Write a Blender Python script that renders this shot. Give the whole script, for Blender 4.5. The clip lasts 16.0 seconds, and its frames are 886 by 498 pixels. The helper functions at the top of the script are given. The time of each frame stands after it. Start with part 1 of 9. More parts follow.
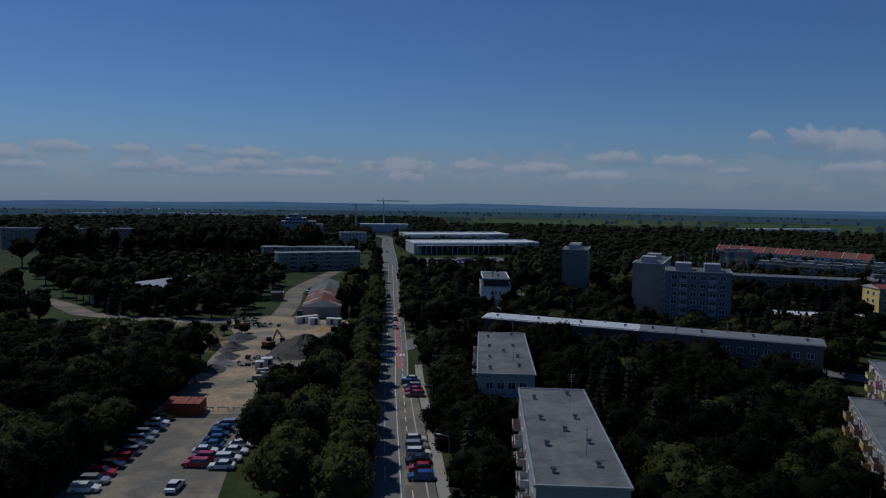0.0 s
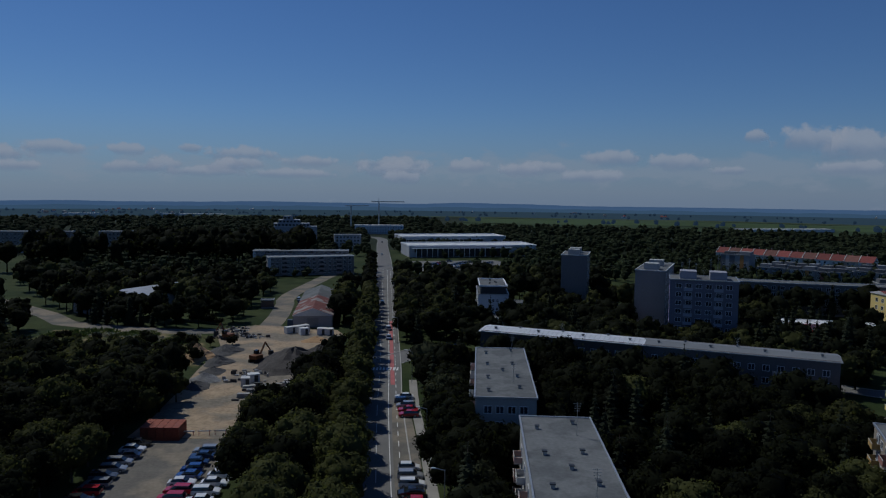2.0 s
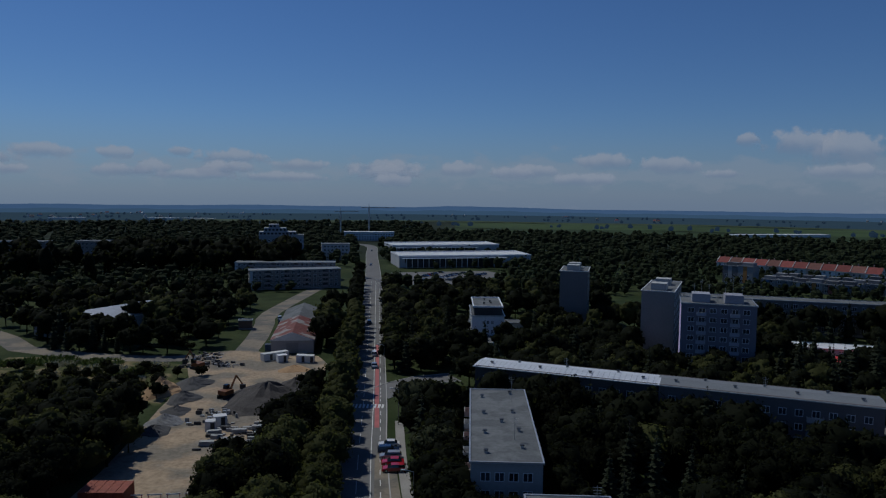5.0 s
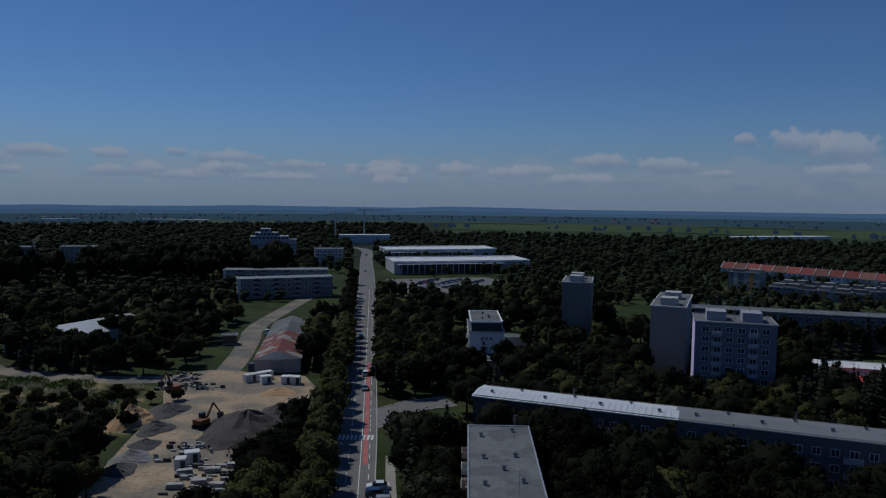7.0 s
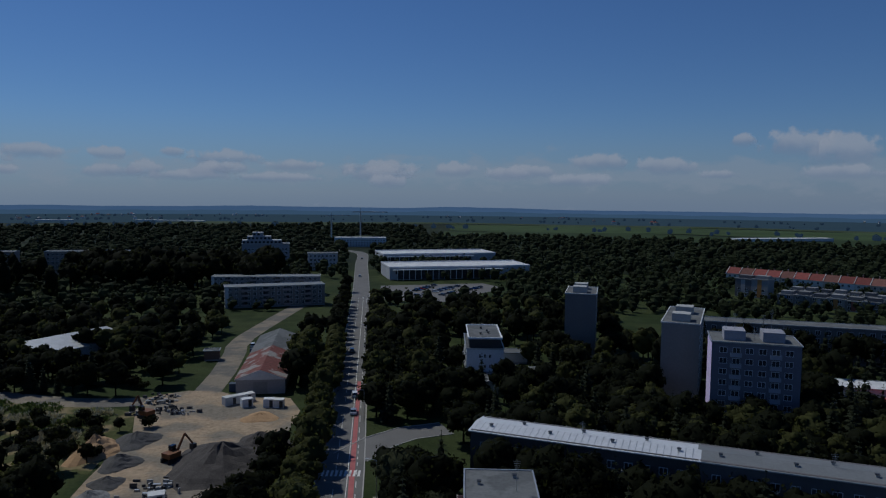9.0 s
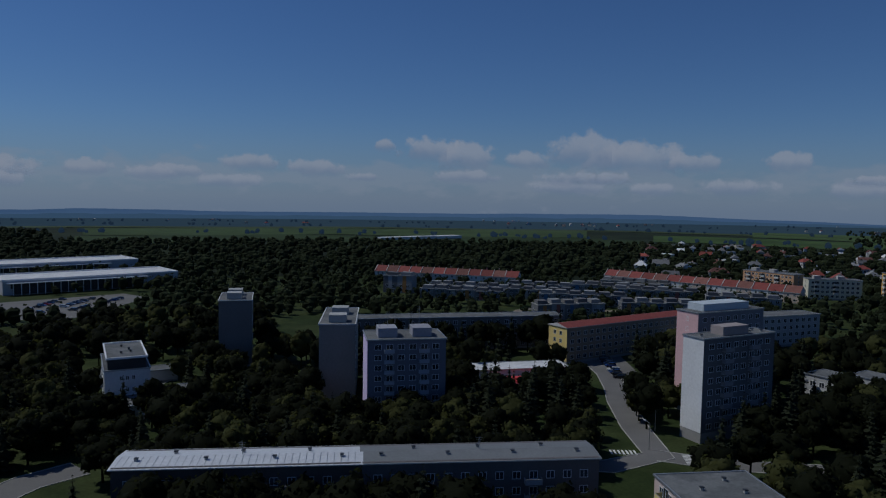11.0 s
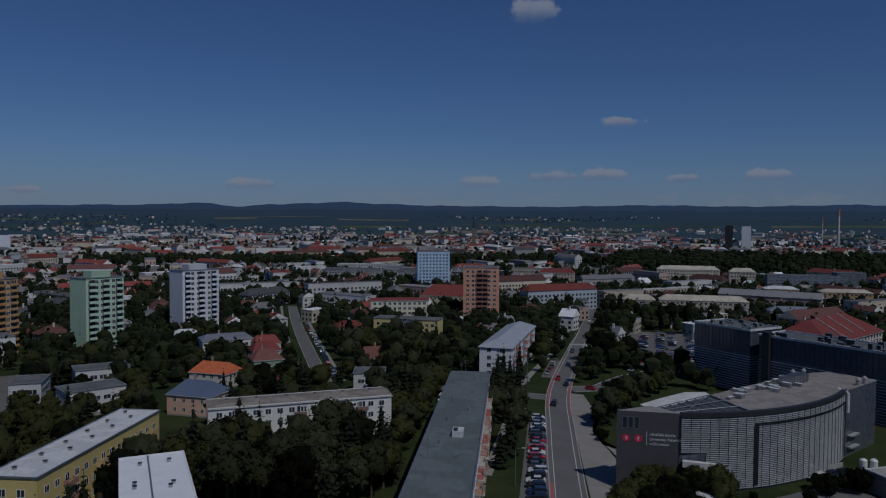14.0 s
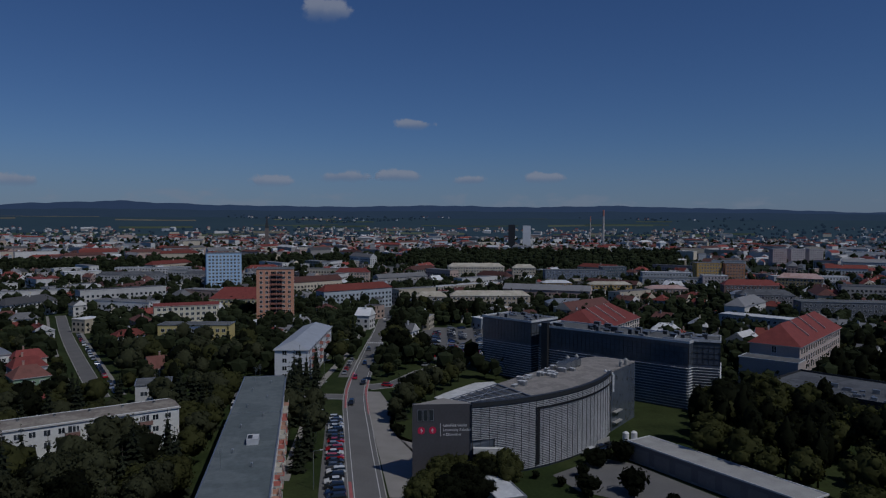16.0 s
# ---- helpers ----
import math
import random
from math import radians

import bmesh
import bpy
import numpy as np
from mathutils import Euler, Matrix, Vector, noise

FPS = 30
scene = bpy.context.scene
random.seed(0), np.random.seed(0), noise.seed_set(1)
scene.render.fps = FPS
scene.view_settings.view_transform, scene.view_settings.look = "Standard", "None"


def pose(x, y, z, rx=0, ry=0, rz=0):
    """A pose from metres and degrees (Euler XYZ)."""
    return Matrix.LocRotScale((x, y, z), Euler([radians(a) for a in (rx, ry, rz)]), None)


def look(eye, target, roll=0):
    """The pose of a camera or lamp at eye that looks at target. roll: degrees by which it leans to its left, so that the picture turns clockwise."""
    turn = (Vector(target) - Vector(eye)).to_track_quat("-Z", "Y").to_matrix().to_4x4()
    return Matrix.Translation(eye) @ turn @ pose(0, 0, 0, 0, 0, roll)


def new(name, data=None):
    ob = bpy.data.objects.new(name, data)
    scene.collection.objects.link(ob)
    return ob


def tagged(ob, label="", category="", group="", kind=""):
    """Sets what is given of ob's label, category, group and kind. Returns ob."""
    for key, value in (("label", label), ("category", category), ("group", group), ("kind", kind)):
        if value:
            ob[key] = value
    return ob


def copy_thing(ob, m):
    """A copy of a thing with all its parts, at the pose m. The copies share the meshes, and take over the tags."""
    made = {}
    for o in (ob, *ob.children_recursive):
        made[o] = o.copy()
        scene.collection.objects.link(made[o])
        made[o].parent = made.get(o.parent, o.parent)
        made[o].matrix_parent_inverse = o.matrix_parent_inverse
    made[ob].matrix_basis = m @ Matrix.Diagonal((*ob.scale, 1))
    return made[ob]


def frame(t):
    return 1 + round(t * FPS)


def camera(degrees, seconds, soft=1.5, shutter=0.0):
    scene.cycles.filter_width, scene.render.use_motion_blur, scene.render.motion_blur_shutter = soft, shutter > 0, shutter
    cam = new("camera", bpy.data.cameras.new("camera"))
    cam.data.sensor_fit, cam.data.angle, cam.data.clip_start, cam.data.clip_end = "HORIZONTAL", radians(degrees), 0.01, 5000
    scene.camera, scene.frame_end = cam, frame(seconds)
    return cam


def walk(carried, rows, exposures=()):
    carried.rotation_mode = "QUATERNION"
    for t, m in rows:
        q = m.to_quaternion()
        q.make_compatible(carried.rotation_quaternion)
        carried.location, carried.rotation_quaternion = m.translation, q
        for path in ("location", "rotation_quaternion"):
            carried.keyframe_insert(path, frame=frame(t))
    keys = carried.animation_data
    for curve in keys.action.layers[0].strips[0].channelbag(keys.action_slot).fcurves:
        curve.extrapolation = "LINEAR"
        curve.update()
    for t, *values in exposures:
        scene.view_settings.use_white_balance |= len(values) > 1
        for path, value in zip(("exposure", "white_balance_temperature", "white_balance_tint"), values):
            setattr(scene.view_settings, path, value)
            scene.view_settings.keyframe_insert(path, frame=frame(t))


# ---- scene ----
# ---- camera ----
cam = camera(63.6, 16.0, soft=1.2)
# seconds, x, y, z, tilt, lean, heading
PATH = [(0, 0.00, -0.00, 48.00, -4.58, 0.73, -0.00),
        (0.5, 0.07, 2.03, 48.07, -4.58, 0.72, -0.06),
        (1, 0.11, 4.33, 48.68, -4.60, 0.71, -0.14),
        (1.5, 0.16, 6.76, 49.35, -4.64, 0.69, -0.22),
        (2, 0.16, 9.43, 50.04, -4.65, 0.66, -0.32),
        (2.5, 0.34, 12.18, 50.67, -4.55, 0.64, -0.42),
        (3, 0.41, 15.52, 51.35, -4.53, 0.63, -0.54),
        (3.5, 0.56, 18.80, 51.92, -4.49, 0.64, -0.63),
        (4, 0.50, 22.33, 52.51, -4.44, 0.65, -0.77),
        (6.5, 1.15, 41.05, 55.75, -4.42, 0.61, -1.15),
        (7, 1.29, 45.04, 56.43, -4.42, 0.61, -1.22),
        (7.5, 1.46, 48.74, 57.14, -4.46, 0.65, -1.23),
        (8, 1.72, 52.75, 57.87, -4.47, 0.64, -1.29),
        (10.3, 3.53, 67.09, 59.03, -4.36, 0.51, -1.50),
        (10.5, 3.63, 67.28, 59.07, -4.34, 0.63, -4.22),
        (11, 3.77, 67.22, 59.09, -3.99, 0.92, -28.68),
        (11.5, 4.10, 67.17, 59.15, -3.64, 1.16, -51.60),
        (12, 4.21, 67.17, 59.09, -3.28, 1.21, -76.07),
        (12.5, 4.37, 67.08, 59.02, -3.04, 1.19, -94.28),
        (13, 4.40, 66.63, 59.11, -2.73, 0.90, -118.86),
        (13.5, 4.51, 66.55, 59.03, -2.41, 0.54, -141.52),
        (14, 4.92, 66.55, 58.92, -2.16, 0.42, -165.44),
        (14.3, 4.93, 66.55, 58.92, -2.14, 0.15, -178.11),
        (14.5, 4.92, 66.54, 58.92, -2.05, -0.03, -181.12),
        (15, 4.92, 66.51, 58.91, -2.05, 0.05, -181.15),
        (15.5, 4.92, 66.50, 58.91, -2.06, 0.14, -181.63),
        (16, 4.93, 66.49, 58.91, -2.07, 0.28, -181.75)]
walk(cam, [(r[0], pose(r[1], r[2], r[3], 90 + r[4], 0, r[6]) @ pose(0, 0, 0, 0, 0, r[5])) for r in PATH],
     exposures=[(0, -1.22, 5560, 5), (10.3, -1.22, 5560, 5), (11.0, -1.36, 5520, 6), (12.0, -1.64, 5450, 8), (13.0, -1.68, 5460, 9), (13.7, -1.78, 5520, 10), (14.6, -1.64, 5560, 10), (16.0, -1.60, 5560, 10)])

# ---- light: clear summer day, high sun ----
SUN_AZ = (-0.74, 0.67)
SUN_EL = 53.0
world = bpy.data.worlds.new("sky")
scene.world = world
world.use_nodes = True
_wn = world.node_tree.nodes
_sky = _wn.new("ShaderNodeTexSky")
_sky.sky_type = "NISHITA"
_sky.sun_disc = False
_sky.sun_elevation = radians(SUN_EL)
_sky.sun_rotation = math.atan2(SUN_AZ[0], SUN_AZ[1])
_sky.air_density, _sky.dust_density, _sky.ozone_density = 1.0, 0.0, 1.5
_bg = _wn["Background"]
_bg.inputs["Strength"].default_value = 0.072
_tint = _wn.new("ShaderNodeVectorMath")
_tint.operation = "MULTIPLY"
_tint.inputs[1].default_value = (0.77, 0.97, 1.38)
world.node_tree.links.new(_sky.outputs[0], _tint.inputs[0])
world.node_tree.links.new(_tint.outputs[0], _bg.inputs["Color"])
_sun = bpy.data.lights.new("sun", "SUN")
_sun.energy, _sun.angle, _sun.color = 5.0, radians(0.53), (1.0, 0.90, 0.76)
_so = new("sun", _sun)
_ce = math.cos(radians(SUN_EL))
_so.matrix_world = look((-400, 300, 700), (-400 - SUN_AZ[0] * _ce, 300 - SUN_AZ[1] * _ce, 700 - math.sin(radians(SUN_EL))))


# ---- materials ----
def material(name, rgb, rough=0.8, metal=0.0, var=0.25, scale=0.6, fine=9.0, bump=0.0, spec=0.3, hue=0.0, island=0.0, coat=0.0):
    """A surface with stains at two scales and a little change from piece to piece."""
    m = bpy.data.materials.new(name)
    m.use_nodes = True
    n, l = m.node_tree.nodes, m.node_tree.links
    b = n["Principled BSDF"]
    b.inputs["Roughness"].default_value, b.inputs["Metallic"].default_value = rough, metal
    b.inputs["Specular IOR Level"].default_value = spec
    b.inputs["Coat Weight"].default_value = coat
    tc = n.new("ShaderNodeTexCoord")
    a, c = n.new("ShaderNodeTexNoise"), n.new("ShaderNodeTexNoise")
    a.inputs["Scale"].default_value, c.inputs["Scale"].default_value = scale, fine
    a.inputs["Detail"].default_value, c.inputs["Detail"].default_value = 4, 3
    l.new(tc.outputs["Object"], a.inputs["Vector"])
    l.new(tc.outputs["Object"], c.inputs["Vector"])
    add = n.new("ShaderNodeMath")
    add.operation = "ADD"
    l.new(a.outputs["Fac"], add.inputs[0])
    l.new(c.outputs["Fac"], add.inputs[1])
    rng = n.new("ShaderNodeMapRange")
    rng.inputs["From Min"].default_value, rng.inputs["From Max"].default_value = 0.6, 1.4
    rng.inputs["To Min"].default_value, rng.inputs["To Max"].default_value = 1 - var, 1 + var
    l.new(add.outputs[0], rng.inputs["Value"])
    last = rng.outputs[0]
    if hue or island:
        src = n.new("ShaderNodeNewGeometry").outputs["Random Per Island"] if island else n.new("ShaderNodeObjectInfo").outputs["Random"]
        r2 = n.new("ShaderNodeMapRange")
        k = island or hue
        r2.inputs["To Min"].default_value, r2.inputs["To Max"].default_value = 1 - k, 1 + k
        l.new(src, r2.inputs["Value"])
        mu = n.new("ShaderNodeMath")
        mu.operation = "MULTIPLY"
        l.new(last, mu.inputs[0])
        l.new(r2.outputs[0], mu.inputs[1])
        last = mu.outputs[0]
    mix = n.new("ShaderNodeVectorMath")
    mix.operation = "SCALE"
    mix.inputs[0].default_value = rgb
    l.new(last, mix.inputs["Scale"])
    l.new(mix.outputs[0], b.inputs["Base Color"])
    if bump:
        bp = n.new("ShaderNodeBump")
        bp.inputs["Strength"].default_value, bp.inputs["Distance"].default_value = bump, 0.1
        l.new(c.outputs["Fac"], bp.inputs["Height"])
        l.new(bp.outputs[0], b.inputs["Normal"])
    return m


def two_tone(name, rgb, rgb2, scale=0.05, rough=0.95, var=0.3, fine=2.0, lo=0.45, hi=0.55, bump=0.3):
    """Ground that changes between two colours in patches."""
    m = material(name, rgb, rough, var=var, scale=scale * 4, fine=fine, bump=bump, spec=0.1)
    n, l = m.node_tree.nodes, m.node_tree.links
    b = n["Principled BSDF"]
    tc, t = n.new("ShaderNodeTexCoord"), n.new("ShaderNodeTexNoise")
    t.inputs["Scale"].default_value, t.inputs["Detail"].default_value = scale, 5
    l.new(tc.outputs["Object"], t.inputs["Vector"])
    r = n.new("ShaderNodeMapRange")
    r.inputs["From Min"].default_value, r.inputs["From Max"].default_value = lo, hi
    l.new(t.outputs["Fac"], r.inputs["Value"])
    old = b.inputs["Base Color"].links[0].from_socket
    mx, s2 = n.new("ShaderNodeMix"), n.new("ShaderNodeVectorMath")
    mx.data_type = "RGBA"
    s2.operation = "SCALE"
    s2.inputs[0].default_value = rgb2
    l.new(old.node.inputs["Scale"].links[0].from_socket, s2.inputs["Scale"])
    l.new(r.outputs[0], mx.inputs["Factor"])
    l.new(old, mx.inputs["A"])
    l.new(s2.outputs[0], mx.inputs["B"])
    l.new(mx.outputs["Result"], b.inputs["Base Color"])
    return m


PAINTS = {}


def paint(rgb, rough=0.85, metal=0.0):
    """Weathered render or paint in a given colour, one material a colour."""
    key = (tuple(rgb), rough, metal)
    if key not in PAINTS:
        PAINTS[key] = material("render_coat", rgb, rough, metal, var=0.14, scale=0.12, fine=1.6, bump=0.05, hue=0.05)
    return PAINTS[key]


GRASS = two_tone("grass", (0.024, 0.036, 0.011), (0.036, 0.047, 0.016), 0.03, var=0.35, fine=1.2)
FIELD = two_tone("field_land", (0.014, 0.020, 0.010), (0.021, 0.029, 0.013), 0.006, var=0.3, fine=0.2)
ASPHALT = material("asphalt", (0.145, 0.141, 0.137), 0.9, var=0.22, scale=0.12, fine=3.0, bump=0.1, spec=0.2)
OLD_ASPHALT = two_tone("old_asphalt", (0.14, 0.13, 0.115), (0.21, 0.18, 0.14), 0.08, var=0.22, fine=1.5, bump=0.1)
DIRT = two_tone("dirt", (0.32, 0.245, 0.165), (0.19, 0.165, 0.13), 0.09, var=0.35, fine=1.1)
PAVING = material("paving", (0.26, 0.245, 0.225), 0.9, var=0.2, scale=0.2, fine=4.0, bump=0.1)
KERB = material("kerb_stone", (0.36, 0.35, 0.33), 0.85, var=0.2, scale=0.5)
WHITE_LINE = material("road_paint", (0.62, 0.62, 0.60), 0.7, var=0.25, scale=0.8)
RED_LANE = material("red_lane_paint", (0.36, 0.11, 0.11), 0.8, var=0.25, scale=0.4)
BITUMEN = two_tone("roof_felt", (0.115, 0.12, 0.123), (0.15, 0.155, 0.157), 0.15, var=0.2, fine=2.0, bump=0.05)
DARK_FELT = two_tone("dark_roof_felt", (0.085, 0.090, 0.10), (0.115, 0.12, 0.13), 0.15, var=0.2, fine=2.0, bump=0.05)
PALE_FELT = two_tone("pale_roof_sheet", (0.50, 0.51, 0.52), (0.58, 0.585, 0.59), 0.2, var=0.12, fine=2.0, bump=0.05)
ZINC = material("zinc_sheet", (0.42, 0.43, 0.44), 0.45, 0.7, var=0.2, scale=0.4, fine=3.0)
CONCRETE = material("concrete", (0.33, 0.325, 0.31), 0.9, var=0.25, scale=0.3, fine=5.0, bump=0.1)
WHITE_FRAME = material("window_frame_paint", (0.70, 0.70, 0.70), 0.5, var=0.08)
DARK_METAL = material("dark_metal", (0.05, 0.052, 0.056), 0.5, 0.5, var=0.2)
STEEL = material("galvanised_steel", (0.40, 0.41, 0.42), 0.4, 0.8, var=0.15)
GLASS = material("window_glass", (0.035, 0.042, 0.05), 0.08, 0.0, var=0.2, spec=0.6, hue=0.5)
TILE_RED = material("red_roof_tiles", (0.18, 0.045, 0.038), 0.8, var=0.25, scale=0.5, fine=4.0, bump=0.3, hue=0.25)
TILE_BROWN = material("brown_roof_tiles", (0.17, 0.075, 0.06), 0.85, var=0.25, scale=0.5, fine=4.0, bump=0.3, hue=0.25)
BARK = material("bark", (0.10, 0.075, 0.055), 0.95, var=0.35, scale=1.5, fine=9.0, bump=0.5)


def foliage(name, rgb, through_leaf, share=0.35, **more):
    """Leaves: dull above, with light passing through them."""
    m = material(name, rgb, 0.8, var=0.3, spec=0.05, bump=0.35, **more)
    n, l = m.node_tree.nodes, m.node_tree.links
    b = n["Principled BSDF"]
    scale = b.inputs["Base Color"].links[0].from_node
    tint, tr, mx = n.new("ShaderNodeVectorMath"), n.new("ShaderNodeBsdfTranslucent"), n.new("ShaderNodeMixShader")
    tint.operation = "SCALE"
    tint.inputs[0].default_value = through_leaf
    l.new(scale.inputs["Scale"].links[0].from_socket, tint.inputs["Scale"])
    l.new(tint.outputs[0], tr.inputs["Color"])
    mx.inputs[0].default_value = share
    l.new(b.outputs[0], mx.inputs[1])
    l.new(tr.outputs[0], mx.inputs[2])
    l.new(mx.outputs[0], n["Material Output"].inputs["Surface"])
    return m


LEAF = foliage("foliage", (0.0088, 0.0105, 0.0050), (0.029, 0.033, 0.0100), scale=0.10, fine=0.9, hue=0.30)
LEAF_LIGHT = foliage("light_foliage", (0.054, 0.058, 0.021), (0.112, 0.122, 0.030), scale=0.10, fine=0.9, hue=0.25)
NEEDLE = foliage("needles", (0.030, 0.036, 0.021), (0.044, 0.054, 0.024), 0.25, scale=0.2, fine=1.6, hue=0.30)
PINE = foliage("pine_foliage", (0.044, 0.048, 0.025), (0.070, 0.078, 0.032), 0.3, scale=0.15, fine=1.2, hue=0.30)
WOODS = foliage("far_woods", (0.027, 0.034, 0.016), (0.042, 0.052, 0.019), 0.25, scale=0.02, fine=0.3, island=0.4)
for _m, _d in ((LEAF, 0.5), (LEAF_LIGHT, 0.5), (NEEDLE, 0.5), (PINE, 0.5), (WOODS, 1.2)):
    _m.node_tree.nodes["Bump"].inputs["Distance"].default_value = _d


# ---- mesh helpers ----
class Form:
    """Collects faces of one part, each with its material slot."""

    def __init__(self):
        self.v, self.f, self.m = [], [], []

    def quad(self, a, b, c, d, mi=0):
        i = len(self.v)
        self.v += [a, b, c, d]
        self.f.append((i, i + 1, i + 2, i + 3))
        self.m.append(mi)

    def box(self, x0, y0, z0, x1, y1, z1, mi=0):
        i = len(self.v)
        self.v += [(x0, y0, z0), (x1, y0, z0), (x1, y1, z0), (x0, y1, z0), (x0, y0, z1), (x1, y0, z1), (x1, y1, z1), (x0, y1, z1)]
        self.f += [(i, i + 3, i + 2, i + 1), (i + 4, i + 5, i + 6, i + 7), (i, i + 1, i + 5, i + 4), (i + 1, i + 2, i + 6, i + 5),
                   (i + 2, i + 3, i + 7, i + 6), (i + 3, i, i + 4, i + 7)]
        self.m += [mi] * 6

    def ring(self, x0, y0, x1, y1, w, z0, z1, mi=0):
        """A closed frame lying flat, w wide."""
        i = len(self.v)
        for z in (z0, z1):
            self.v += [(x0, y0, z), (x1, y0, z), (x1, y1, z), (x0, y1, z), (x0 + w, y0 + w, z), (x1 - w, y0 + w, z), (x1 - w, y1 - w, z), (x0 + w, y1 - w, z)]
        for k in range(4):
            j = (k + 1) % 4
            self.f += [(i + k, i + j, i + 8 + j, i + 8 + k), (i + 4 + j, i + 4 + k, i + 12 + k, i + 12 + j), (i + 8 + k, i + 8 + j, i + 12 + j, i + 12 + k),
                       (i + j, i + k, i + 4 + k, i + 4 + j)]
        self.m += [mi] * 16

    def prism(self, pts, z0, z1, mi=0, base=None):
        """An upright prism on a footprint that runs anticlockwise."""
        i, n = len(self.v), len(pts)
        g = base or (lambda x, y: 0.0)
        self.v += [(x, y, z0 + g(x, y)) for x, y in pts] + [(x, y, z1 + g(x, y)) for x, y in pts]
        self.f += [tuple(range(i + n, i + 2 * n)), tuple(range(i + n - 1, i - 1, -1))]
        self.f += [(i + k, i + (k + 1) % n, i + n + (k + 1) % n, i + n + k) for k in range(n)]
        self.m += [mi] * (n + 2)

    def tube(self, p, q, r0, r1, n=8, mi=0):
        p, q = Vector(p), Vector(q)
        w = (q - p).normalized()
        u = w.orthogonal().normalized()
        s = w.cross(u)
        i = len(self.v)
        for c, r in ((p, r0), (q, r1)):
            self.v += [tuple(c + (u * math.cos(2 * math.pi * k / n) + s * math.sin(2 * math.pi * k / n)) * r) for k in range(n)]
        self.f += [(i + k, i + (k + 1) % n, i + n + (k + 1) % n, i + n + k) for k in range(n)]
        self.f += [tuple(range(i + n, i + 2 * n)), tuple(range(i + n - 1, i - 1, -1))]
        self.m += [mi] * (n + 2)

    def data(self, name, mats, smooth=False):
        me = bpy.data.meshes.new(name)
        me.from_pydata([tuple(p) for p in self.v], [], self.f)
        for m in mats:
            me.materials.append(m)
        me.polygons.foreach_set("material_index", self.m)
        if smooth:
            me.polygons.foreach_set("use_smooth", [True] * len(self.f))
        me.update()
        return me


def part(name, form, mats, parent=None, label="", m=None, smooth=False):
    """Links one mesh, as a part where a parent is given. form: a Form or ready mesh data."""
    me = form.data(name, mats, smooth) if isinstance(form, Form) else form
    ob = new(name, me)
    if parent is not None:
        ob.parent = parent
    if m is not None:
        ob.matrix_basis = m
    return tagged(ob, label)


def thing(name, m, label, category, group="", kind=""):
    ob = new(name)
    ob.empty_display_size = 0.5
    ob.matrix_basis = m
    return tagged(ob, label, category, group, kind)


def land(x, y):
    """Height of the ground: level near by, falling gently away far off, most of all ahead."""
    r = math.hypot(x, y - 60)
    c = (y - 60) / max(r, 1.0)
    return -(0.0095 + 0.0095 * c) * max(0.0, r - 600) + 0.072 * max(0.0, r - 3000) * min(1.0, max(0.0, -1.6 * c))


def ribbon(path, lo, hi, step=12.0):
    """Points along a smooth path, shifted sideways by lo and hi (to the right of its way)."""
    pts = []
    p = [Vector(a).to_2d() for a in path]
    p = [p[0] * 2 - p[1]] + p + [p[-1] * 2 - p[-2]]
    for k in range(1, len(p) - 2):
        n = max(1, int((p[k + 1] - p[k]).length / step))
        for j in range(n):
            t = j / n
            pts.append(0.5 * ((2 * p[k]) + (p[k + 1] - p[k - 1]) * t + (2 * p[k - 1] - 5 * p[k] + 4 * p[k + 1] - p[k + 2]) * t * t
                              + (3 * p[k] - p[k - 1] - 3 * p[k + 1] + p[k + 2]) * t ** 3))
    pts.append(p[-2])
    a, b = [], []
    for k, q in enumerate(pts):
        w = (pts[min(k + 1, len(pts) - 1)] - pts[max(k - 1, 0)]).normalized()
        s = Vector((w.y, -w.x))
        a.append(q + s * lo)
        b.append(q + s * hi)
    return a, b


def strip(form, path, lo, hi, z, mi=0, step=12.0, skirt=0.0, dash=0.0):
    """A band along a path at height z over the ground; skirt gives it sides that go down that far."""
    a, b = ribbon(path, lo, hi, dash or step)
    for k in range(len(a) - 1):
        if dash and k % 2:
            continue
        q = [(p.x, p.y, land(p.x, p.y) + z) for p in (a[k], b[k], b[k + 1], a[k + 1])]
        form.quad(*q, mi)
        if skirt:
            for s, e in ((0, 3), (2, 1)):
                form.quad(q[e], q[s], (*q[s][:2], q[s][2] - skirt), (*q[e][:2], q[e][2] - skirt), mi)


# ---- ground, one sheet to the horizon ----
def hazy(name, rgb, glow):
    # Distance haze is painted in as a blue glow of the surface.
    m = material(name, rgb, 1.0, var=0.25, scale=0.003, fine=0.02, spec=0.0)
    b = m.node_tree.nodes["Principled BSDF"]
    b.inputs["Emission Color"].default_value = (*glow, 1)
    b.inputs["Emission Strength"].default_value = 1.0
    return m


HAZY_LAND = hazy("far_land_haze", (0.018, 0.027, 0.020), (0.034, 0.058, 0.100))


def build_ground():
    f = Form()
    rings = [0, 25, 60, 100, 150, 210, 280, 360, 450, 550, 680, 850, 1100, 1500, 2100, 3000, 3800, 4900]
    n = 96
    for i in range(len(rings) - 1):
        for k in range(n):
            a, b = 2 * math.pi * k / n, 2 * math.pi * (k + 1) / n
            q = [(r * math.cos(t), 60 + r * math.sin(t)) for r, t in ((rings[i], a), (rings[i + 1], a), (rings[i + 1], b), (rings[i], b))]
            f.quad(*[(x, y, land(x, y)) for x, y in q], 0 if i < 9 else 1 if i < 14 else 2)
    return tagged(part("ground", f, [GRASS, FIELD, HAZY_LAND]), "grass lawns and fields out to the horizon", "ground", kind="structure")


build_ground()


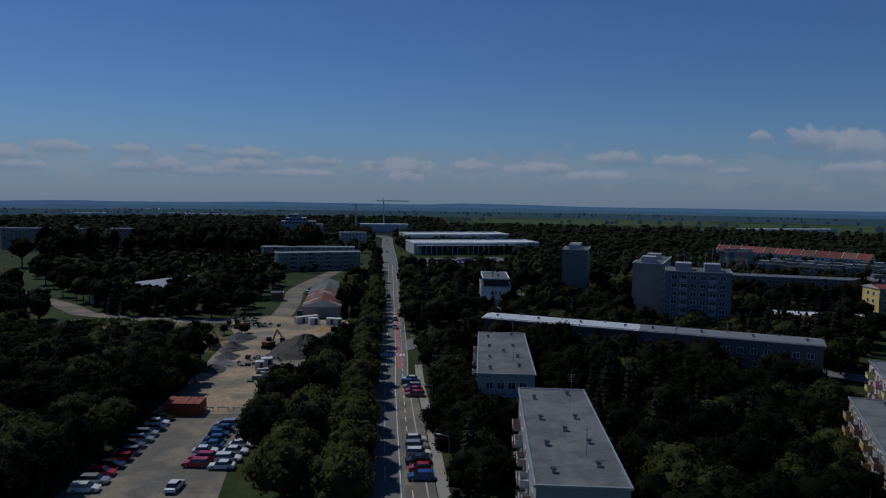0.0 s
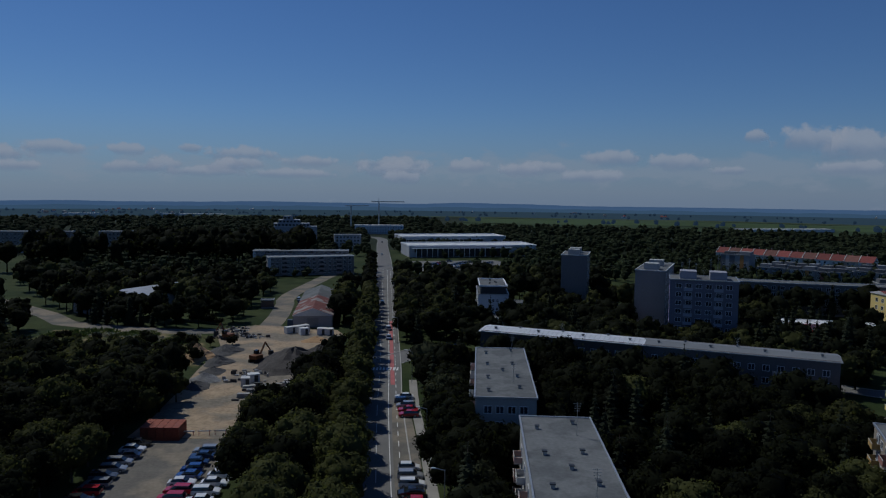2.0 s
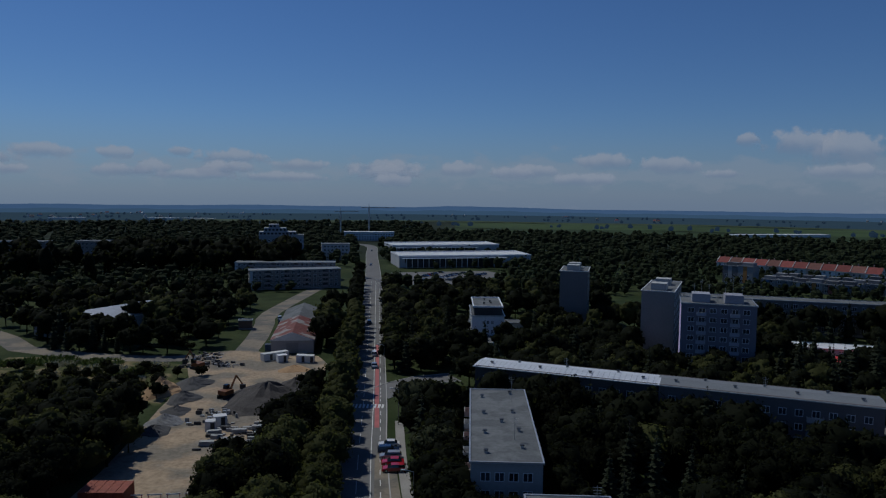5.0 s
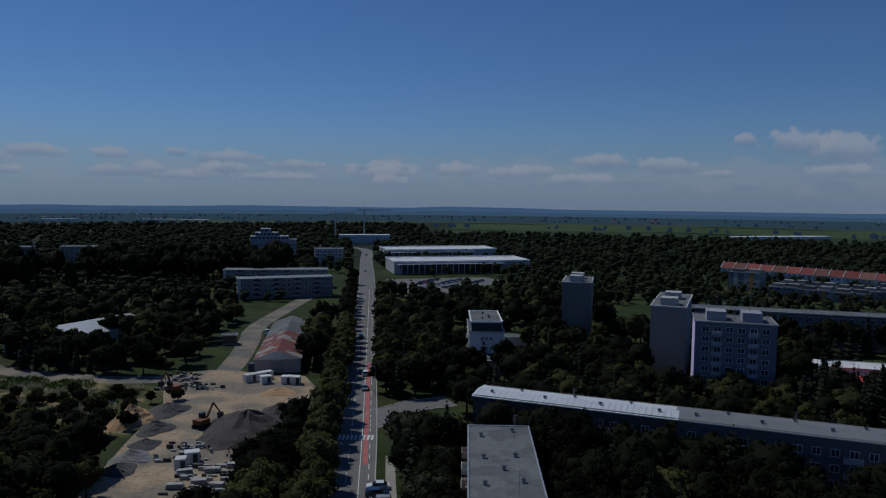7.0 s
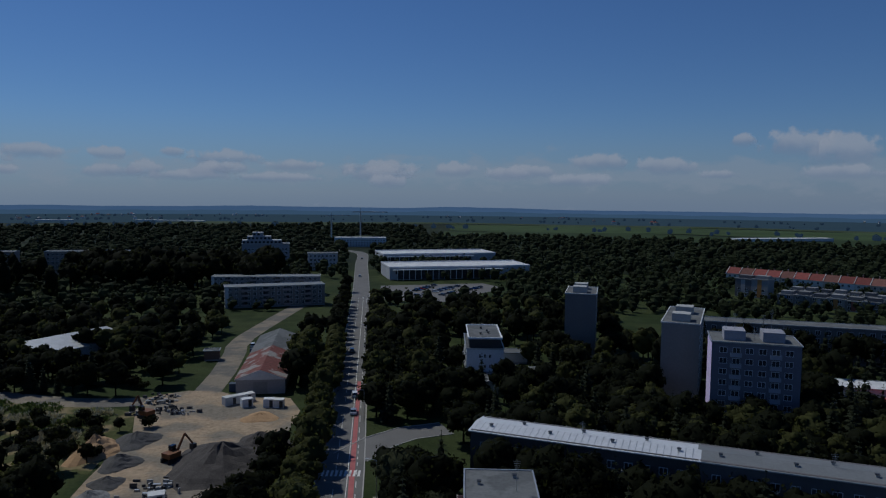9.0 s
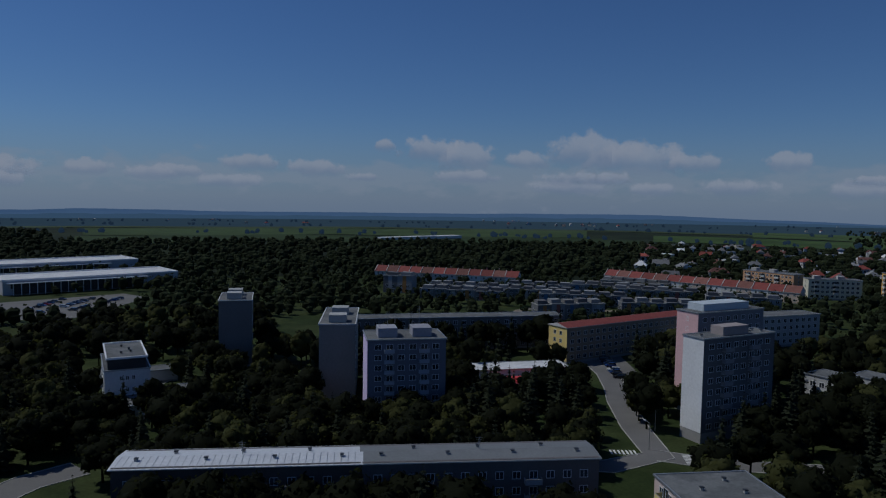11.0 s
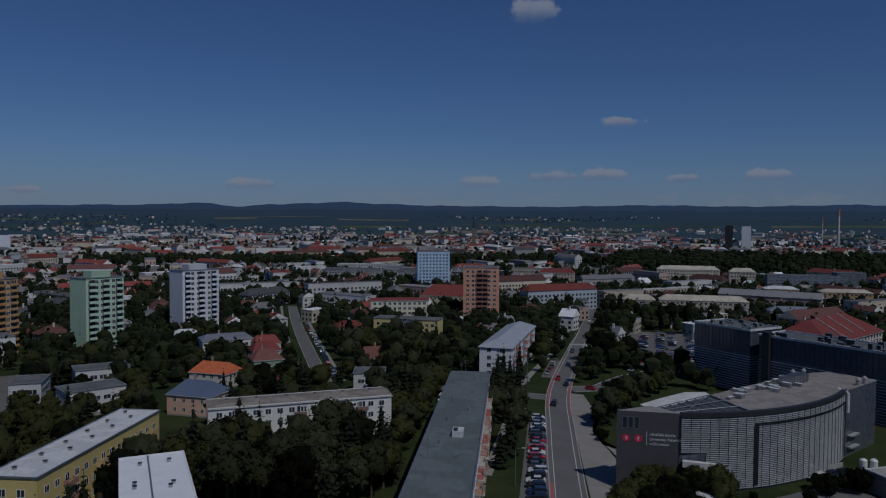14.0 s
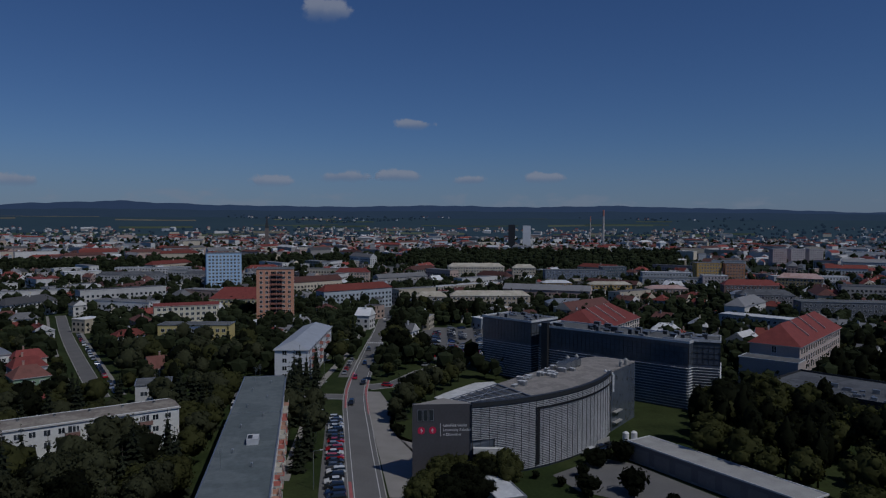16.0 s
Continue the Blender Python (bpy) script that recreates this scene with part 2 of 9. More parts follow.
# ---- buildings ----
WINDOWS = {}


def window_mesh(w, h, bars=1, frame_mat=None, t=0.09):
    """A window that stands in its wall: a frame with bars round panes set back, local y points into the wall."""
    frame_mat = frame_mat or WHITE_FRAME
    key = (w, h, bars, frame_mat.name, t)
    if key not in WINDOWS:
        f, o = Form(), -0.05
        f.box(0, o, 0, w, 0.02, t, 0)
        f.box(0, o, h - t, w, 0.02, h, 0)
        f.box(0, o, t, t, 0.02, h - t, 0)
        f.box(w - t, o, t, w, 0.02, h - t, 0)
        for k in range(1, bars + 1):
            x = w * k / (bars + 1)
            f.box(x - t / 2, o + 0.01, t, x + t / 2, 0.02, h - t, 0)
        f.quad((t, -0.012, t), (w - t, -0.012, t), (w - t, -0.012, h - t), (t, -0.012, h - t), 1)
        WINDOWS[key] = f.data("window", [frame_mat, GLASS])
    return WINDOWS[key]


def side_pose(side, L, D):
    """Local pose of a wall: x along it, y into the building."""
    return {"f": pose(0, 0, 0), "r": pose(L, 0, 0, 0, 0, 90), "b": pose(L, D, 0, 0, 0, 180), "l": pose(0, D, 0, 0, 0, -90)}[side]


FOOTPRINTS = []


def claim(m, L, D, gap=3.0):
    """Keeps trees and small houses off a footprint."""
    inv = m.inverted()
    c = m @ Vector((L / 2, D / 2, 0))
    FOOTPRINTS.append((c.x, c.y, math.hypot(L, D) / 2, inv[0][0], inv[0][1], inv[0][3], inv[1][0], inv[1][1], inv[1][3], L, D, gap))


def taken(x, y, extra=0.0):
    for cx, cy, rad, a, b, c, d, e, f, L, D, gap in FOOTPRINTS:
        g = gap + extra
        if abs(x - cx) < rad + g * 1.5 and abs(y - cy) < rad + g * 1.5:
            u, v = a * x + b * y + c, d * x + e * y + f
            if -g < u < L + g and -g < v < D + g:
                return True
    return False


def flat_roof(root, L, D, H, mat, lip=0.35, over=0.25, edge=None, label=""):
    f, g = Form(), Form()
    f.box(-over + 0.02, -over + 0.02, H, L + over - 0.02, D + over - 0.02, H + 0.18)
    g.ring(-over, -over, L + over, D + over, 0.25, H + 0.03, H + lip)
    part("parapet", g, [edge or ZINC], root)
    return part("roof", f, [mat], root, label)


def gable_roof(root, L, D, H, rise, mat, over=0.5, hip=0.0, label="", along="x"):
    """A pitched roof with thickness; hip: how far its ridge is drawn in at the ends."""
    f, t = Form(), 0.18
    if along == "x":
        a, b = (-over, -over), (L + over, D + over)
        r0, r1 = (-over + hip, D / 2), (L + over - hip, D / 2)
        e = [(a[0], a[1]), (b[0], a[1]), (b[0], b[1]), (a[0], b[1])]
        faces = [((0, 1), (r1, r0)), ((2, 3), (r0, r1)), ((1, 2), (r1,)), ((3, 0), (r0,))]
    else:
        a, b = (-over, -over), (L + over, D + over)
        r0, r1 = (L / 2, -over + hip), (L / 2, D + over - hip)
        e = [(a[0], a[1]), (b[0], a[1]), (b[0], b[1]), (a[0], b[1])]
        faces = [((1, 2), (r1, r0)), ((3, 0), (r0, r1)), ((0, 1), (r0,)), ((2, 3), (r1,))]
    for (i, j), tops in faces:
        lo = [(*e[i], H - 0.1), (*e[j], H - 0.1)]
        hi = [(*p, H + rise) for p in tops]
        k = len(f.v)
        if len(hi) == 1 and not hip:
            f.v += [(*e[i], H - 0.1), (*e[j], H - 0.1), hi[0]]
            f.f.append((k, k + 1, k + 2))
            f.m.append(1)
            continue
        f.v += lo + hi
        f.f.append(tuple(range(k, k + 2 + len(hi))))
        f.m.append(0)
    for i in range(4):
        p, q = e[i], e[(i + 1) % 4]
        f.quad((*p, H - 0.1 - t), (*q, H - 0.1 - t), (*q, H - 0.1), (*p, H - 0.1), 1)
    f.quad(*[(*e[i], H - 0.1 - t) for i in (3, 2, 1, 0)], 1)
    return part("roof", f, [mat, WALL_TRIM], root, label)


WALL_TRIM = paint((0.55, 0.53, 0.50))


def wall_shell(root, L, D, H, mats, base_h=0.9, label=""):
    """Outer walls on a plinth that goes down into the ground."""
    f, g = Form(), Form()
    g.box(0.03, 0.03, -6, L - 0.03, D - 0.03, base_h)
    f.box(0, 0, base_h, L, D, H)
    part("plinth", g, [mats[1]], root)
    return part("wall", f, [mats[0]], root, label)


def band(root, side, L, D, x0, x1, z0, z1, mat, name="facade_panel", out=0.04):
    """A coloured panel of the render, a little proud of the wall."""
    f = Form()
    f.box(x0, -out, z0, x1, 0.02, z1)
    return part(name, f, [mat], root, m=side_pose(side, L, D))


def joined_windows(root, side, run, L, D, rows, sh, n, w, h, first, margin, frame_mat):
    """Windows too far off to tell apart, in one part."""
    f = Form()
    for s in rows:
        for k in range(n):
            x, z = margin + (run - 2 * margin) * (k + 0.5) / n - w / 2, s * sh + first
            f.box(x - 0.1, -0.05, z - 0.1, x + w + 0.1, 0.02, z + h + 0.1, 0)
            for a, b in ((x, x + w * 0.47), (x + w * 0.53, x + w)):
                f.quad((a, -0.056, z), (b, -0.056, z), (b, -0.056, z + h), (a, -0.056, z + h), 1)
    return tagged(part("glazing", f, [frame_mat or WHITE_FRAME, GLASS], root, m=side_pose(side, L, D)), kind="stuff")


def grid_windows(root, side, L, D, storeys, sh, n, w=1.5, h=1.45, first=1.65, margin=1.0, frame_mat=None):
    """The windows of a wall on a regular grid."""
    windows(root, side, L, D, storeys, sh, n, w, h, first, margin, frame_mat=frame_mat)


def balcony_stack(root, side, L, D, x, w, storeys, sh, panel, first=0.9, d=1.2, inset=None):
    """One column of balconies with the dark doors behind them."""
    f = Form()
    f.box(0, -d, 0, w, 0.0, 0.15, 0)
    f.box(0, -d - 0.05, 0.02, w, -d, 1.1, 1)
    for a in (0, w - 0.06):
        f.box(a, -d, 0.15, a + 0.06, 0, sh if inset else 1.1, 0)
    f.quad((0.15, -0.05, 0.2), (w - 0.15, -0.05, 0.2), (w - 0.15, -0.05, 2.35), (0.15, -0.05, 2.35), 2)
    me = f.data("balcony", [CONCRETE if not inset else inset, panel, GLASS])
    sp = side_pose(side, L, D)
    for s in range(storeys):
        part("balcony", me, None, root, m=sp @ pose(x, 0, s * sh + first))


def windows(root, side, L, D, storeys, sh, n, w=1.5, h=1.45, first=1.0, margin=1.2, bars=1, skip=(), rows=None, frame_mat=None, base=0.0):
    run = L if side in "fb" else D
    at = root.matrix_basis.translation
    if math.hypot(at.x, at.y - 60) > 236:
        return joined_windows(root, side, run, L, D, rows if rows is not None else range(storeys), sh, n, w, h, first + base, margin, frame_mat)
    me = window_mesh(w, h, bars, frame_mat)
    sp = side_pose(side, L, D)
    for s in (rows if rows is not None else range(storeys)):
        for k in range(n):
            if (k, s) in skip or k in skip:
                continue
            x = margin + (run - 2 * margin) * (k + 0.5) / n - w / 2
            part("window", me, None, root, m=sp @ pose(x, 0, base + s * sh + first))


def balcony_mesh(w, d, slab, panel, h=1.05):
    f = Form()
    f.box(0, -d, 0, w, 0.0, 0.16, 0)
    f.box(0, -d - 0.05, 0.05, w, -d, h, 1)
    f.box(0, -d, 0.16, 0.05, 0, h, 1)
    f.box(w - 0.05, -d, 0.16, w, 0, h, 1)
    f.box(-0.03, -d - 0.08, h, w + 0.03, -d + 0.03, h + 0.05, 0)
    return f.data("balcony", [slab, panel])


def balconies(root, side, L, D, storeys, sh, xs, w=3.0, d=1.2, panel=None, slab=None, first=0.75, rows=None, door=True, base=0.0):
    panels = panel if isinstance(panel, (list, tuple)) else [panel]
    meshes = [balcony_mesh(w, d, slab or CONCRETE, p) for p in panels]
    dm = window_mesh(1.9, 2.2, 1)
    sp = side_pose(side, L, D)
    for s in (rows if rows is not None else range(storeys)):
        for k, x in enumerate(xs):
            part("balcony", meshes[k % len(meshes)], None, root, m=sp @ pose(x, 0, base + s * sh + first))
            if door:
                part("window", dm, None, root, m=sp @ pose(x + w / 2 - 0.95, 0, base + s * sh + first + 0.18))


def vents(root, L, D, H, places, mat=None):
    """Roof vents and hatches: short stacks with caps."""
    f = Form()
    f.box(-0.26, -0.26, 0, 0.26, 0.26, 0.5, 0)
    f.box(-0.36, -0.36, 0.5, 0.36, 0.36, 0.6, 1)
    me = f.data("vent", [mat or CONCRETE, DARK_METAL])
    for x, y in places:
        part("vent", me, None, root, m=pose(x * L, y * D, H + 0.18))


def antenna(root, x, y, z, h=4.0):
    f = Form()
    f.tube((0, 0, 0), (0, 0, h), 0.05, 0.03, 6)
    for k in range(4):
        f.box(-0.6 + 0.08 * k, -0.02, h - 0.3 - 0.35 * k, 0.6 - 0.08 * k, 0.02, h - 0.26 - 0.35 * k)
    part("aerial", f, [STEEL], root, m=pose(x, y, z))


def house_pose(x, y, ang):
    return pose(x, y, land(x, y), 0, 0, ang)


def slab(name, label, x, y, ang, L, D, storeys, wall, plinth=(0.30, 0.29, 0.28), sh=2.85, base=0.9, roof=None, n=0, sides="f", ends=(), ne=1, H=None, gap=3.0,
         category="apartment building", group="", w=1.5, h=1.45, lip=0.35, edge=None, bars=1, far=False, pitched=0.0, roof_mat=None, hip=0.0, over=0.35, wall_label=""):
    """A block of flats. x, y: the corner at the left of its front wall; ang: the way along that wall."""
    m = house_pose(x, y, ang)
    claim(m, L, D, gap)
    root = thing(name, m, label, category, group)
    H = H or base + storeys * sh + 0.5
    wall_shell(root, L, D, H, [paint(wall), paint(plinth)], base, wall_label)
    if pitched:
        gable_roof(root, L, D, H, pitched, roof_mat or TILE_RED, over=over, hip=hip, along="y" if D > L else "x")
    else:
        flat_roof(root, L, D, H, roof or BITUMEN, lip, edge=edge)
    for s in sides:
        k = (n or int(L / 3.0)) if s in "fb" else max(1, int(D / 3.2))
        if far:
            grid_windows(root, s, L, D, storeys, sh, k, w, h, first=base + 0.75)
        else:
            windows(root, s, L, D, storeys, sh, k, w, h, first=base + 0.75, bars=bars)
    for s in ends:
        if far:
            grid_windows(root, s, L, D, storeys, sh, ne, 1.0, 1.4, first=base + 0.75, margin=D * 0.2)
        else:
            windows(root, s, L, D, storeys, sh, ne, 1.0, 1.4, first=base + 0.75, margin=D * 0.2)
    return root, L, D, H


def hall(name, label, x, y, ang, L, D, H, wall, roof=None, category="building", gap=3.0, rise=0.0, roof_mat=None, hip=0.0, along="x", lip=0.35, edge=None, over=0.4, group=""):
    """A plain low building, flat or pitched."""
    m = house_pose(x, y, ang)
    claim(m, L, D, gap)
    root = thing(name, m, label, category, group)
    wall_shell(root, L, D, H, [paint(wall), paint((0.3, 0.29, 0.28))], base_h=0.5)
    if rise:
        gable_roof(root, L, D, H, rise, roof_mat or TILE_RED, hip=hip, along=along, over=over)
    else:
        flat_roof(root, L, D, H, roof or BITUMEN, lip, edge=edge)
    return root, L, D, H


def house(label, x, y, ang, L, D, eave, rise, wall, roof_mat, hip=0.0, along="x", sides="fr", storeys=2, chimney=True, category="house", group="", far=False):
    """A detached house: walls, pitched roof, chimney, windows and a door."""
    root, L, D, H = hall("house", label, x, y, ang, L, D, eave, wall, category=category, rise=rise, roof_mat=roof_mat, hip=hip, along=along, gap=2.0, group=group)
    sh = (eave - 0.6) / storeys
    for s in sides:
        n = max(2, int((L if s in "fb" else D) / 3.2))
        (grid_windows if far else windows)(root, s, L, D, storeys, sh, n, 1.2, 1.3, first=1.3)
    if chimney:
        f = Form()
        f.box(0, 0, -2.2, 0.6, 0.5, 1.2, 0)
        f.box(-0.07, -0.07, 1.2, 0.67, 0.57, 1.32, 1)
        part("chimney", f, [paint((0.40, 0.25, 0.2)), CONCRETE], root, m=pose(L * 0.35, D * 0.55, eave + rise))
    return root, L, D, H


import itertools


# ---- roads, pavements, yards ----
def sheet(name, label, category, mat, pts, z=0.04, kind="structure"):
    f = Form()
    k = len(pts)
    c = (sum(p[0] for p in pts) / k, sum(p[1] for p in pts) / k)
    for i in range(k):
        a, b = pts[i], pts[(i + 1) % k]
        f.v += [(*a, land(*a) + z), (*b, land(*b) + z), (*c, land(*c) + z)]
        f.f.append((len(f.v) - 3, len(f.v) - 2, len(f.v) - 1))
        f.m.append(0)
    return tagged(part(name, f, [mat]), label, category, kind=kind)


CLEAR = []          # open ground where no tree stands: outlines
CORRIDORS = []      # roads: path, half widths
LAYERS = itertools.count(1)


def inside(x, y, poly):
    c, n = False, len(poly)
    for i in range(n):
        (x0, y0), (x1, y1) = poly[i], poly[(i + 1) % n]
        if (y0 > y) != (y1 > y) and x < (x1 - x0) * (y - y0) / (y1 - y0) + x0:
            c = not c
    return c


def road(label, path, half, mat=None, kerbs=True):
    f = Form()
    z = 0.05 if len(CORRIDORS) < 2 else max(0.014, 0.048 - 0.004 * next(LAYERS))
    strip(f, path, -half, half, z)
    tagged(part("road", f, [mat or ASPHALT]), label, "road", kind="structure")
    CORRIDORS.append((ribbon(path, 0, 0, 6)[0], half + 1.5))
    if kerbs:
        for a, b in ((-half - 0.25, -half), (half, half + 0.25)):
            f = Form()
            strip(f, path, a, b, 0.14, skirt=0.2)
            tagged(part("kerb", f, [KERB]), "pale stone kerb along the road", "kerb", kind="structure")


def line(path, lo, hi, mat, z=0.062, dash=0.0, name="road_marking", label="white painted line on the asphalt"):
    f = Form()
    strip(f, path, lo, hi, z, dash=dash)
    tagged(part(name, f, [mat]), label, "marking", kind="structure")


def pavement(path, lo, hi, label="grey paved footpath beside the road", mat=None, z=0.12):
    f = Form()
    strip(f, path, lo, hi, z, skirt=0.2)
    tagged(part("pavement", f, [mat or PAVING]), label, "pavement", kind="structure")
    CORRIDORS.append((ribbon(path, (lo + hi) / 2, (lo + hi) / 2, 6)[0], abs(hi - lo) / 2 + 0.8))


STREET = [(46, -900), (40, -700), (33, -535), (27.5, -430), (26.5, -331), (27.9, -254), (27.6, -184), (22.5, -135), (16.2, -85), (5.5, 0), (-8.0, 111), (-12.2, 165),
          (-15.0, 206), (-18.9, 259), (-34.2, 462), (-50, 640), (-62, 775), (-84, 828), (-130, 862)]
_i = STREET.index((5.5, 0))
road("grey asphalt main street into the town", STREET[:_i + 1] + [(-1.2, 54)], 3.9)
road("wide grey asphalt street between rows of trees", [(-1.2, 54)] + STREET[_i + 2:], 4.8)
CITY = [(27.5, -330), (27.9, -254), (27.6, -184), (22.5, -135), (16.2, -85), (10, -35)]
OUT = [(-7.0, 102), (-12.2, 165), (-15.0, 206), (-18.9, 259), (-34.2, 462)]
line([(27.6, -200), (27.6, -184), (26.2, -170), (24.2, -152)], -3.75, -3.05, RED_LANE, name="cycle_lane", label="red painted cycle lane, worn")
line([(27.7, -215), (27.6, -184), (26.8, -175), (25.4, -160)], 3.05, 3.75, RED_LANE, name="cycle_lane", label="red painted cycle lane, worn")
line([(17.6, -95), (16.2, -85), (14.9, -74)], 3.05, 3.75, RED_LANE, name="cycle_lane", label="red painted cycle lane, worn")
line(CITY, -2.85, -2.7, WHITE_LINE, 0.066)
line(CITY, -3.98, -3.88, WHITE_LINE, 0.066, dash=2.0)
line(CITY, 3.9, 3.98, WHITE_LINE, 0.066)
line(CITY, 2.7, 2.85, WHITE_LINE, 0.066)
line([(-13.8, 190), (-15.0, 206), (-18.9, 259), (-20.4, 280)], 1.9, 3.0, RED_LANE, name="cycle_lane", label="red painted cycle lane, worn")
line(OUT, 1.45, 1.6, WHITE_LINE, 0.066)
line(OUT, 3.3, 3.45, WHITE_LINE, 0.066, dash=3.0)
line(OUT, -1.1, -0.98, WHITE_LINE, 0.066, dash=6.0)
# zebra crossings
f = Form()
for k in range(9):
    x = -19.0 + 0.95 * k
    f.quad((x, 205.2, 0.068), (x + 0.5, 205.2, 0.068), (x + 0.5, 208.4, 0.068), (x, 208.4, 0.068))
tagged(part("zebra_crossing", f, [WHITE_LINE]), "white zebra crossing on the asphalt", "marking", kind="structure")
f = Form()
for k in range(9):
    x = 23.6 + 0.95 * k
    f.quad((x, -285.2, 0.068), (x + 0.5, -285.2, 0.068), (x + 0.5, -282, 0.068), (x, -282, 0.068))
tagged(part("zebra_crossing", f, [WHITE_LINE]), "white zebra crossing on the asphalt", "marking", kind="structure")
pavement([(0.9, 100), (-0.6, 111), (-3.2, 143), (-6.0, 170), (-7.6, 195)], 0.2, 2.2)
sheet("parking_bay", "pale asphalt parking bay beside the street", "parking", OLD_ASPHALT, [(-4.6, 100), (1.0, 100), (-0.6, 111), (-3.2, 143), (-6.4, 172), (-8.4, 180), (-10.4, 172), (-8.3, 143)], 0.056)
pavement([(36, -95), (39, -145), (42, -185), (38, -255), (36, -330)], -1.2, 1.2)
sheet("parking_bay", "asphalt parking bay beside the street", "parking", ASPHALT, [(27.0, -148), (33.5, -149), (26.5, -82), (20.3, -82)], 0.056)
sheet("parking_bay", "asphalt parking bay beside the street", "parking", ASPHALT, [(32.0, -205), (36.5, -205), (36.5, -240), (32.0, -240)], 0.056)
road("asphalt side street off the main street", [(30, -174), (48, -176), (75, -178)], 3.2)
road("asphalt side street in front of the faculty", [(24, -188), (13.7, -192.7), (4.4, -213), (-4.3, -224), (-14, -236), (-30, -244)], 4.0)
sheet("forecourt", "grey paved forecourt in front of the faculty", "paving", PAVING, [(20.5, -150), (11.5, -85), (4.5, -84), (3.0, -106), (6.6, -114), (4.0, -121), (10.6, -126), (14.0, -138), (14.2, -160), (19, -181), (24, -182)], 0.055)
sheet("car_park", "asphalt car park beyond the street trees", "parking", ASPHALT, [(14, -262), (-4, -236), (-24, -232), (-34, -250), (-36, -332), (2, -336)], 0.056)
sheet("yard", "dark asphalt yard beside the low hall", "yard", ASPHALT, [(-26, -98), (-30, -88), (-47, -76), (-62, -66), (-66, -72), (-47, -106), (-40, -110)], 0.05)
sheet("terrace", "pale concrete terrace behind the faculty", "paving", PALE_FELT, [(0.5, -172), (-6, -182), (-15, -194), (-22, -196), (-24, -188), (-12, -172), (-4, -164)], 0.3)
# works yard on the other side
SITE = [(-59, 104), (-34, 104), (-36.5, 120), (-40, 150), (-46, 160), (-48.5, 197), (-42, 214), (-37, 250), (-38, 262), (-52, 264), (-57, 318), (-60, 350), (-82, 350),
        (-78, 300), (-72, 268), (-126, 276), (-180, 290), (-180, 282), (-124, 262), (-80, 252), (-65, 231), (-60, 203), (-59, 185), (-60, 163), (-60, 148)]
f = Form()
_bm = bmesh.new()
_bm.faces.new([_bm.verts.new((x, y, 0.045)) for x, y in [(-59.5, 104), (-34, 104), (-36.5, 120), (-40, 149), (-60, 149)]])
_me = bpy.data.meshes.new("car_park")
_bm.to_mesh(_me)
_me.materials.append(OLD_ASPHALT)
tagged(new("car_park", _me), "worn pale asphalt car park by the works yard", "parking", kind="structure")
_bm.clear()
bmesh.ops.triangulate(_bm, faces=[_bm.faces.new([_bm.verts.new((x, y, 0.04)) for x, y in [(-62, 149.2), (-36, 149.2), (-37, 160), (-38, 186), (-34, 200), (-31, 214), (-31, 250), (-36, 262), (-52, 264), (-57, 268),
                   (-67, 269), (-72, 266), (-76, 262), (-75, 250), (-68, 231), (-66, 203), (-64, 185), (-62, 163)]])])
_me = bpy.data.meshes.new("works_yard")
_bm.to_mesh(_me)
_me.materials.append(DIRT)
tagged(new("works_yard", _me), "sandy bare ground of a works yard", "yard", kind="structure")
_bm.free()
CLEAR.append(SITE)
WASTE = [(-134, 257), (-92, 257), (-71, 246), (-67, 206), (-85, 208), (-109, 222), (-134, 238)]
CLEAR.append(WASTE)
sheet("waste_ground", "weedy sandy waste ground beside the yard", "ground", two_tone("weedy_sand", (0.20, 0.16, 0.085), (0.060, 0.066, 0.024), 0.13, var=0.35, fine=1.0, lo=0.40, hi=0.50), WASTE, 0.03)
road("pale asphalt lane to the works yard", [(-196, 322), (-152, 286), (-137, 269.5), (-124, 264.5), (-112, 260.5), (-96, 256.8), (-84, 256.5), (-66, 260)], 4.2, OLD_ASPHALT, kerbs=False)
sheet("yard", "sandy yard before a grey hall", "yard", DIRT, [(-146, 306), (-133, 319), (-141, 337), (-160, 330)], 0.05)
road("pale asphalt lane behind the shed", [(-61, 262), (-63, 290), (-67, 320), (-70, 345), (-64, 420), (-58, 470)], 4.0, OLD_ASPHALT, kerbs=False)
road("asphalt street past the tower blocks", [(96, 198), (112, 186), (127, 186), (137, 204), (150, 224), (170, 252), (190, 300)], 3.6)
road("asphalt street past the tower blocks", [(127, 186), (136, 175), (160, 158), (200, 128)], 3.4)
for _x, _y, _a in ((120.5, 190.5, 60), (131, 181.5, -35)):
    f = Form()
    for k in range(7):
        f.box(-0.28, -3.2 + k * 0.95, 0.0, 0.0, -2.7 + k * 0.95, 0.006)
        f.box(0.0, -3.2 + k * 0.95, 0.0, 2.6, -2.7 + k * 0.95, 0.006)
    tagged(part("zebra_crossing", f, [WHITE_LINE], m=pose(_x, _y, 0.062, 0, 0, _a)), "white zebra crossing on the asphalt", "marking", kind="structure")
sheet("car_park", "asphalt car park between the tower blocks", "parking", ASPHALT, [(166, 244), (176, 240), (196, 275), (184, 280)], 0.056)
road("asphalt street beside the school", [(200, 76), (225, 52), (252, 30), (268, 10), (268, -20), (262, -52)], 3.6)
sheet("car_park", "asphalt car park before the coloured flats", "parking", ASPHALT, [(268, -14), (276, -30), (335, -32), (400, -40), (402, -22), (335, -16)], 0.056)
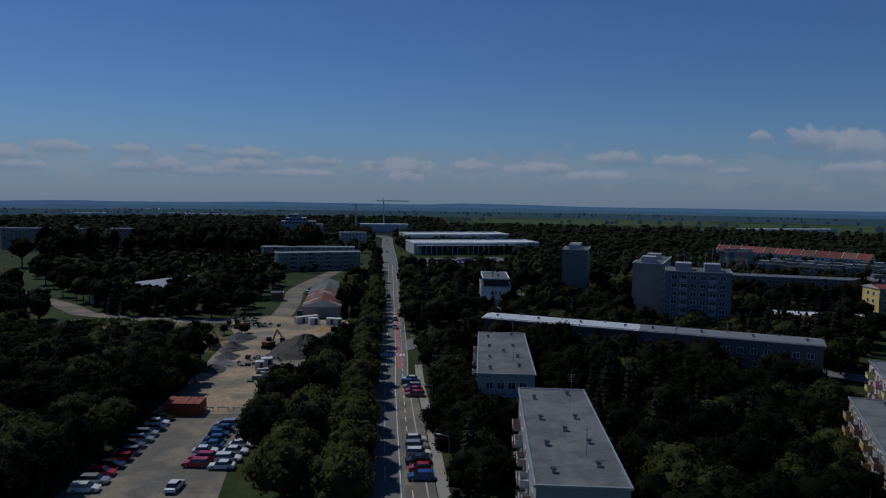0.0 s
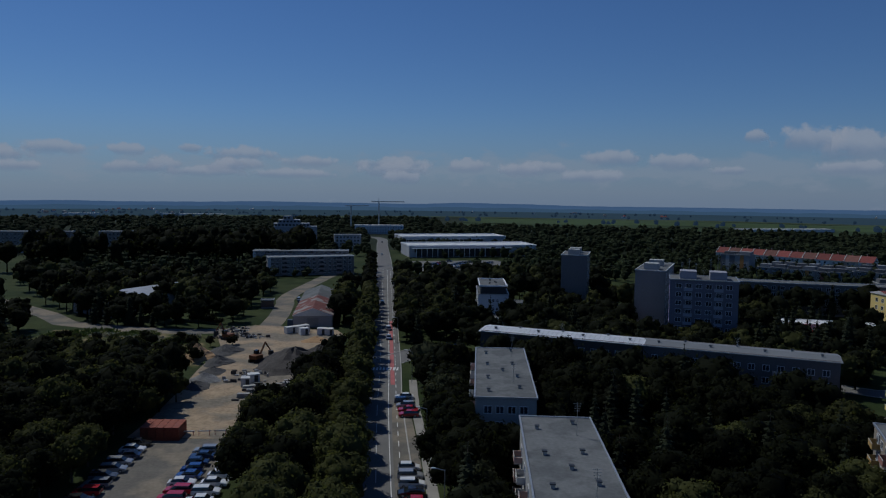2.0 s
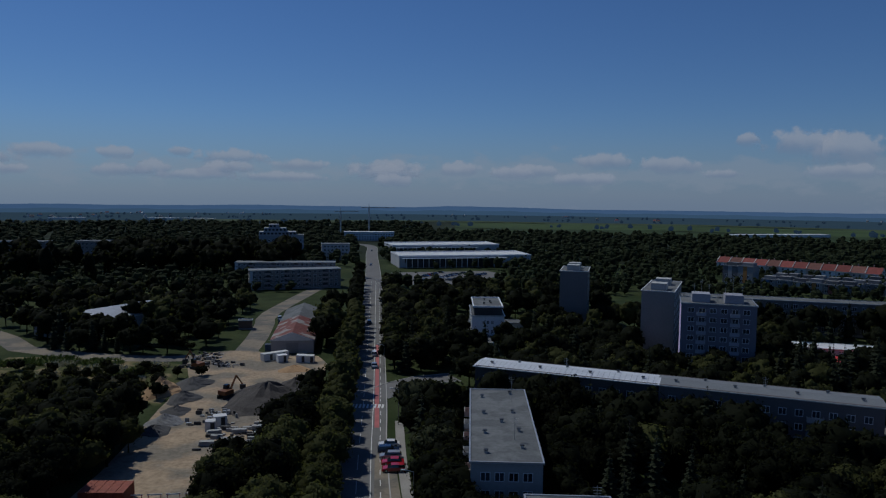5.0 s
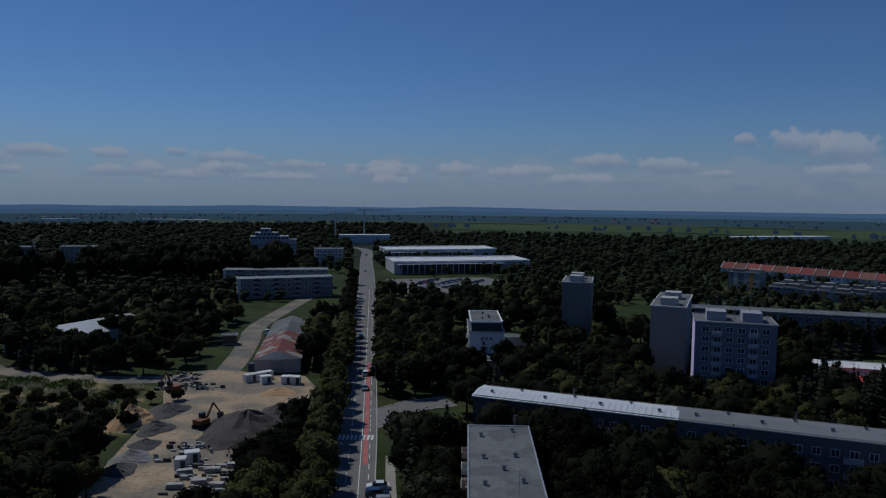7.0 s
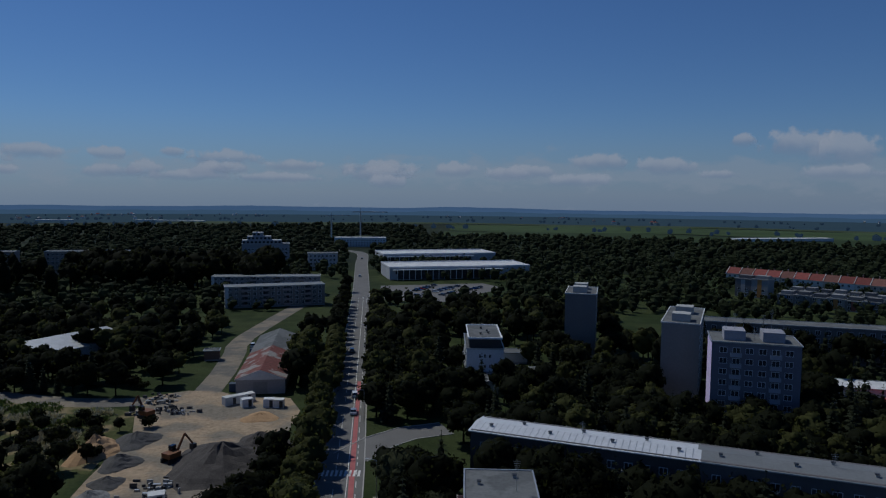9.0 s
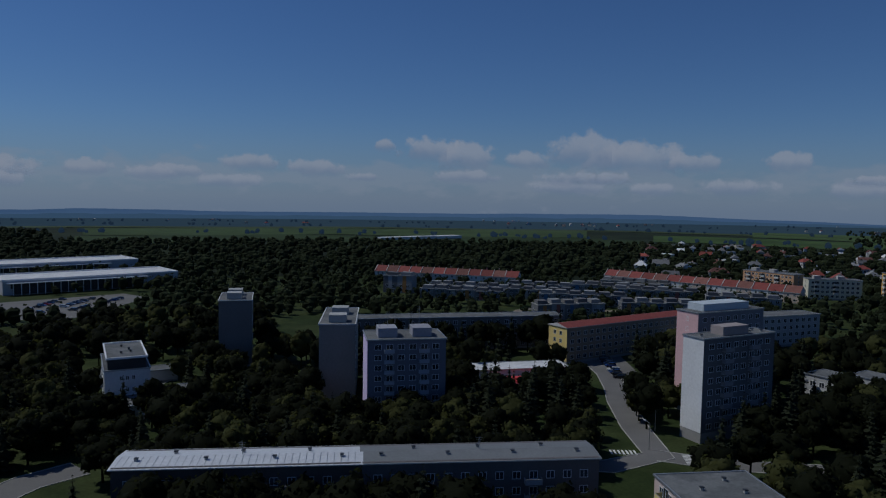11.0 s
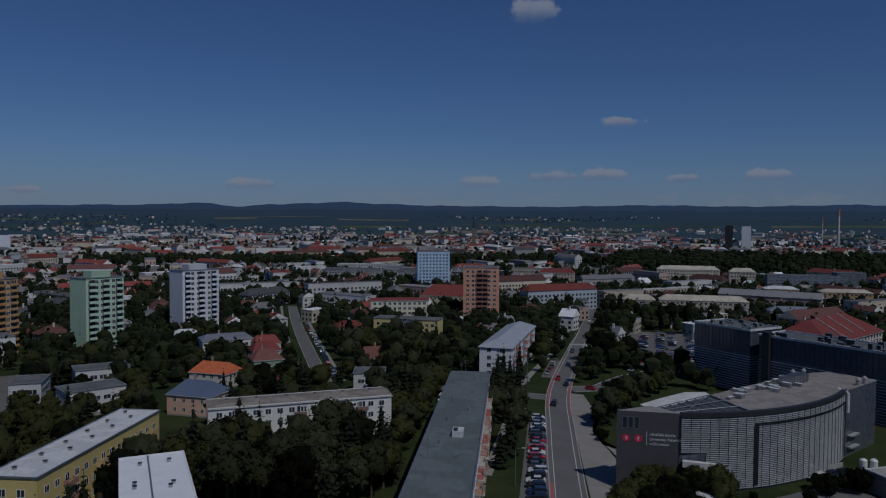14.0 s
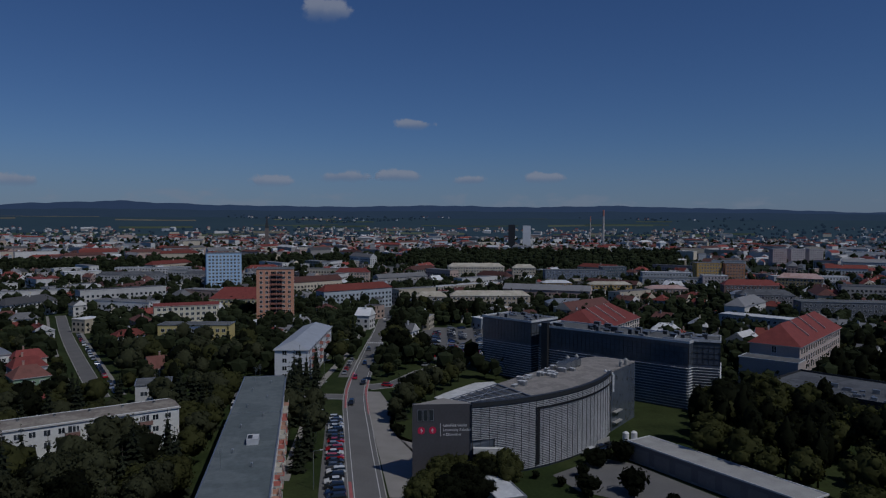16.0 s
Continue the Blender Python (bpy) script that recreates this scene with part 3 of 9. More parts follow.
road("asphalt lane beside the sports ground", [(263, -53), (236, -62), (205, -66), (180, -72), (176, -88), (196, -116), (230, -150)], 3.2)
sheet("sports_track", "dull red running track of a school", "sports ground", material("red_track", (0.20, 0.035, 0.03), 0.9, var=0.2, scale=0.2, fine=2.0), [(177, -36), (158, -60), (136, -44), (141, -36), (158, -28)], 0.05)
road("residential street with grass verges", [(112, -174), (140, -222), (186, -303), (230, -385)], 2.7)
pavement([(112, -174), (140, -222), (186, -303), (230, -385)], 6.5, 8.0)
pavement([(112, -174), (140, -222), (186, -303), (230, -385)], -8.0, -6.5)
sheet("car_park", "asphalt car park before the retail hall", "parking", ASPHALT, [(-24, 456), (8, 440), (52, 505), (40, 528), (-26, 512)], 0.056)
road("pale asphalt approach of a junction", [(-34, 462), (-20, 458), (10, 446)], 4.0)
road("asphalt drive round the white office", [(44, 258), (33, 271), (29.5, 281), (29, 300), (40, 318)], 2.6, OLD_ASPHALT)
road("asphalt side road with a grass island", [(-14, 216), (-8, 226), (-2, 232), (8, 236)], 4.5)
CLEAR += [[(33, 329), (43, 329), (46, 314), (31, 300)], [(143, 214), (131, 193), (136, 182), (150, 196)], [(176, -34), (156, -62), (134, -44), (141, -34)],
          [(20.5, -150), (11.5, -85), (2, -84), (3.0, -106), (6.6, -114), (4.0, -121), (10.6, -126), (14.0, -138), (14.2, -160), (24, -182)],
          [(14, -262), (-4, -236), (-24, -232), (-34, -250), (-36, -332), (2, -336)], [(-26, -98), (-30, -80), (-47, -68), (-62, -60), (-66, -72), (-47, -106), (-40, -112)],
          [(-24, 456), (8, 440), (75, 500), (40, 540), (-26, 530)], [(262, -5), (270, -40), (402, -50), (402, -10)], [(166, 244), (176, 240), (196, 275), (184, 280)],
          [(-4.6, 100), (2.5, 100), (-5, 172), (-8.4, 180), (-12, 172)], [(27, -148), (36, -149), (29, -82), (20, -82)], [(190, 36), (160, 22), (150, 34), (176, 52)],
          [(150, 20), (165, 0), (200, 30), (192, 36)], [(5, -150), (-30, -190), (-40, -180), (-10, -140)]]


# ---- blocks along the street, ahead ----
def street_block(x, y, ang, L, H, label):
    root, L, D, H = slab("apartment_block", label, x, y, ang, L, 40.5, 4, (0.34, 0.33, 0.31), H=H, n=4, sides="f", group="blocks along the street")
    windows(root, "r", L, D, 4, 2.85, 12, first=1.65)
    balconies(root, "l", L, D, 4, 2.85, [4 + 7.5 * k for k in range(5)], panel=[paint((0.45, 0.30, 0.26)), paint((0.55, 0.54, 0.52))], rows=range(1, 4), first=0.95)
    vents(root, L, D, H, [(0.22, 0.10), (0.75, 0.16), (0.22, 0.33), (0.75, 0.36), (0.22, 0.6), (0.7, 0.62), (0.2, 0.86), (0.72, 0.93), (0.5, 0.48)])
    antenna(root, L * 0.72, D * 0.8, H + 0.18, 5)
    antenna(root, L * 0.66, D * 0.25, H + 0.18, 4)


street_block(11.0, 79.5, -3.3, 10.8, 14.4, "pale four-storey block of flats with a grey felt roof")
street_block(7.0, 135.3, -3.2, 11.0, 13.0, "pale four-storey block of flats with vents on its felt roof")

# the long block across, one half re-roofed in bright sheet
_zinc_new = material("bright_sheet_roof", (0.62, 0.63, 0.64), 0.5, 0.3, var=0.12, scale=0.5, fine=2.0)
_felt_mid = material("grey_sheet_roof", (0.17, 0.178, 0.182), 0.6, 0.1, var=0.15, scale=0.3, fine=2.0)
for _x, _y, _L, _rm, _wall, _lab in ((11.3, 194.2, 41.2, _zinc_new, (0.085, 0.075, 0.070), "long brown block of flats under a bright sheet roof"),
                                     (49.5, 178.5, 42.0, _felt_mid, (0.125, 0.115, 0.115), "long grey block of flats under a grey sheet roof")):
    root, L, D, H = slab("apartment_block", _lab, _x, _y, -22.4, _L - 0.1, 8.8, 4, _wall, n=13, H=13.8, pitched=0.4, roof_mat=_rm, over=0.4, group="long block")
    windows(root, "r", L, D, 4, 2.85, 2, first=1.65)
    balconies(root, "f", L, D, 4, 2.85, [9.2, 28.4], panel=paint((0.36, 0.35, 0.35)), rows=range(1, 4), door=False, first=0.9)
    vents(root, L, D, 13.75, [(0.08 + 0.14 * k, 0.68 if k % 2 else 0.32) for k in range(7)])
    antenna(root, L * 0.5, D * 0.5, 14.1, 2.5)
    if _rm is _zinc_new:
        for k in range(34):
            g = Form()
            x = 0.5 + 1.2 * k
            g.v += [(x - 0.05, -0.4, 13.74), (x + 0.05, -0.4, 13.74), (x + 0.05, 4.4, 14.24), (x - 0.05, 4.4, 14.24)]
            g.f.append((0, 1, 2, 3))
            g.m.append(0)
            part("roof_seam", g, [STEEL], root)

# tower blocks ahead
# grey front darkened in its paint for shade, lilac end wall kept bright
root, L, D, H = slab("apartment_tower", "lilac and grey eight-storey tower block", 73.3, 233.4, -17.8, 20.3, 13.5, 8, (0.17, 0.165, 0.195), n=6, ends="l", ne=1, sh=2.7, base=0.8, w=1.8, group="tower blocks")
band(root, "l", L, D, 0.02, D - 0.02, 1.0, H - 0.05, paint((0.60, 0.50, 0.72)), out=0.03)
balconies(root, "f", L, D, 8, 2.7, [4.2, 13.2], w=2.6, panel=paint((0.34, 0.34, 0.38)), rows=range(1, 8), door=False, first=0.8)
for _x0, _w in ((3, 5), (12, 5)):
    f = Form()
    f.box(_x0, 3, H + 0.18, _x0 + _w, 9, H + 2.6)
    part("machine_room", f, [paint((0.30, 0.30, 0.34))], root)
for k in range(7):
    antenna(root, 3.5 + 2.2 * k, 4 + (k % 3) * 2, H + 0.2 + (2.4 if k in (0, 1, 4, 5, 6) else 0), 3.0 + (k % 3))
for _x, _y, _a, _L, _D, _w, _lab in ((69.5, 259.9, -23.5, 10.2, 31, (0.24, 0.23, 0.21), "cream eight-storey tower block with a blank end wall"),
                                     (53.2, 317.4, -15, 11, 20.7, (0.15, 0.148, 0.15), "grey eight-storey tower block with a pale roof edge")):
    root, L, D, H = slab("apartment_tower", _lab, _x, _y, _a, _L, _D, 8, _w, sides="", sh=2.7, base=0.8, edge=PALE_FELT, group="tower blocks")
    windows(root, "l", L, D, 8, 2.7, 5, first=1.6)
    windows(root, "r", L, D, 8, 2.7, 5, first=1.6)
    for k in range(2):
        f = Form()
        f.box(2.5, 3 + _D * 0.45 * k, H + 0.18, 7.5, 8 + _D * 0.45 * k, H + 2.4)
        part("machine_room", f, [paint((0.36, 0.36, 0.35))], root)

# white office with a dark attic
root, L, D, H = slab("office_building", "white three-storey office with a dark set-back attic", 15.2, 277.8, -1.4, 11.5, 23.5, 3, (0.55, 0.56, 0.57), n=3, H=11.0, roof=DARK_FELT, category="office",
                     w=0.9, sides="", sh=3.4)
windows(root, "f", L, D, 3, 3.2, 3, 0.9, 1.3, first=1.8, margin=3.4, rows=(1, 2))
windows(root, "l", L, D, 3, 3.2, 9, 1.6, 1.2, first=1.8)
f = Form()
f.box(0.9, 0.9, 11.18, 10.6, 22.6, 14.0)
part("attic_storey", f, [DARK_METAL], root)
f = Form()
f.box(0.5, 0.5, 14.0, 11.0, 23.0, 14.25)
part("attic_roof", f, [BITUMEN], root)
f = Form()
f.ring(0.4, 0.4, 11.1, 23.1, 0.4, 14.05, 14.6)
part("attic_parapet", f, [WHITE_FRAME], root)
vents(root, 11.5, 23.5, 14.2, [(0.4, 0.3), (0.6, 0.5), (0.45, 0.7), (0.62, 0.36)], DARK_METAL)
root, L, D, H = hall("annex", "white flat-roofed entrance annex of an office", 8.5, 266.0, -1.4, 15.5, 11.5, 4.0, (0.66, 0.66, 0.66), category="annex", edge=WHITE_FRAME, gap=1.0)
windows(root, "f", L, D, 1, 3, 3, 2.2, 1.8, first=1.2)
root, L, D, H = hall("garage", "low white garage with a grey roof", 32.2, 277.5, -1, 8.5, 8.0, 3.4, (0.60, 0.60, 0.60), category="garage")
windows(root, "f", L, D, 1, 3, 2, 2.4, 2.2, first=0.55)
hall("pavilion", "long low pavilion behind the office", 4, 306, -2, 34, 7, 3.6, (0.48, 0.48, 0.46), category="pavilion")

# shed with a patched roof
_rust = two_tone("rusty_roof_sheet", (0.15, 0.060, 0.050), (0.24, 0.225, 0.21), 0.18, 0.75, 0.3, 1.5, 0.50, 0.56, 0.05)
for _k, (_s0, _D, _rm, _lab) in enumerate(((0.0, 34.0, _rust, "long shed with a patched rust-red sheet roof"), (34.1, 30.0, BITUMEN, "long shed with a grey sheet roof"))):
    _a = 6.5
    _x, _y = -52.3 - _s0 * math.sin(radians(_a)), 265.2 + _s0 * math.cos(radians(_a))
    root, L, D, H = hall("shed", _lab, _x, _y, _a, 14.0, _D, 4.6, (0.30, 0.28, 0.27), category="shed", rise=2.6, roof_mat=_rm, along="y", group="sheds")
    windows(root, "l", L, D, 1, 3, 7, 2.2, 1.2, first=2.2)
    if _k == 0:
        f = Form()
        f.box(5, -0.06, 0.05, 9, 0.0, 3.6)
        part("sliding_door", f, [paint((0.22, 0.21, 0.20))], root)

# flats beyond the shed
for _x, _y, _a, _L, _w, _lab in ((-98, 418, 18, 50, (0.20, 0.18, 0.17), "grey-brown block of flats with pale end walls"), (-118, 462, 6, 60, (0.24, 0.23, 0.23), "pale block of flats with a grey roof")):
    root, L, D, H = slab("apartment_block", _lab, _x, _y, _a, _L, 11, 4, _w, sh=2.5, base=0.6, H=10.6, roof=_felt_mid, far=True, sides="fl", group="far flats")
    band(root, "f", L, D, 0.05, 1.6, 0.7, H - 0.1, paint((0.50, 0.51, 0.52)))
    for k in range(4):
        balcony_stack(root, "f", L, D, 8 + k * (L - 14) / 3.4, 3.0, 4, 2.5, paint((0.32, 0.27, 0.26)), first=0.8)
root, L, D, H = slab("stepped_building", "white stepped terrace building far down the street", -140, 615, 12, 36, 16, 5, (0.30, 0.31, 0.33), far=True, sh=2.9, H=18, category="apartment building")
for k, (a, b, z) in enumerate(((0, 30, 21), (4, 22, 24), (8, 16, 27))):
    f = Form()
    f.box(a, 1 + k, 18, b, 14, z)
    part("upper_storey", f, [paint((0.32, 0.33, 0.35))], root)
    f = Form()
    for j in range(int((b - a) / 3)):
        f.box(a + 0.6 + 3 * j, 0.92 + k, z - 2.2, a + 2.4 + 3 * j, 1.02 + k, z - 0.7)
    tagged(part("glazing", f, [GLASS], root), kind="stuff")

root, L, D, H = slab("office_building", "white office block at the far end of the street", -104, 890, 6, 60, 16, 3, (0.60, 0.62, 0.64), H=11, far=True, n=18, category="office", roof=PALE_FELT)
slab("apartment_block", "grey-brown block of flats behind the wood", -262, 560, 8, 58, 12, 5, (0.26, 0.22, 0.20), far=True)
slab("apartment_block", "grey-brown block of flats behind the wood", -340, 548, 4, 60, 12, 5, (0.22, 0.20, 0.19), far=True)
slab("apartment_block", "pale low flats beside the terrace building", -86, 596, 10, 22, 12, 4, (0.44, 0.42, 0.42), far=True)
for _x, _y, _a, _L in ((-1082, 2065, 13, 95), (-832, 2128, -6, 200), (481, 1151, 12, 178)):
    hall("greenhouse", "long low pale greenhouse beyond the fields", _x, _y, _a, _L, 22, 4.5, (0.55, 0.57, 0.58), roof=PALE_FELT, category="greenhouse", group="greenhouses")

# retail hall
TINTED = material("tinted_shop_glass", (0.03, 0.034, 0.04), 0.35, var=0.3, scale=0.1, fine=0.4, spec=0.25)


def retail(x, y, ang, L, D, H, label):
    root, L, D, H = hall("retail_hall", label, x, y, ang, L, D, H, (0.40, 0.41, 0.43), roof=PALE_FELT, category="shop", edge=WHITE_FRAME, lip=1.0)
    f = Form()
    f.box(4, -0.5, 4.0, L - 22, -0.02, 6.7)
    part("glass_band", f, [TINTED], root)
    for k in range(18):
        g = Form()
        g.box(5 + k * (L - 28) / 17.5, -1.2, 0, 5.4 + k * (L - 28) / 17.5, -0.8, 6.8)
        part("column", g, [WHITE_FRAME], root)
    f = Form()
    f.box(2, -3, 6.9, L - 20, 0.0, 7.2)
    part("canopy", f, [WHITE_FRAME], root)
    f = Form()
    f.box(5, -0.6, 0.6, L - 23, -0.03, 4.2)
    part("shop_front", f, [TINTED], root)
    return root


retail(-22, 541, 12.5, 100, 38, 8.2, "long white retail hall with a glazed front")
retail(-32, 640, 14, 96, 40, 8.6, "white retail hall behind another hall")


# ---- housing estate beside the tower blocks ----
def rowhouses(x, y, ang, n, W, label, reds=(0, 1, 2)):
    for k in range(n):
        hx, hy = x + k * W * math.cos(radians(ang)), y + k * W * math.sin(radians(ang))
        row, _, _, _ = house(label, hx, hy, ang, W - 0.05, 10, 6.6, 3.8, ((0.62, 0.60, 0.55), (0.55, 0.45, 0.36), (0.66, 0.66, 0.66))[k % 3], (TILE_RED, TILE_RED, TILE_BROWN)[(k * 2) % 3], sides="f", far=True,
              category="row house", group="row houses")
        f = Form()
        for u in (0.0, 0.3):
            f.v += [(u, -0.55, 5.9), (u, 10.55, 5.9), (u, 10.55, 6.9), (u, 5.0, 10.9), (u, -0.55, 6.9)]
        f.f += [(0, 1, 2, 3, 4), (9, 8, 7, 6, 5)] + [(j, j + 5, (j + 1) % 5 + 5, (j + 1) % 5) for j in range(5)]
        f.m += [0] * 7
        tagged(part("fire_wall", f, [WALL_TRIM], row), "pale wall between two roofs")


rowhouses(209, 545, -47, 12, 8.8, "row house with a red tiled roof")
rowhouses(352, 461, -71.5, 14, 9.4, "row house with a reddish tiled roof")
ESTATE = [(160, 470), (196, 565), (290, 490), (350, 485), (418, 345), (400, 296), (330, 312), (262, 300), (205, 345), (176, 330), (165, 400)]
CLEAR.append(ESTATE)


def flat_house(x, y, ang, W, D, H, wall, accent, label):
    """A small flat-roofed terraced house: walls, a set-back upper room, windows, a coloured panel and a parapet."""
    root, L, D, H = hall("terraced_house", label, x, y, ang, W - 0.1, D, H, wall, roof=BITUMEN, category="house", gap=1.0, edge=CONCRETE, lip=0.4, group="terraced houses")
    windows(root, "f", L, D, 2, 2.8, 2, 1.7, 1.5, first=1.1, margin=0.5)
    windows(root, "l", L, D, 2, 2.8, 2, 1.2, 1.3, first=1.2, margin=1.5)
    band(root, "f", L, D, W * 0.36, W * 0.62, 0.55, H - 0.1, paint(accent), "facade_panel", 0.06)
    f = Form()
    f.box(1.0, D * 0.35, H + 0.18, L - 1.0, D - 0.8, H + 2.0)
    part("roof_room", f, [paint(tuple(0.9 * v for v in wall))], root)


_acc = ((0.36, 0.18, 0.06), (0.08, 0.15, 0.26), (0.34, 0.34, 0.34), (0.26, 0.10, 0.08), (0.14, 0.15, 0.16))
for _x, _y, _x1, _y1, _n, _H in ((213, 351, 248, 342, 5, 7.5), (262, 345, 295, 326, 5, 6.8), (186, 478, 199, 464, 2, 10.5), (196, 447, 232, 412, 6, 5.4), (238, 428, 270, 396, 6, 5.6), (248, 398, 285, 366, 6, 5.8), (292, 425, 330, 384, 6, 6.2),
                                (304, 398, 338, 362, 6, 6.0), (330, 350, 358, 322, 5, 6.2), (214, 470, 246, 438, 6, 4.6), (262, 452, 292, 424, 5, 4.8), (330, 440, 352, 400, 6, 6.0)):
    _a = math.degrees(math.atan2(_y1 - _y, _x1 - _x))
    _w = math.hypot(_x1 - _x, _y1 - _y) / _n
    for _k in range(_n):
        flat_house(_x + (_x1 - _x) * _k / _n, _y + (_y1 - _y) * _k / _n, _a, _w, 9.0, _H + 0.4 * (_k % 2), ((0.26, 0.26, 0.26), (0.19, 0.185, 0.18), (0.13, 0.13, 0.135))[(_k + _n) % 3], _acc[(_k * 3 + _n) % 5],
                   ("pale grey flat-roofed terraced house with a coloured panel", "beige-grey flat-roofed terraced house with a coloured panel", "grey flat-roofed terraced house with a coloured panel")[(_k + _n) % 3])
road("pale asphalt estate road between houses", [(186, 318), (205, 362), (236, 385), (280, 350), (330, 315)], 2.6, OLD_ASPHALT, kerbs=False)
root, L, D, H = slab("apartment_block", "yellow-ended block of flats under a red sheet roof", 166.5, 270, 4, 66, 10, 4, (0.25, 0.20, 0.15), H=13.4, pitched=1.1, roof_mat=TILE_RED, n=20, far=True)
band(root, "l", L, D, 0.02, D - 0.02, 0.95, H - 0.1, paint((0.66, 0.50, 0.18)), out=0.03)
windows(root, "l", L, D, 4, 2.85, 2, 1.2, 1.4, first=1.7, margin=1.8)
# wall colour holds the front's shade; the sunlit end gets a white panel
root, L, D, H = slab("apartment_tower", "white eight-storey tower block, its front painted dark for shade", 142.4, 187.4, -2, 25, 6.8, 8, (0.14, 0.135, 0.14), sh=2.85, base=2.6, ends="l", ne=1, n=8, w=1.7, group="tower blocks")
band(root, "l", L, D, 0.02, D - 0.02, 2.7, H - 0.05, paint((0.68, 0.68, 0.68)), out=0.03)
windows(root, "l", L, D, 8, 2.85, 1, 1.1, 1.3, first=3.4, margin=2.0)
balconies(root, "f", L, D, 8, 2.85, [6.2, 15.5], panel=paint((0.26, 0.24, 0.24)), rows=range(0, 8), door=False, first=2.6)
f = Form()
f.box(8, 1.5, H + 0.18, 17, 5.5, H + 2.4)
part("machine_room", f, [paint((0.30, 0.26, 0.25))], root)
vents(root, L, D, H, [(0.1, 0.5), (0.75, 0.4), (0.85, 0.6), (0.92, 0.4)])
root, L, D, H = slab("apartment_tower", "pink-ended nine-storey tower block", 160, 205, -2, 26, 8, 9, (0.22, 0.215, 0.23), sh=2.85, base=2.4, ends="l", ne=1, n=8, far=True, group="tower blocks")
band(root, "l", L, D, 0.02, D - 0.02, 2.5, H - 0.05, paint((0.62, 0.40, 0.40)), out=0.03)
f = Form()
f.box(4, 2, H + 0.18, 22, 8, H + 2.2)
part("machine_room", f, [paint((0.45, 0.50, 0.54))], root)
slab("apartment_block", "grey block of flats with loggias", 228, 263, -8, 62, 11, 4, (0.36, 0.36, 0.37), far=True, n=18)
slab("apartment_block", "long dark block of flats behind the towers", 96, 322, -17, 92, 10, 4, (0.17, 0.16, 0.155), far=True, n=26)
hall("low_hall", "low white hall with a pale roof", 118, 258, -16, 34, 10, 5, (0.6, 0.6, 0.6), roof=PALE_FELT)
hall("low_hall", "low hall with a bright red sheet roof", 122, 246, -16, 27, 8, 3.6, (0.45, 0.36, 0.33), rise=0.7, roof_mat=material("red_sheet", (0.50, 0.05, 0.05), 0.6, var=0.15))
for _k, (_x, _y) in enumerate(((205, 203), (216, 196))):
    root, L, D, H = slab("villa", "low grey modern villa with a flat roof", _x, _y, -88, 11, 10, 2, (0.42, 0.42, 0.42), sides="fr", H=7.6, category="house", n=3, group="villas")
    balconies(root, "f", L, D, 2, 2.85, [3], w=5, panel=paint((0.55, 0.55, 0.55)), rows=(1,), first=0.9)
root, L, D, H = hall("house", "small pink house with loggias", 283, 195, -95, 10, 9.5, 7, (0.55, 0.32, 0.33), category="house")
windows(root, "f", L, D, 2, 3, 3, first=1.6)
# kindergarten with blue and yellow panels
root, L, D, H = slab("kindergarten", "two-storey kindergarten with yellow and blue panels", 223.3, 176, -80.6, 45, 11, 2, (0.34, 0.35, 0.35), n=14, H=7.4, w=2.0, category="kindergarten", sides="fl")
for k in range(4):
    for s in range(2):
        band(root, "f", L, D, 2 + 11 * k, 8.5 + 11 * k, 0.95 + 2.85 * s, 1.6 + 2.85 * s, paint(((0.62, 0.60, 0.08), (0.08, 0.16, 0.42))[(k + s) // 2 % 2]))
# grey four-storey slab
root, L, D, H = slab("apartment_block", "long grey four-storey block of flats with a white end", 212.5, 94, -50.7, 81, 10, 4, (0.17, 0.165, 0.16), n=25, H=13.7, pitched=0.4, roof_mat=_felt_mid)
band(root, "l", L, D, 0.02, D - 0.02, 0.95, H - 0.1, paint((0.62, 0.61, 0.57)), out=0.03)
windows(root, "l", L, D, 4, 2.85, 1, 1.1, 1.4, first=1.7, margin=3)
for k in range(6):
    balcony_stack(root, "f", L, D, 6.0 + 13.2 * k, 3.2, 3, 2.85, paint((0.33, 0.32, 0.32)), first=3.7)
# long coloured slab
root, L, D, H = slab("apartment_block", "long panel block in yellow, green, orange and blue-grey", 302, 131, -76, 103, 12.5, 7, (0.55, 0.55, 0.50), n=4, sides="", H=20.8, sh=2.8)
_tints = [(0.60, 0.50, 0.22), (0.38, 0.52, 0.22), (0.58, 0.33, 0.18), (0.30, 0.50, 0.36)]
_seq = [0, 1, 1, 0, 2, 3, 3, 0, 2]
for k in range(9):
    x = 1.0 + 11.3 * k
    band(root, "f", L, D, x + 0.1, x + 4.4, 0.95, H - 0.15, paint(_tints[_seq[k] % 4]))
    balcony_stack(root, "f", L, D, x + 4.6, 3.1, 7, 2.8, paint((0.24, 0.28, 0.36)), first=0.95)
    balcony_stack(root, "f", L, D, x + 7.8, 3.1, 7, 2.8, paint((0.24, 0.28, 0.36)), first=0.95)
    f = Form()
    for s in range(7):
        for j in (0.5, 2.5):
            z = 1.7 + 2.8 * s
            f.box(x + j, -0.09, z, x + j + 1.5, -0.03, z + 1.4, 0)
            f.quad((x + j + 0.12, -0.096, z + 0.1), (x + j + 1.38, -0.096, z + 0.1), (x + j + 1.38, -0.096, z + 1.3), (x + j + 0.12, -0.096, z + 1.3), 1)
    tagged(part("glazing", f, [WHITE_FRAME, GLASS], root), kind="stuff")
vents(root, L, D, H, [(0.05 + 0.1 * k, 0.5) for k in range(10)])


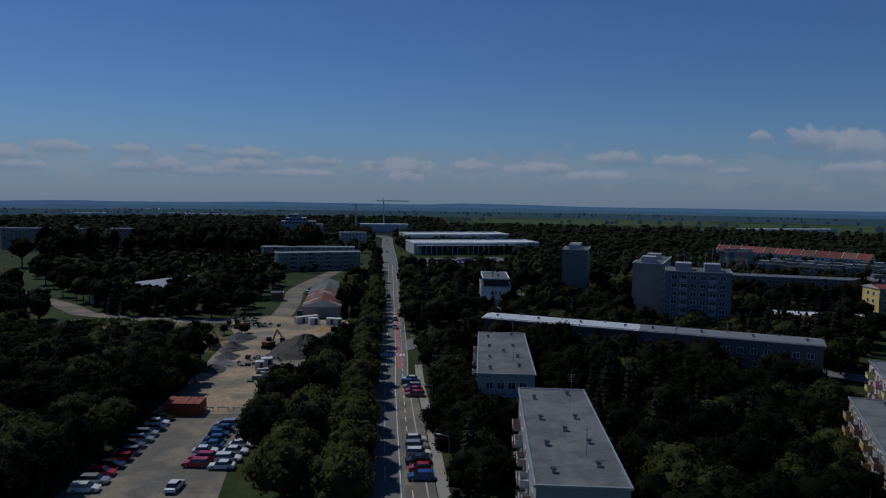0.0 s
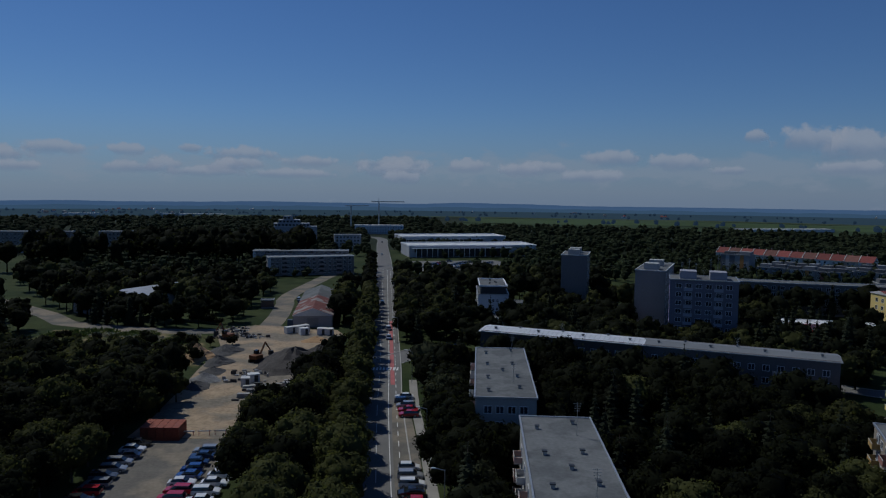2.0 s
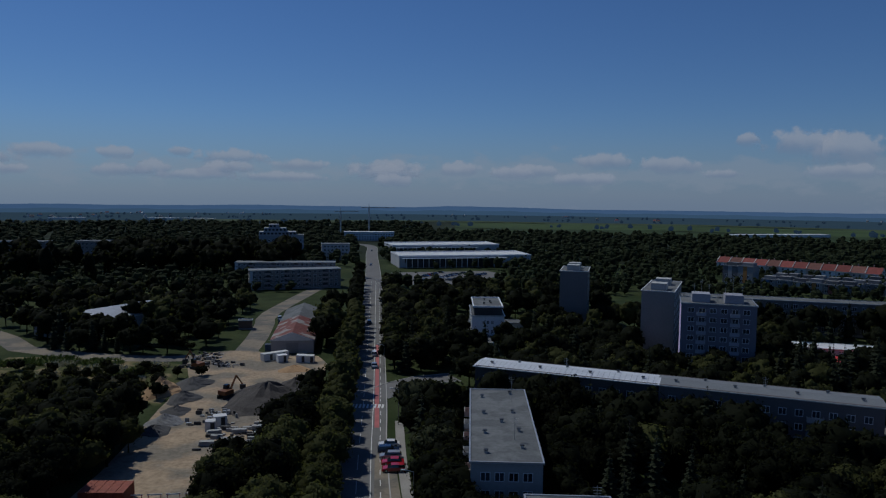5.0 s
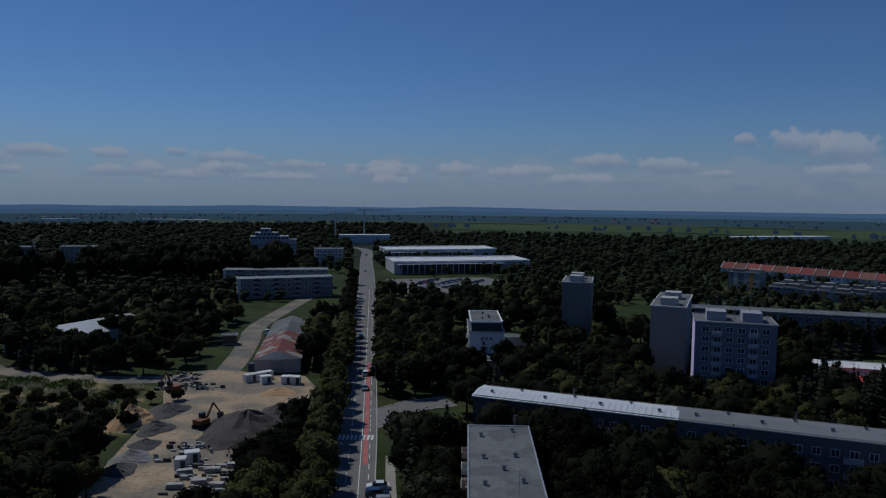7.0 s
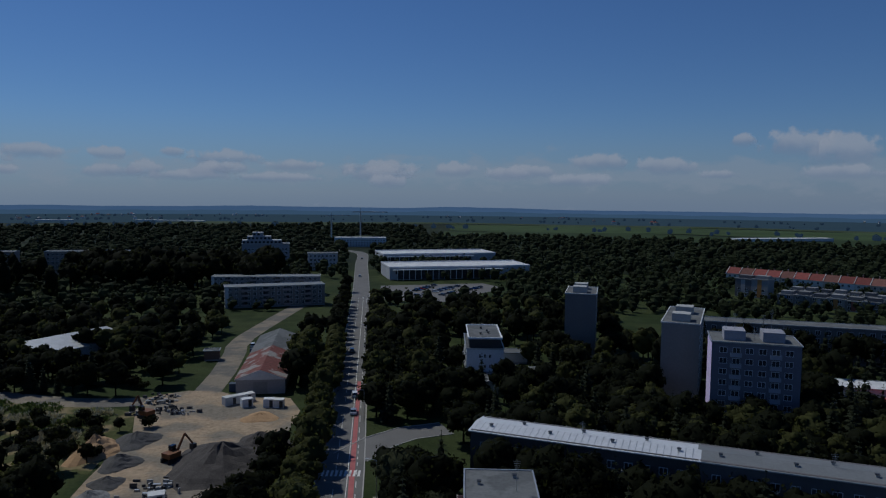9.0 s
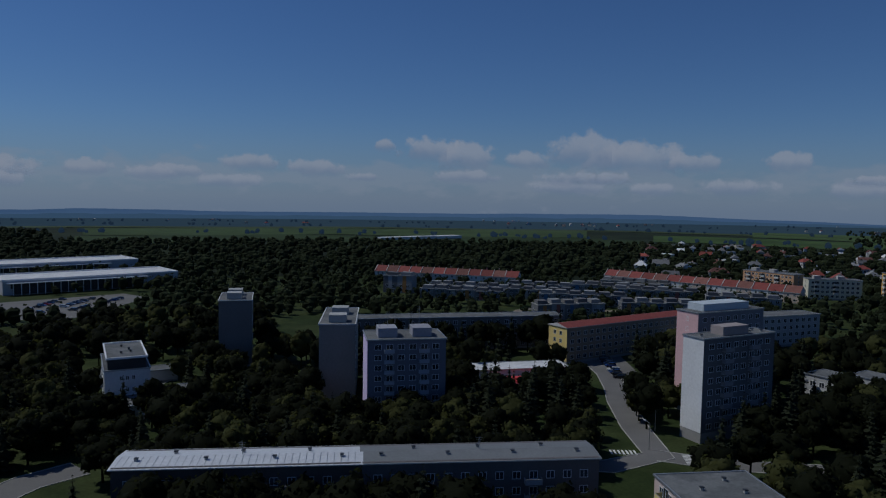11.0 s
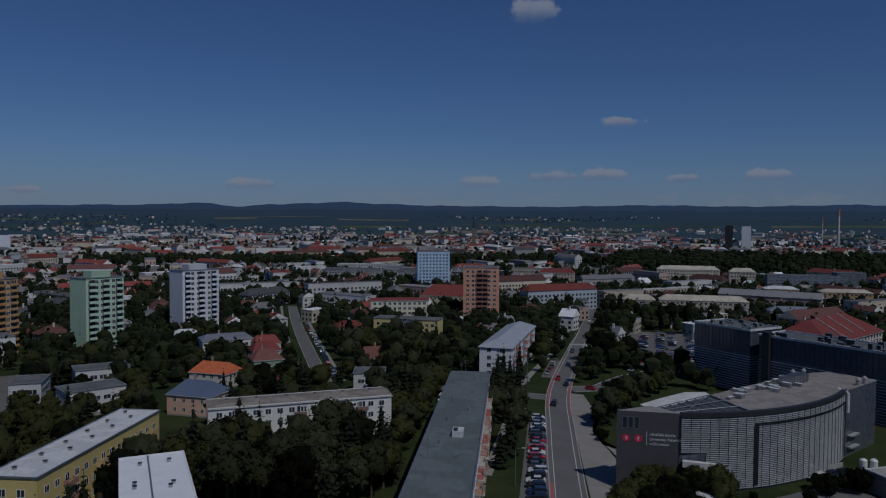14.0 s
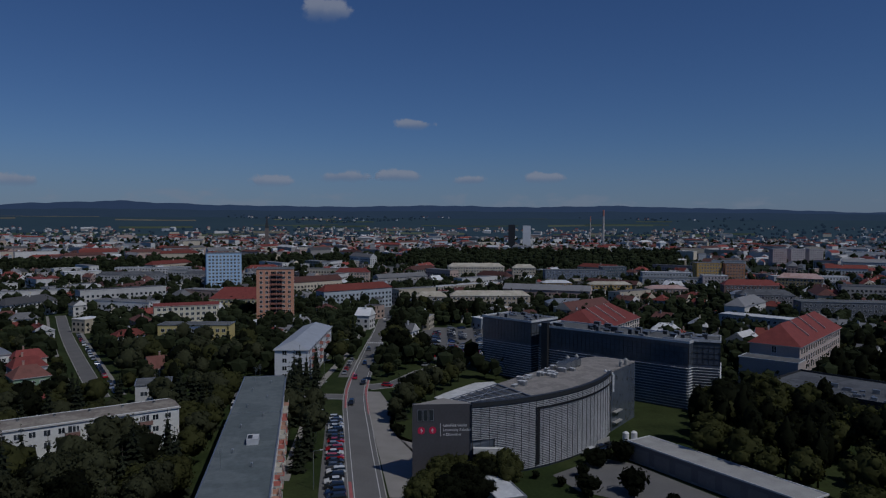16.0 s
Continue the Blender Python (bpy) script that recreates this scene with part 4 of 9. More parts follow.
def panel_block(label, x, y, ang, L, D, storeys, wall, side="f", bal=None, end=None, sh=2.8, roof=None):
    """A far prefabricated block with rows of windows and columns of balconies."""
    root, L, D, H = slab("apartment_block", label, x, y, ang, L, D, storeys, wall, sh=sh, sides="f", far=True, ends="lr", ne=1, roof=roof, group="coloured blocks")
    for k in range(max(1, int(L / 11))):
        balcony_stack(root, "f", L, D, 3.5 + 11 * k, 3.0, storeys - 1, sh, paint(bal or (0.55, 0.55, 0.52)), first=sh + 0.9)
    if end:
        band(root, "r", L, D, 0.02, D - 0.02, 0.95, H - 0.1, paint(end), out=0.03)
        band(root, "l", L, D, 0.02, D - 0.02, 0.95, H - 0.1, paint(end), out=0.03)
    f = Form()
    for k in range(max(1, int(L / 14))):
        f.box(4 + 14 * k, D * 0.3, H + 0.15, 8 + 14 * k, D * 0.7, H + 2.1)
    tagged(part("roof_plant", f, [paint((0.40, 0.38, 0.36))], root), kind="stuff")
    return root


panel_block("yellow panel block with a brown end wall", 321.3, 190.2, -139, 52, 11, 7, (0.60, 0.50, 0.24), bal=(0.55, 0.45, 0.2), end=(0.40, 0.32, 0.24), sh=2.95)
root, L, D, H = slab("apartment_block", "pale panel block with a red roof", 371, 266.5, -138, 51, 10, 6, (0.60, 0.55, 0.50), far=True, pitched=1.5, roof_mat=TILE_RED)
for k in range(6):
    balcony_stack(root, "f", L, D, 2 + 8.2 * k, 3.4, 6, 2.85, paint((0.62, 0.42, 0.36)))
for _p in (("white and blue prefabricated panel block", 371, 219, -41, 17, 12, 6, (0.60, 0.63, 0.66)), ("pink panel block with a white front", 363, 180.5, -50, 20, 12, 6, (0.60, 0.44, 0.46)),
           ("mint green prefabricated panel block", 429, 182, -50, 32, 12, 7, (0.45, 0.58, 0.52)), ("dusky pink prefabricated panel block", 404, 153, -50, 22, 12, 6, (0.58, 0.42, 0.42)),
           ("white and lilac panel block", 442, 137, -75, 32, 12, 7, (0.62, 0.60, 0.66)), ("yellow-green prefabricated panel block", 432, 106, -75, 12, 12, 7, (0.56, 0.58, 0.16)),
           ("dull red prefabricated panel block", 424, 94, -75, 13, 12, 7, (0.50, 0.26, 0.30)), ("green prefabricated panel block", 421, 81, -79, 27, 12, 7, (0.36, 0.55, 0.42)),
           ("violet and pink panel block", 428, 53, -70, 32, 12, 7, (0.44, 0.34, 0.50)), ("orange and blue panel block", 440, 22, -70, 16, 12, 7, (0.40, 0.42, 0.60)),
           ("pink panel block with red end walls", 414, 14, -86, 26, 14, 7, (0.62, 0.42, 0.44)), ("bright orange prefabricated panel block", 452, 322, -125, 22, 14, 6, (0.62, 0.36, 0.10)),
           ("cream prefabricated panel block", 419, 348, -39, 31, 11, 4, (0.58, 0.55, 0.42)), ("orange-brown block of flats", 432, 407, -89, 39, 11, 4, (0.52, 0.30, 0.16)),
           ("grey prefabricated panel block", 470, 268, -60, 40, 12, 6, (0.45, 0.46, 0.46)), ("pale prefabricated panel block", 500, 215, -60, 44, 12, 6, (0.52, 0.50, 0.50))):
    panel_block(*_p)
# tall tower with green balconies
root, L, D, H = slab("apartment_tower", "grey twelve-storey tower with green balconies", 266.7, 17.5, -75, 19, 16, 11, (0.40, 0.41, 0.40), sh=2.75, base=0.9, sides="", group="tower blocks", roof=BITUMEN)
windows(root, "f", L, D, 11, 2.75, 2, 1.2, 1.3, first=1.6, margin=0.5, skip=(), rows=range(11))
for _x, _t in ((7.0, (0.10, 0.30, 0.07)), (9.9, (0.10, 0.30, 0.07))):
    balconies(root, "f", L, D, 11, 2.75, [_x], w=2.7, d=1.1, panel=paint(_t), first=0.9, door=True)
for k in range(6):
    band(root, "f", L, D, (1.0, 15.6, 3.2, 16.2, 1.0, 15.0)[k], (2.6, 17.4, 4.6, 17.8, 2.4, 16.6)[k], 4.0 + 4.6 * k, 5.4 + 4.6 * k, paint((0.45, 0.55, 0.10)))
windows(root, "l", L, D, 11, 2.75, 4, 1.3, 1.3, first=1.6)
f = Form()
f.box(4, 4, H + 0.18, 15, 11, H + 2.6)
part("machine_room", f, [paint((0.36, 0.37, 0.37))], root)
slab("apartment_block", "small white four-storey block of flats", 331, 16, -159, 17, 26, 4, (0.62, 0.62, 0.60), far=True, sides="fr")

# ---- the school ----
SCHOOL_GREY = (0.50, 0.52, 0.56)


def school(label, x, y, ang, L, D, storeys, front, sides, wall=SCHOOL_GREY, H=None, sh=3.3, w=1.8, h=1.7, roof=None, small=(), strip_only=False):
    root, L, D, H = slab("school_building", label, x, y, ang, L, D, storeys, wall, sh=sh, base=0.6, sides="", H=H, roof=roof or DARK_FELT, category="school", group="school buildings", lip=0.25, edge=STEEL)
    for s in sides:
        run = L if s in "fb" else D
        if strip_only:
            band(root, s, L, D, 0.9, run - 0.15, 1.0 + (storeys - 1) * sh, 1.0 + (storeys - 1) * sh + h + 0.9, paint(front), out=0.05)
        else:
            band(root, s, L, D, 0.9, run - 0.15, 0.62, H - 0.3, paint(front), out=0.05)
        n = int((run - 1.2) / 2.55)
        me = window_mesh(w, h, 1, t=0.25)
        for k in (range(storeys - 1, storeys) if strip_only else range(storeys)):
            for j in range(n):
                part("window", me, None, root, m=side_pose(s, L, D) @ pose(1.2 + (run - 1.6) * (j + 0.5) / n - w / 2, -0.06, 0.6 + k * sh + 0.95))
    for s in small:
        windows(root, s, L, D, storeys, sh, 4, 0.8, 0.6, first=2.2)
    return root


school("yellow three-storey school wing with white windows", 190.5, 41.9, -152, 38.9, 9.2, 3, (0.66, 0.52, 0.18), "f", H=10.8, w=2.3, h=2.1)
band(bpy.data.objects["school_building"], "r", 38.9, 9.2, 2.6, 6.0, 3.4, 7.2, paint((0.45, 0.40, 0.10)))
school("low school wing with ochre panels", 176, 57.5, -165, 25, 15, 2, (0.60, 0.42, 0.16), "f", H=7.2)
school("grey-ended school wing with ochre strips", 210.4, 9.7, -143, 8.5, 26, 3, (0.42, 0.30, 0.13), "r", H=9.8, sh=3.0, small="f")
school("grey-ended school wing with brown strips", 191.1, 0.3, -141, 8.3, 28.4, 3, (0.45, 0.24, 0.12), "r", H=10.0, sh=3.05, small="f")
school("grey-ended school wing with red strips", 170.2, -9.4, -143, 8.0, 29, 3, (0.22, 0.035, 0.04), "r", H=11.0, sh=3.3, small="f")
school("school gymnasium with a red window strip", 144, -11, -137, 20.5, 11, 2, (0.36, 0.04, 0.07), "f", H=8.0, sh=3.6, h=1.2, strip_only=True)
school("low school wing with red window strips", 145.2, -3.6, -146, 24.3, 7.6, 1, (0.36, 0.035, 0.06), "f", H=4.8, sh=3.6, h=1.5, strip_only=True)
school("low grey school wing with a flat roof", 148.8, 25.7, -164.8, 17.4, 14.6, 2, (0.34, 0.09, 0.06), "f", H=7.0)
school("low school link with white windows", 188, 22, -148, 34, 4.5, 1, (0.50, 0.50, 0.50), "f", H=3.8, wall=(0.52, 0.52, 0.52))
hall("school_hall", "low school hall with a dark flat roof", 214, 34, -152, 22, 14, 5.5, SCHOOL_GREY, roof=DARK_FELT, category="school")
root, L, D, H = slab("school_building", "flat-roofed grey block at the edge of the wood", 102, 69.8, -51, 23, 22, 3, (0.50, 0.50, 0.48), H=11.8, roof=BITUMEN, category="school")
root, L, D, H = slab("apartment_block", "pink and cream block of flats with a grey roof", 82, 122.7, -21, 16.7, 35, 4, (0.52, 0.42, 0.38), H=11.8, sides="", roof=BITUMEN)
windows(root, "l", L, D, 4, 2.75, 10, first=1.3)
balconies(root, "l", L, D, 4, 2.75, [3 + 8 * k for k in range(4)], panel=[paint((0.62, 0.50, 0.20)), paint((0.55, 0.30, 0.28))], rows=range(1, 4), first=0.8)
vents(root, L, D, H, [(0.3, 0.8), (0.7, 0.75), (0.45, 0.55), (0.3, 0.3), (0.65, 0.9)])

root, L, D, H = slab("apartment_block", "ochre and grey block of flats with a felt roof", 61.0, 93.5, -21, 16.7, 34.9, 4, (0.26, 0.22, 0.17), H=11.8, sides="", roof=BITUMEN)
windows(root, "l", L, D, 4, 2.75, 10, first=1.3)
balconies(root, "l", L, D, 4, 2.75, [2.2 + 8 * k for k in range(4)], panel=[paint((0.40, 0.26, 0.09)), paint((0.30, 0.15, 0.12))], rows=range(1, 4), first=0.8)
vents(root, L, D, H, [(0.3, 0.9), (0.6, 0.7), (0.3, 0.5)])

# ---- big cream building with an aerial painted on its front ----
root, L, D, H = slab("exchange_building", "large green-glazed building with cream panels on its front", 247, -48, -146, 52, 43, 6, (0.26, 0.28, 0.12), H=21.6, sides="", roof=DARK_FELT, category="office", sh=3.4)
band(root, "f", L, D, 6, 43.5, 2.6, 17.6, paint((0.68, 0.56, 0.30)), "cream_panel", 0.35)
band(root, "f", L, D, 6, 31, 8.2, 12.2, paint((0.34, 0.42, 0.52)), "blue_panel", 0.40)
band(root, "f", L, D, 31, 37, 2.6, 17.6, paint((0.34, 0.42, 0.52)), "blue_panel", 0.40)
f = Form()
for a, b in (((22, 8.6), (35, 7.0)), ((22, 8.6), (24, 9.4)), ((24, 9.4), (35, 8.8)), ((33.8, 4.0), (33.8, 13.5)), ((34.6, 4.0), (34.6, 13.5)), ((33.2, 4.5), (35.2, 7.5)), ((35.2, 4.5), (33.2, 7.5)), ((26, 7.6), (26, 9.2)), ((29, 7.4), (29, 9.0)),
             ((7.0, 12.6), (10.5, 12.6)), ((7.4, 11.6), (7.4, 12.6)), ((9.0, 11.6), (9.0, 12.6))):
    f.tube((a[0], -0.5, a[1]), (b[0], -0.5, b[1]), 0.13, 0.13, 5)
part("wall_drawing", f, [DARK_METAL], root)
for s, run in (("f", 52), ("r", 43)):
    f, g = Form(), Form()
    for k in range(int(run / 1.5)):
        x = 0.5 + 1.5 * k
        f.box(x, -0.22, 1.0, x + 0.14, 0.0, H - 0.2)
    for k in range(6):
        g.quad((0.3, -0.02, 1.6 + 3.4 * k), (run - 0.3, -0.02, 1.6 + 3.4 * k), (run - 0.3, -0.02, 3.7 + 3.4 * k), (0.3, -0.02, 3.7 + 3.4 * k))
    tagged(part("glazing_frame", f, [paint((0.50, 0.50, 0.42)) if s == "f" else STEEL], root, m=side_pose(s, L, D)), kind="stuff")
    tagged(part("glazing", g, [GLASS], root, m=side_pose(s, L, D)), kind="stuff")
for a in ((2, 22, 22, 40), (26, 12, 50, 40)):
    f = Form()
    f.box(a[0], a[1], H + 0.18, a[2], a[3], H + 1.8)
    part("plant_room", f, [paint((0.14, 0.17, 0.21))], root)
for k in range(4):
    f = Form()
    f.tube((0, 0, 0), (0, 0, 1.2), 0.1, 0.1, 6)
    f.tube((0, -0.3, 1.6), (0, 0.1, 1.6), 1.1, 0.5, 14)
    part("satellite_dish", f, [WHITE_FRAME], root, m=pose(4 + 2.6 * k, 3, H + 0.18))
f = Form()
f.box(52.05, 30, 0, 55.5, 42, 23)
part("stair_tower", f, [paint((0.22, 0.19, 0.15))], root)

# ---- flats and villas towards the town ----
panel_block("pink panel block with white balconies", 322, -38, -160, 24, 12, 7, (0.60, 0.42, 0.38))
panel_block("pale lilac prefabricated panel block", 309, -50, -150, 14, 14, 6, (0.60, 0.55, 0.60))
panel_block("orange-yellow prefabricated panel block", 296, -61, -150, 13, 15, 6, (0.62, 0.44, 0.20), bal=(0.62, 0.36, 0.14))
panel_block("bright blue nine-storey tower block", 361, -111, -108, 14, 12, 9, (0.16, 0.42, 0.62))
slab("apartment_block", "white block of flats with a red roof", 390, -191, -100, 45, 11, 5, (0.58, 0.62, 0.68), far=True, pitched=2.0, roof_mat=TILE_RED)
slab("apartment_block", "blue-white block of flats with a red roof", 362, -222, -120, 30, 11, 4, (0.42, 0.55, 0.68), far=True, pitched=2.0, roof_mat=TILE_RED)
root, L, D, H = slab("apartment_block", "white modern block with deep terraces", 265, -144, -119, 33, 13, 3, (0.60, 0.60, 0.60), far=True, H=10.5)
for _lab, _x, _y, _a, _L, _w, _bal in (("orange twelve-storey tower block", 263.7, -170.9, -93, 17, (0.60, 0.36, 0.16), (0.50, 0.26, 0.10)), ("mint green twelve-storey tower block", 233.1, -194.4, -108, 18, (0.46, 0.62, 0.46), (0.50, 0.64, 0.50)),
                                      ("white twelve-storey tower block", 224.2, -251.1, -115, 21, (0.62, 0.64, 0.68), (0.66, 0.68, 0.72))):
    root, L, D, H = slab("apartment_tower", _lab, _x, _y, _a, _L, 12.5, 12, _w, sh=2.65, sides="", n=4, group="tower blocks of the town", H=33)
    grid_windows(root, "f", L, D, 12, 2.65, 6, 1.5, 1.35, first=1.7)
    grid_windows(root, "r", L, D, 12, 2.65, 4, 1.5, 1.35, first=1.7)
    for x in (L * 0.06, L * 0.42, L * 0.78):
        balcony_stack(root, "f", L, D, x, 3.2, 11, 2.65, paint(_bal), first=3.5)
    f = Form()
    f.box(L * 0.25, 3, H + 0.18, L * 0.75, 9.5, H + 3.0)
    part("machine_room", f, [paint(tuple(0.8 * c for c in _w))], root)
# yellow slab
root, L, D, H = slab("apartment_block", "yellow four-storey block of flats with a pale roof", 112.1, -31.8, -170, 9.4, 44.3, 4, (0.60, 0.47, 0.18), H=14.2, sh=3.05, sides="f", n=2, roof=PALE_FELT, edge=STEEL)
windows(root, "r", L, D, 4, 3.05, 14, 1.4, 1.4, first=1.65)
balconies(root, "r", L, D, 4, 3.05, [7.5, 18.0, 28.5, 39.0], w=2.8, panel=[paint((0.36, 0.18, 0.13)), paint((0.50, 0.36, 0.16))], rows=range(1, 4), first=0.9, door=False)
vents(root, L, D, H, [(0.3 + 0.35 * (k % 2), 0.08 + 0.085 * k) for k in range(11)])
# white-roofed slab
root, L, D, H = slab("apartment_block", "block of flats with a white sheet roof", 79.2, -25.0, -141, 11, 26.5, 4, (0.55, 0.55, 0.54), H=14.2, sides="", roof=material("white_sheet_roof", (0.74, 0.75, 0.76), 0.55, var=0.1, scale=0.3), edge=WHITE_FRAME)
f = Form()
f.box(4.6, 0.2, H + 0.18, 4.9, 26.3, H + 0.34)
part("roof_rib", f, [STEEL], root)
vents(root, L, D, H, [(0.2, 0.35), (0.2, 0.42), (0.7, 0.3), (0.75, 0.36), (0.3, 0.8), (0.75, 0.82)], STEEL)
balconies(root, "r", L, D, 4, 2.9, [2.5 + 6.2 * k for k in range(4)], panel=paint((0.5, 0.5, 0.52)), rows=range(1, 4), first=0.9)
windows(root, "l", L, D, 4, 2.9, 9, first=1.65)
# grey-roofed slab beside the street
root, L, D, H = slab("apartment_block", "long four-storey block of flats with a dark grey roof", 39.4, -38.3, -171, 11.4, 102, 4, (0.52, 0.48, 0.43), H=14.2, sides="", roof=two_tone("slate_grey_felt", (0.115, 0.135, 0.14), (0.14, 0.16, 0.165), 0.12, var=0.15, fine=1.5, bump=0.05), edge=STEEL)
balconies(root, "r", L, D, 4, 3.0, [3 + 7.4 * k for k in range(13)], w=3.4, panel=[paint((0.48, 0.16, 0.13)), paint((0.60, 0.56, 0.48)), paint((0.52, 0.30, 0.22))], rows=range(1, 4), first=0.95)
windows(root, "r", L, D, 4, 3.0, 12, 1.4, 1.4, first=1.65, margin=3.0)
for k in range(9):
    f = Form()
    f.tube((0, 0, 0), (0, 0, 0.7), 0.16, 0.16, 8)
    f.tube((0, 0, 0.7), (0, 0, 0.85), 0.26, 0.2, 8)
    part("roof_pipe", f, [STEEL], root, m=pose(3.4 if k % 2 else 7.6, 24 + 8.6 * k, H + 0.18))
f = Form()
f.box(0, 0, 0, 2.3, 3.4, 1.25)
f.quad((0.15, 0.3, 1.256), (1.1, 0.3, 1.256), (1.1, 2.9, 1.256), (0.15, 2.9, 1.256), 1)
part("roof_hatch", f, [PALE_FELT, DARK_METAL], root, m=pose(5.6, 37, H + 0.18))
for _x, _y in ((2.2, 23), (3.5, 94), (4.4, 98)):
    antenna(root, _x, _y, H + 0.18, 4.5)
f = Form()
f.box(0.4, 62, H + 0.185, 11, 62.12, H + 0.25)
part("roof_joint", f, [STEEL], root)
# white four-storey block among conifers
root, L, D, H = slab("apartment_block", "white four-storey block of flats with a brownish roof", 104, -86.9, -146.1, 46.5, 10.6, 4, (0.66, 0.66, 0.63), n=15, sides="f", H=12.7, pitched=0.5, roof_mat=two_tone("lichened_roof", (0.20, 0.175, 0.15), (0.26, 0.235, 0.20), 0.2, var=0.25, fine=2.0, bump=0.1))
balconies(root, "f", L, D, 4, 2.85, [5.2, 21.0, 37.0], w=3.0, panel=paint((0.22, 0.13, 0.11)), rows=range(1, 4), first=0.9)
vents(root, L, D, 12.9, [(0.1 + 0.16 * k, 0.5) for k in range(6)])
# white block with a silver hip roof
root, L, D, H = slab("apartment_block", "white four-storey block with a silver hipped roof", 58.7, -196.5, 179, 12.2, 60, 4, (0.66, 0.67, 0.69), H=12.2, n=2, sides="f", pitched=2.6, roof_mat=material("silver_sheet_roof", (0.50, 0.52, 0.54), 0.5, 0.4, var=0.15, scale=0.3), hip=6.0, over=0.6)
windows(root, "r", L, D, 4, 2.85, 16, first=1.65)
balconies(root, "r", L, D, 4, 2.85, [9, 27, 45], w=2.6, panel=paint((0.40, 0.16, 0.13)), rows=range(1, 4), first=0.9, door=False)
# villas
for _a in (("pink house with a blue-grey hipped roof", 139.4, -120, 179, 15, 11, 6.4, 3.6, (0.62, 0.40, 0.29), paint((0.10, 0.13, 0.20)), 3.5), ("white house with orange roof tiles", 154, -153, 179, 15, 10, 5.6, 3.2, (0.60, 0.56, 0.50), material("orange_roof_tiles", (0.48, 0.13, 0.05), 0.8, var=0.25, bump=0.3, fine=4.0), 2.5),
           ("green house with a dark red hipped roof", 137.5, -168.6, -139, 11, 10, 7.4, 3.4, (0.26, 0.36, 0.24), TILE_BROWN, 3.4), ("low house with a bright red roof", 122, -143.8, -139, 11, 10, 3.8, 2.6, (0.52, 0.48, 0.42), TILE_RED, 3.0),
           ("house with a red tiled roof", 148, -187, -139, 11, 10, 7.0, 3.2, (0.50, 0.52, 0.58), TILE_RED, 2.5), ("house with a red tiled roof", 158, -206, -139, 11, 10, 6.4, 3.0, (0.60, 0.55, 0.46), TILE_RED, 2.0),
           ("house with a white sheet roof", 205, -215, -139, 13, 11, 6.0, 2.4, (0.50, 0.42, 0.34), PALE_FELT, 4.0), ("pale house with a grey roof", 178, -198, -138, 21, 11, 8.0, 2.0, (0.62, 0.62, 0.60), ZINC, 3.0),
           ("brown-roofed house behind the fir trees", 104, -196, -150, 12, 10, 5.0, 4.0, (0.22, 0.20, 0.20), TILE_BROWN, 0.0)):
    house(_a[0], *_a[1:10], hip=_a[10], group="villas of the town")
for _lab, _x, _y, _an, _L, _D, _n in (("grey villa with a flat roof", 189, -111, -148, 9, 13, 2), ("white modern villa with a long balcony", 163.7, -106.6, -123, 17, 11, 2), ("white modern villa with dark glazing", 184, -133, -132, 17, 10, 2), ("white cube-shaped house with a dark roof", 93.6, -156.5, -162, 10.5, 10, 2)):
    root, L, D, H = slab("villa", _lab, _x, _y, _an, _L, _D, _n, (0.55, 0.55, 0.54), H=7.8, sides="fr", w=2.2, category="house", group="villas of the town")
    if _L > 15:
        balconies(root, "f", L, D, 2, 2.85, [1.0], w=_L - 2, d=1.6, panel=paint((0.60, 0.60, 0.60)), rows=(1,), first=0.8, door=False)
root, L, D, H = slab("apartment_block", "yellow and blue block of flats with a grey roof", 128, -270, 180, 33, 11, 3, (0.58, 0.48, 0.20), far=True, H=10.5)
band(root, "f", L, D, 14, 24, 1, 10, paint((0.16, 0.22, 0.34)))
slab("apartment_block", "cream block of flats with a red roof", 150, -325, -158, 34, 11, 4, (0.62, 0.58, 0.45), far=True, pitched=1.2, roof_mat=TILE_RED)
slab("apartment_block", "yellow building with a big red hipped roof", 140, -392, 180, 36, 16, 3, (0.62, 0.54, 0.28), far=True, pitched=7, hip=8, roof_mat=TILE_RED)
root, L, D, H = slab("apartment_tower", "orange-red eleven-storey tower block", 99, -344, -170, 21, 18, 11, (0.60, 0.31, 0.20), far=True, H=32, sh=2.75, n=6, sides="fr", group="tower blocks of the town")
for x in (8.0, 11.5):
    balcony_stack(root, "f", L, D, x, 3.0, 10, 2.75, paint((0.28, 0.12, 0.09)), first=3.6)
root, L, D, H = slab("apartment_tower", "pale blue fourteen-storey tower block", 182, -528, -160, 28, 14, 11, (0.40, 0.56, 0.74), far=True, H=33, sh=2.8, n=9, sides="fr", group="tower blocks of the town")


# ---- the faculty ----
LOUVRE = material("aluminium_louvre", (0.50, 0.51, 0.53), 0.38, 0.45, var=0.3, scale=0.35, fine=1.2)
DARK_GLASS = material("dark_facade_glass", (0.085, 0.100, 0.125), 0.14, 0.0, var=0.3, scale=0.2, fine=0.6, spec=1.0)
ANTHRACITE = material("anthracite_panel", (0.085, 0.082, 0.088), 0.55, 0.2, var=0.15, scale=0.3, fine=2.0)


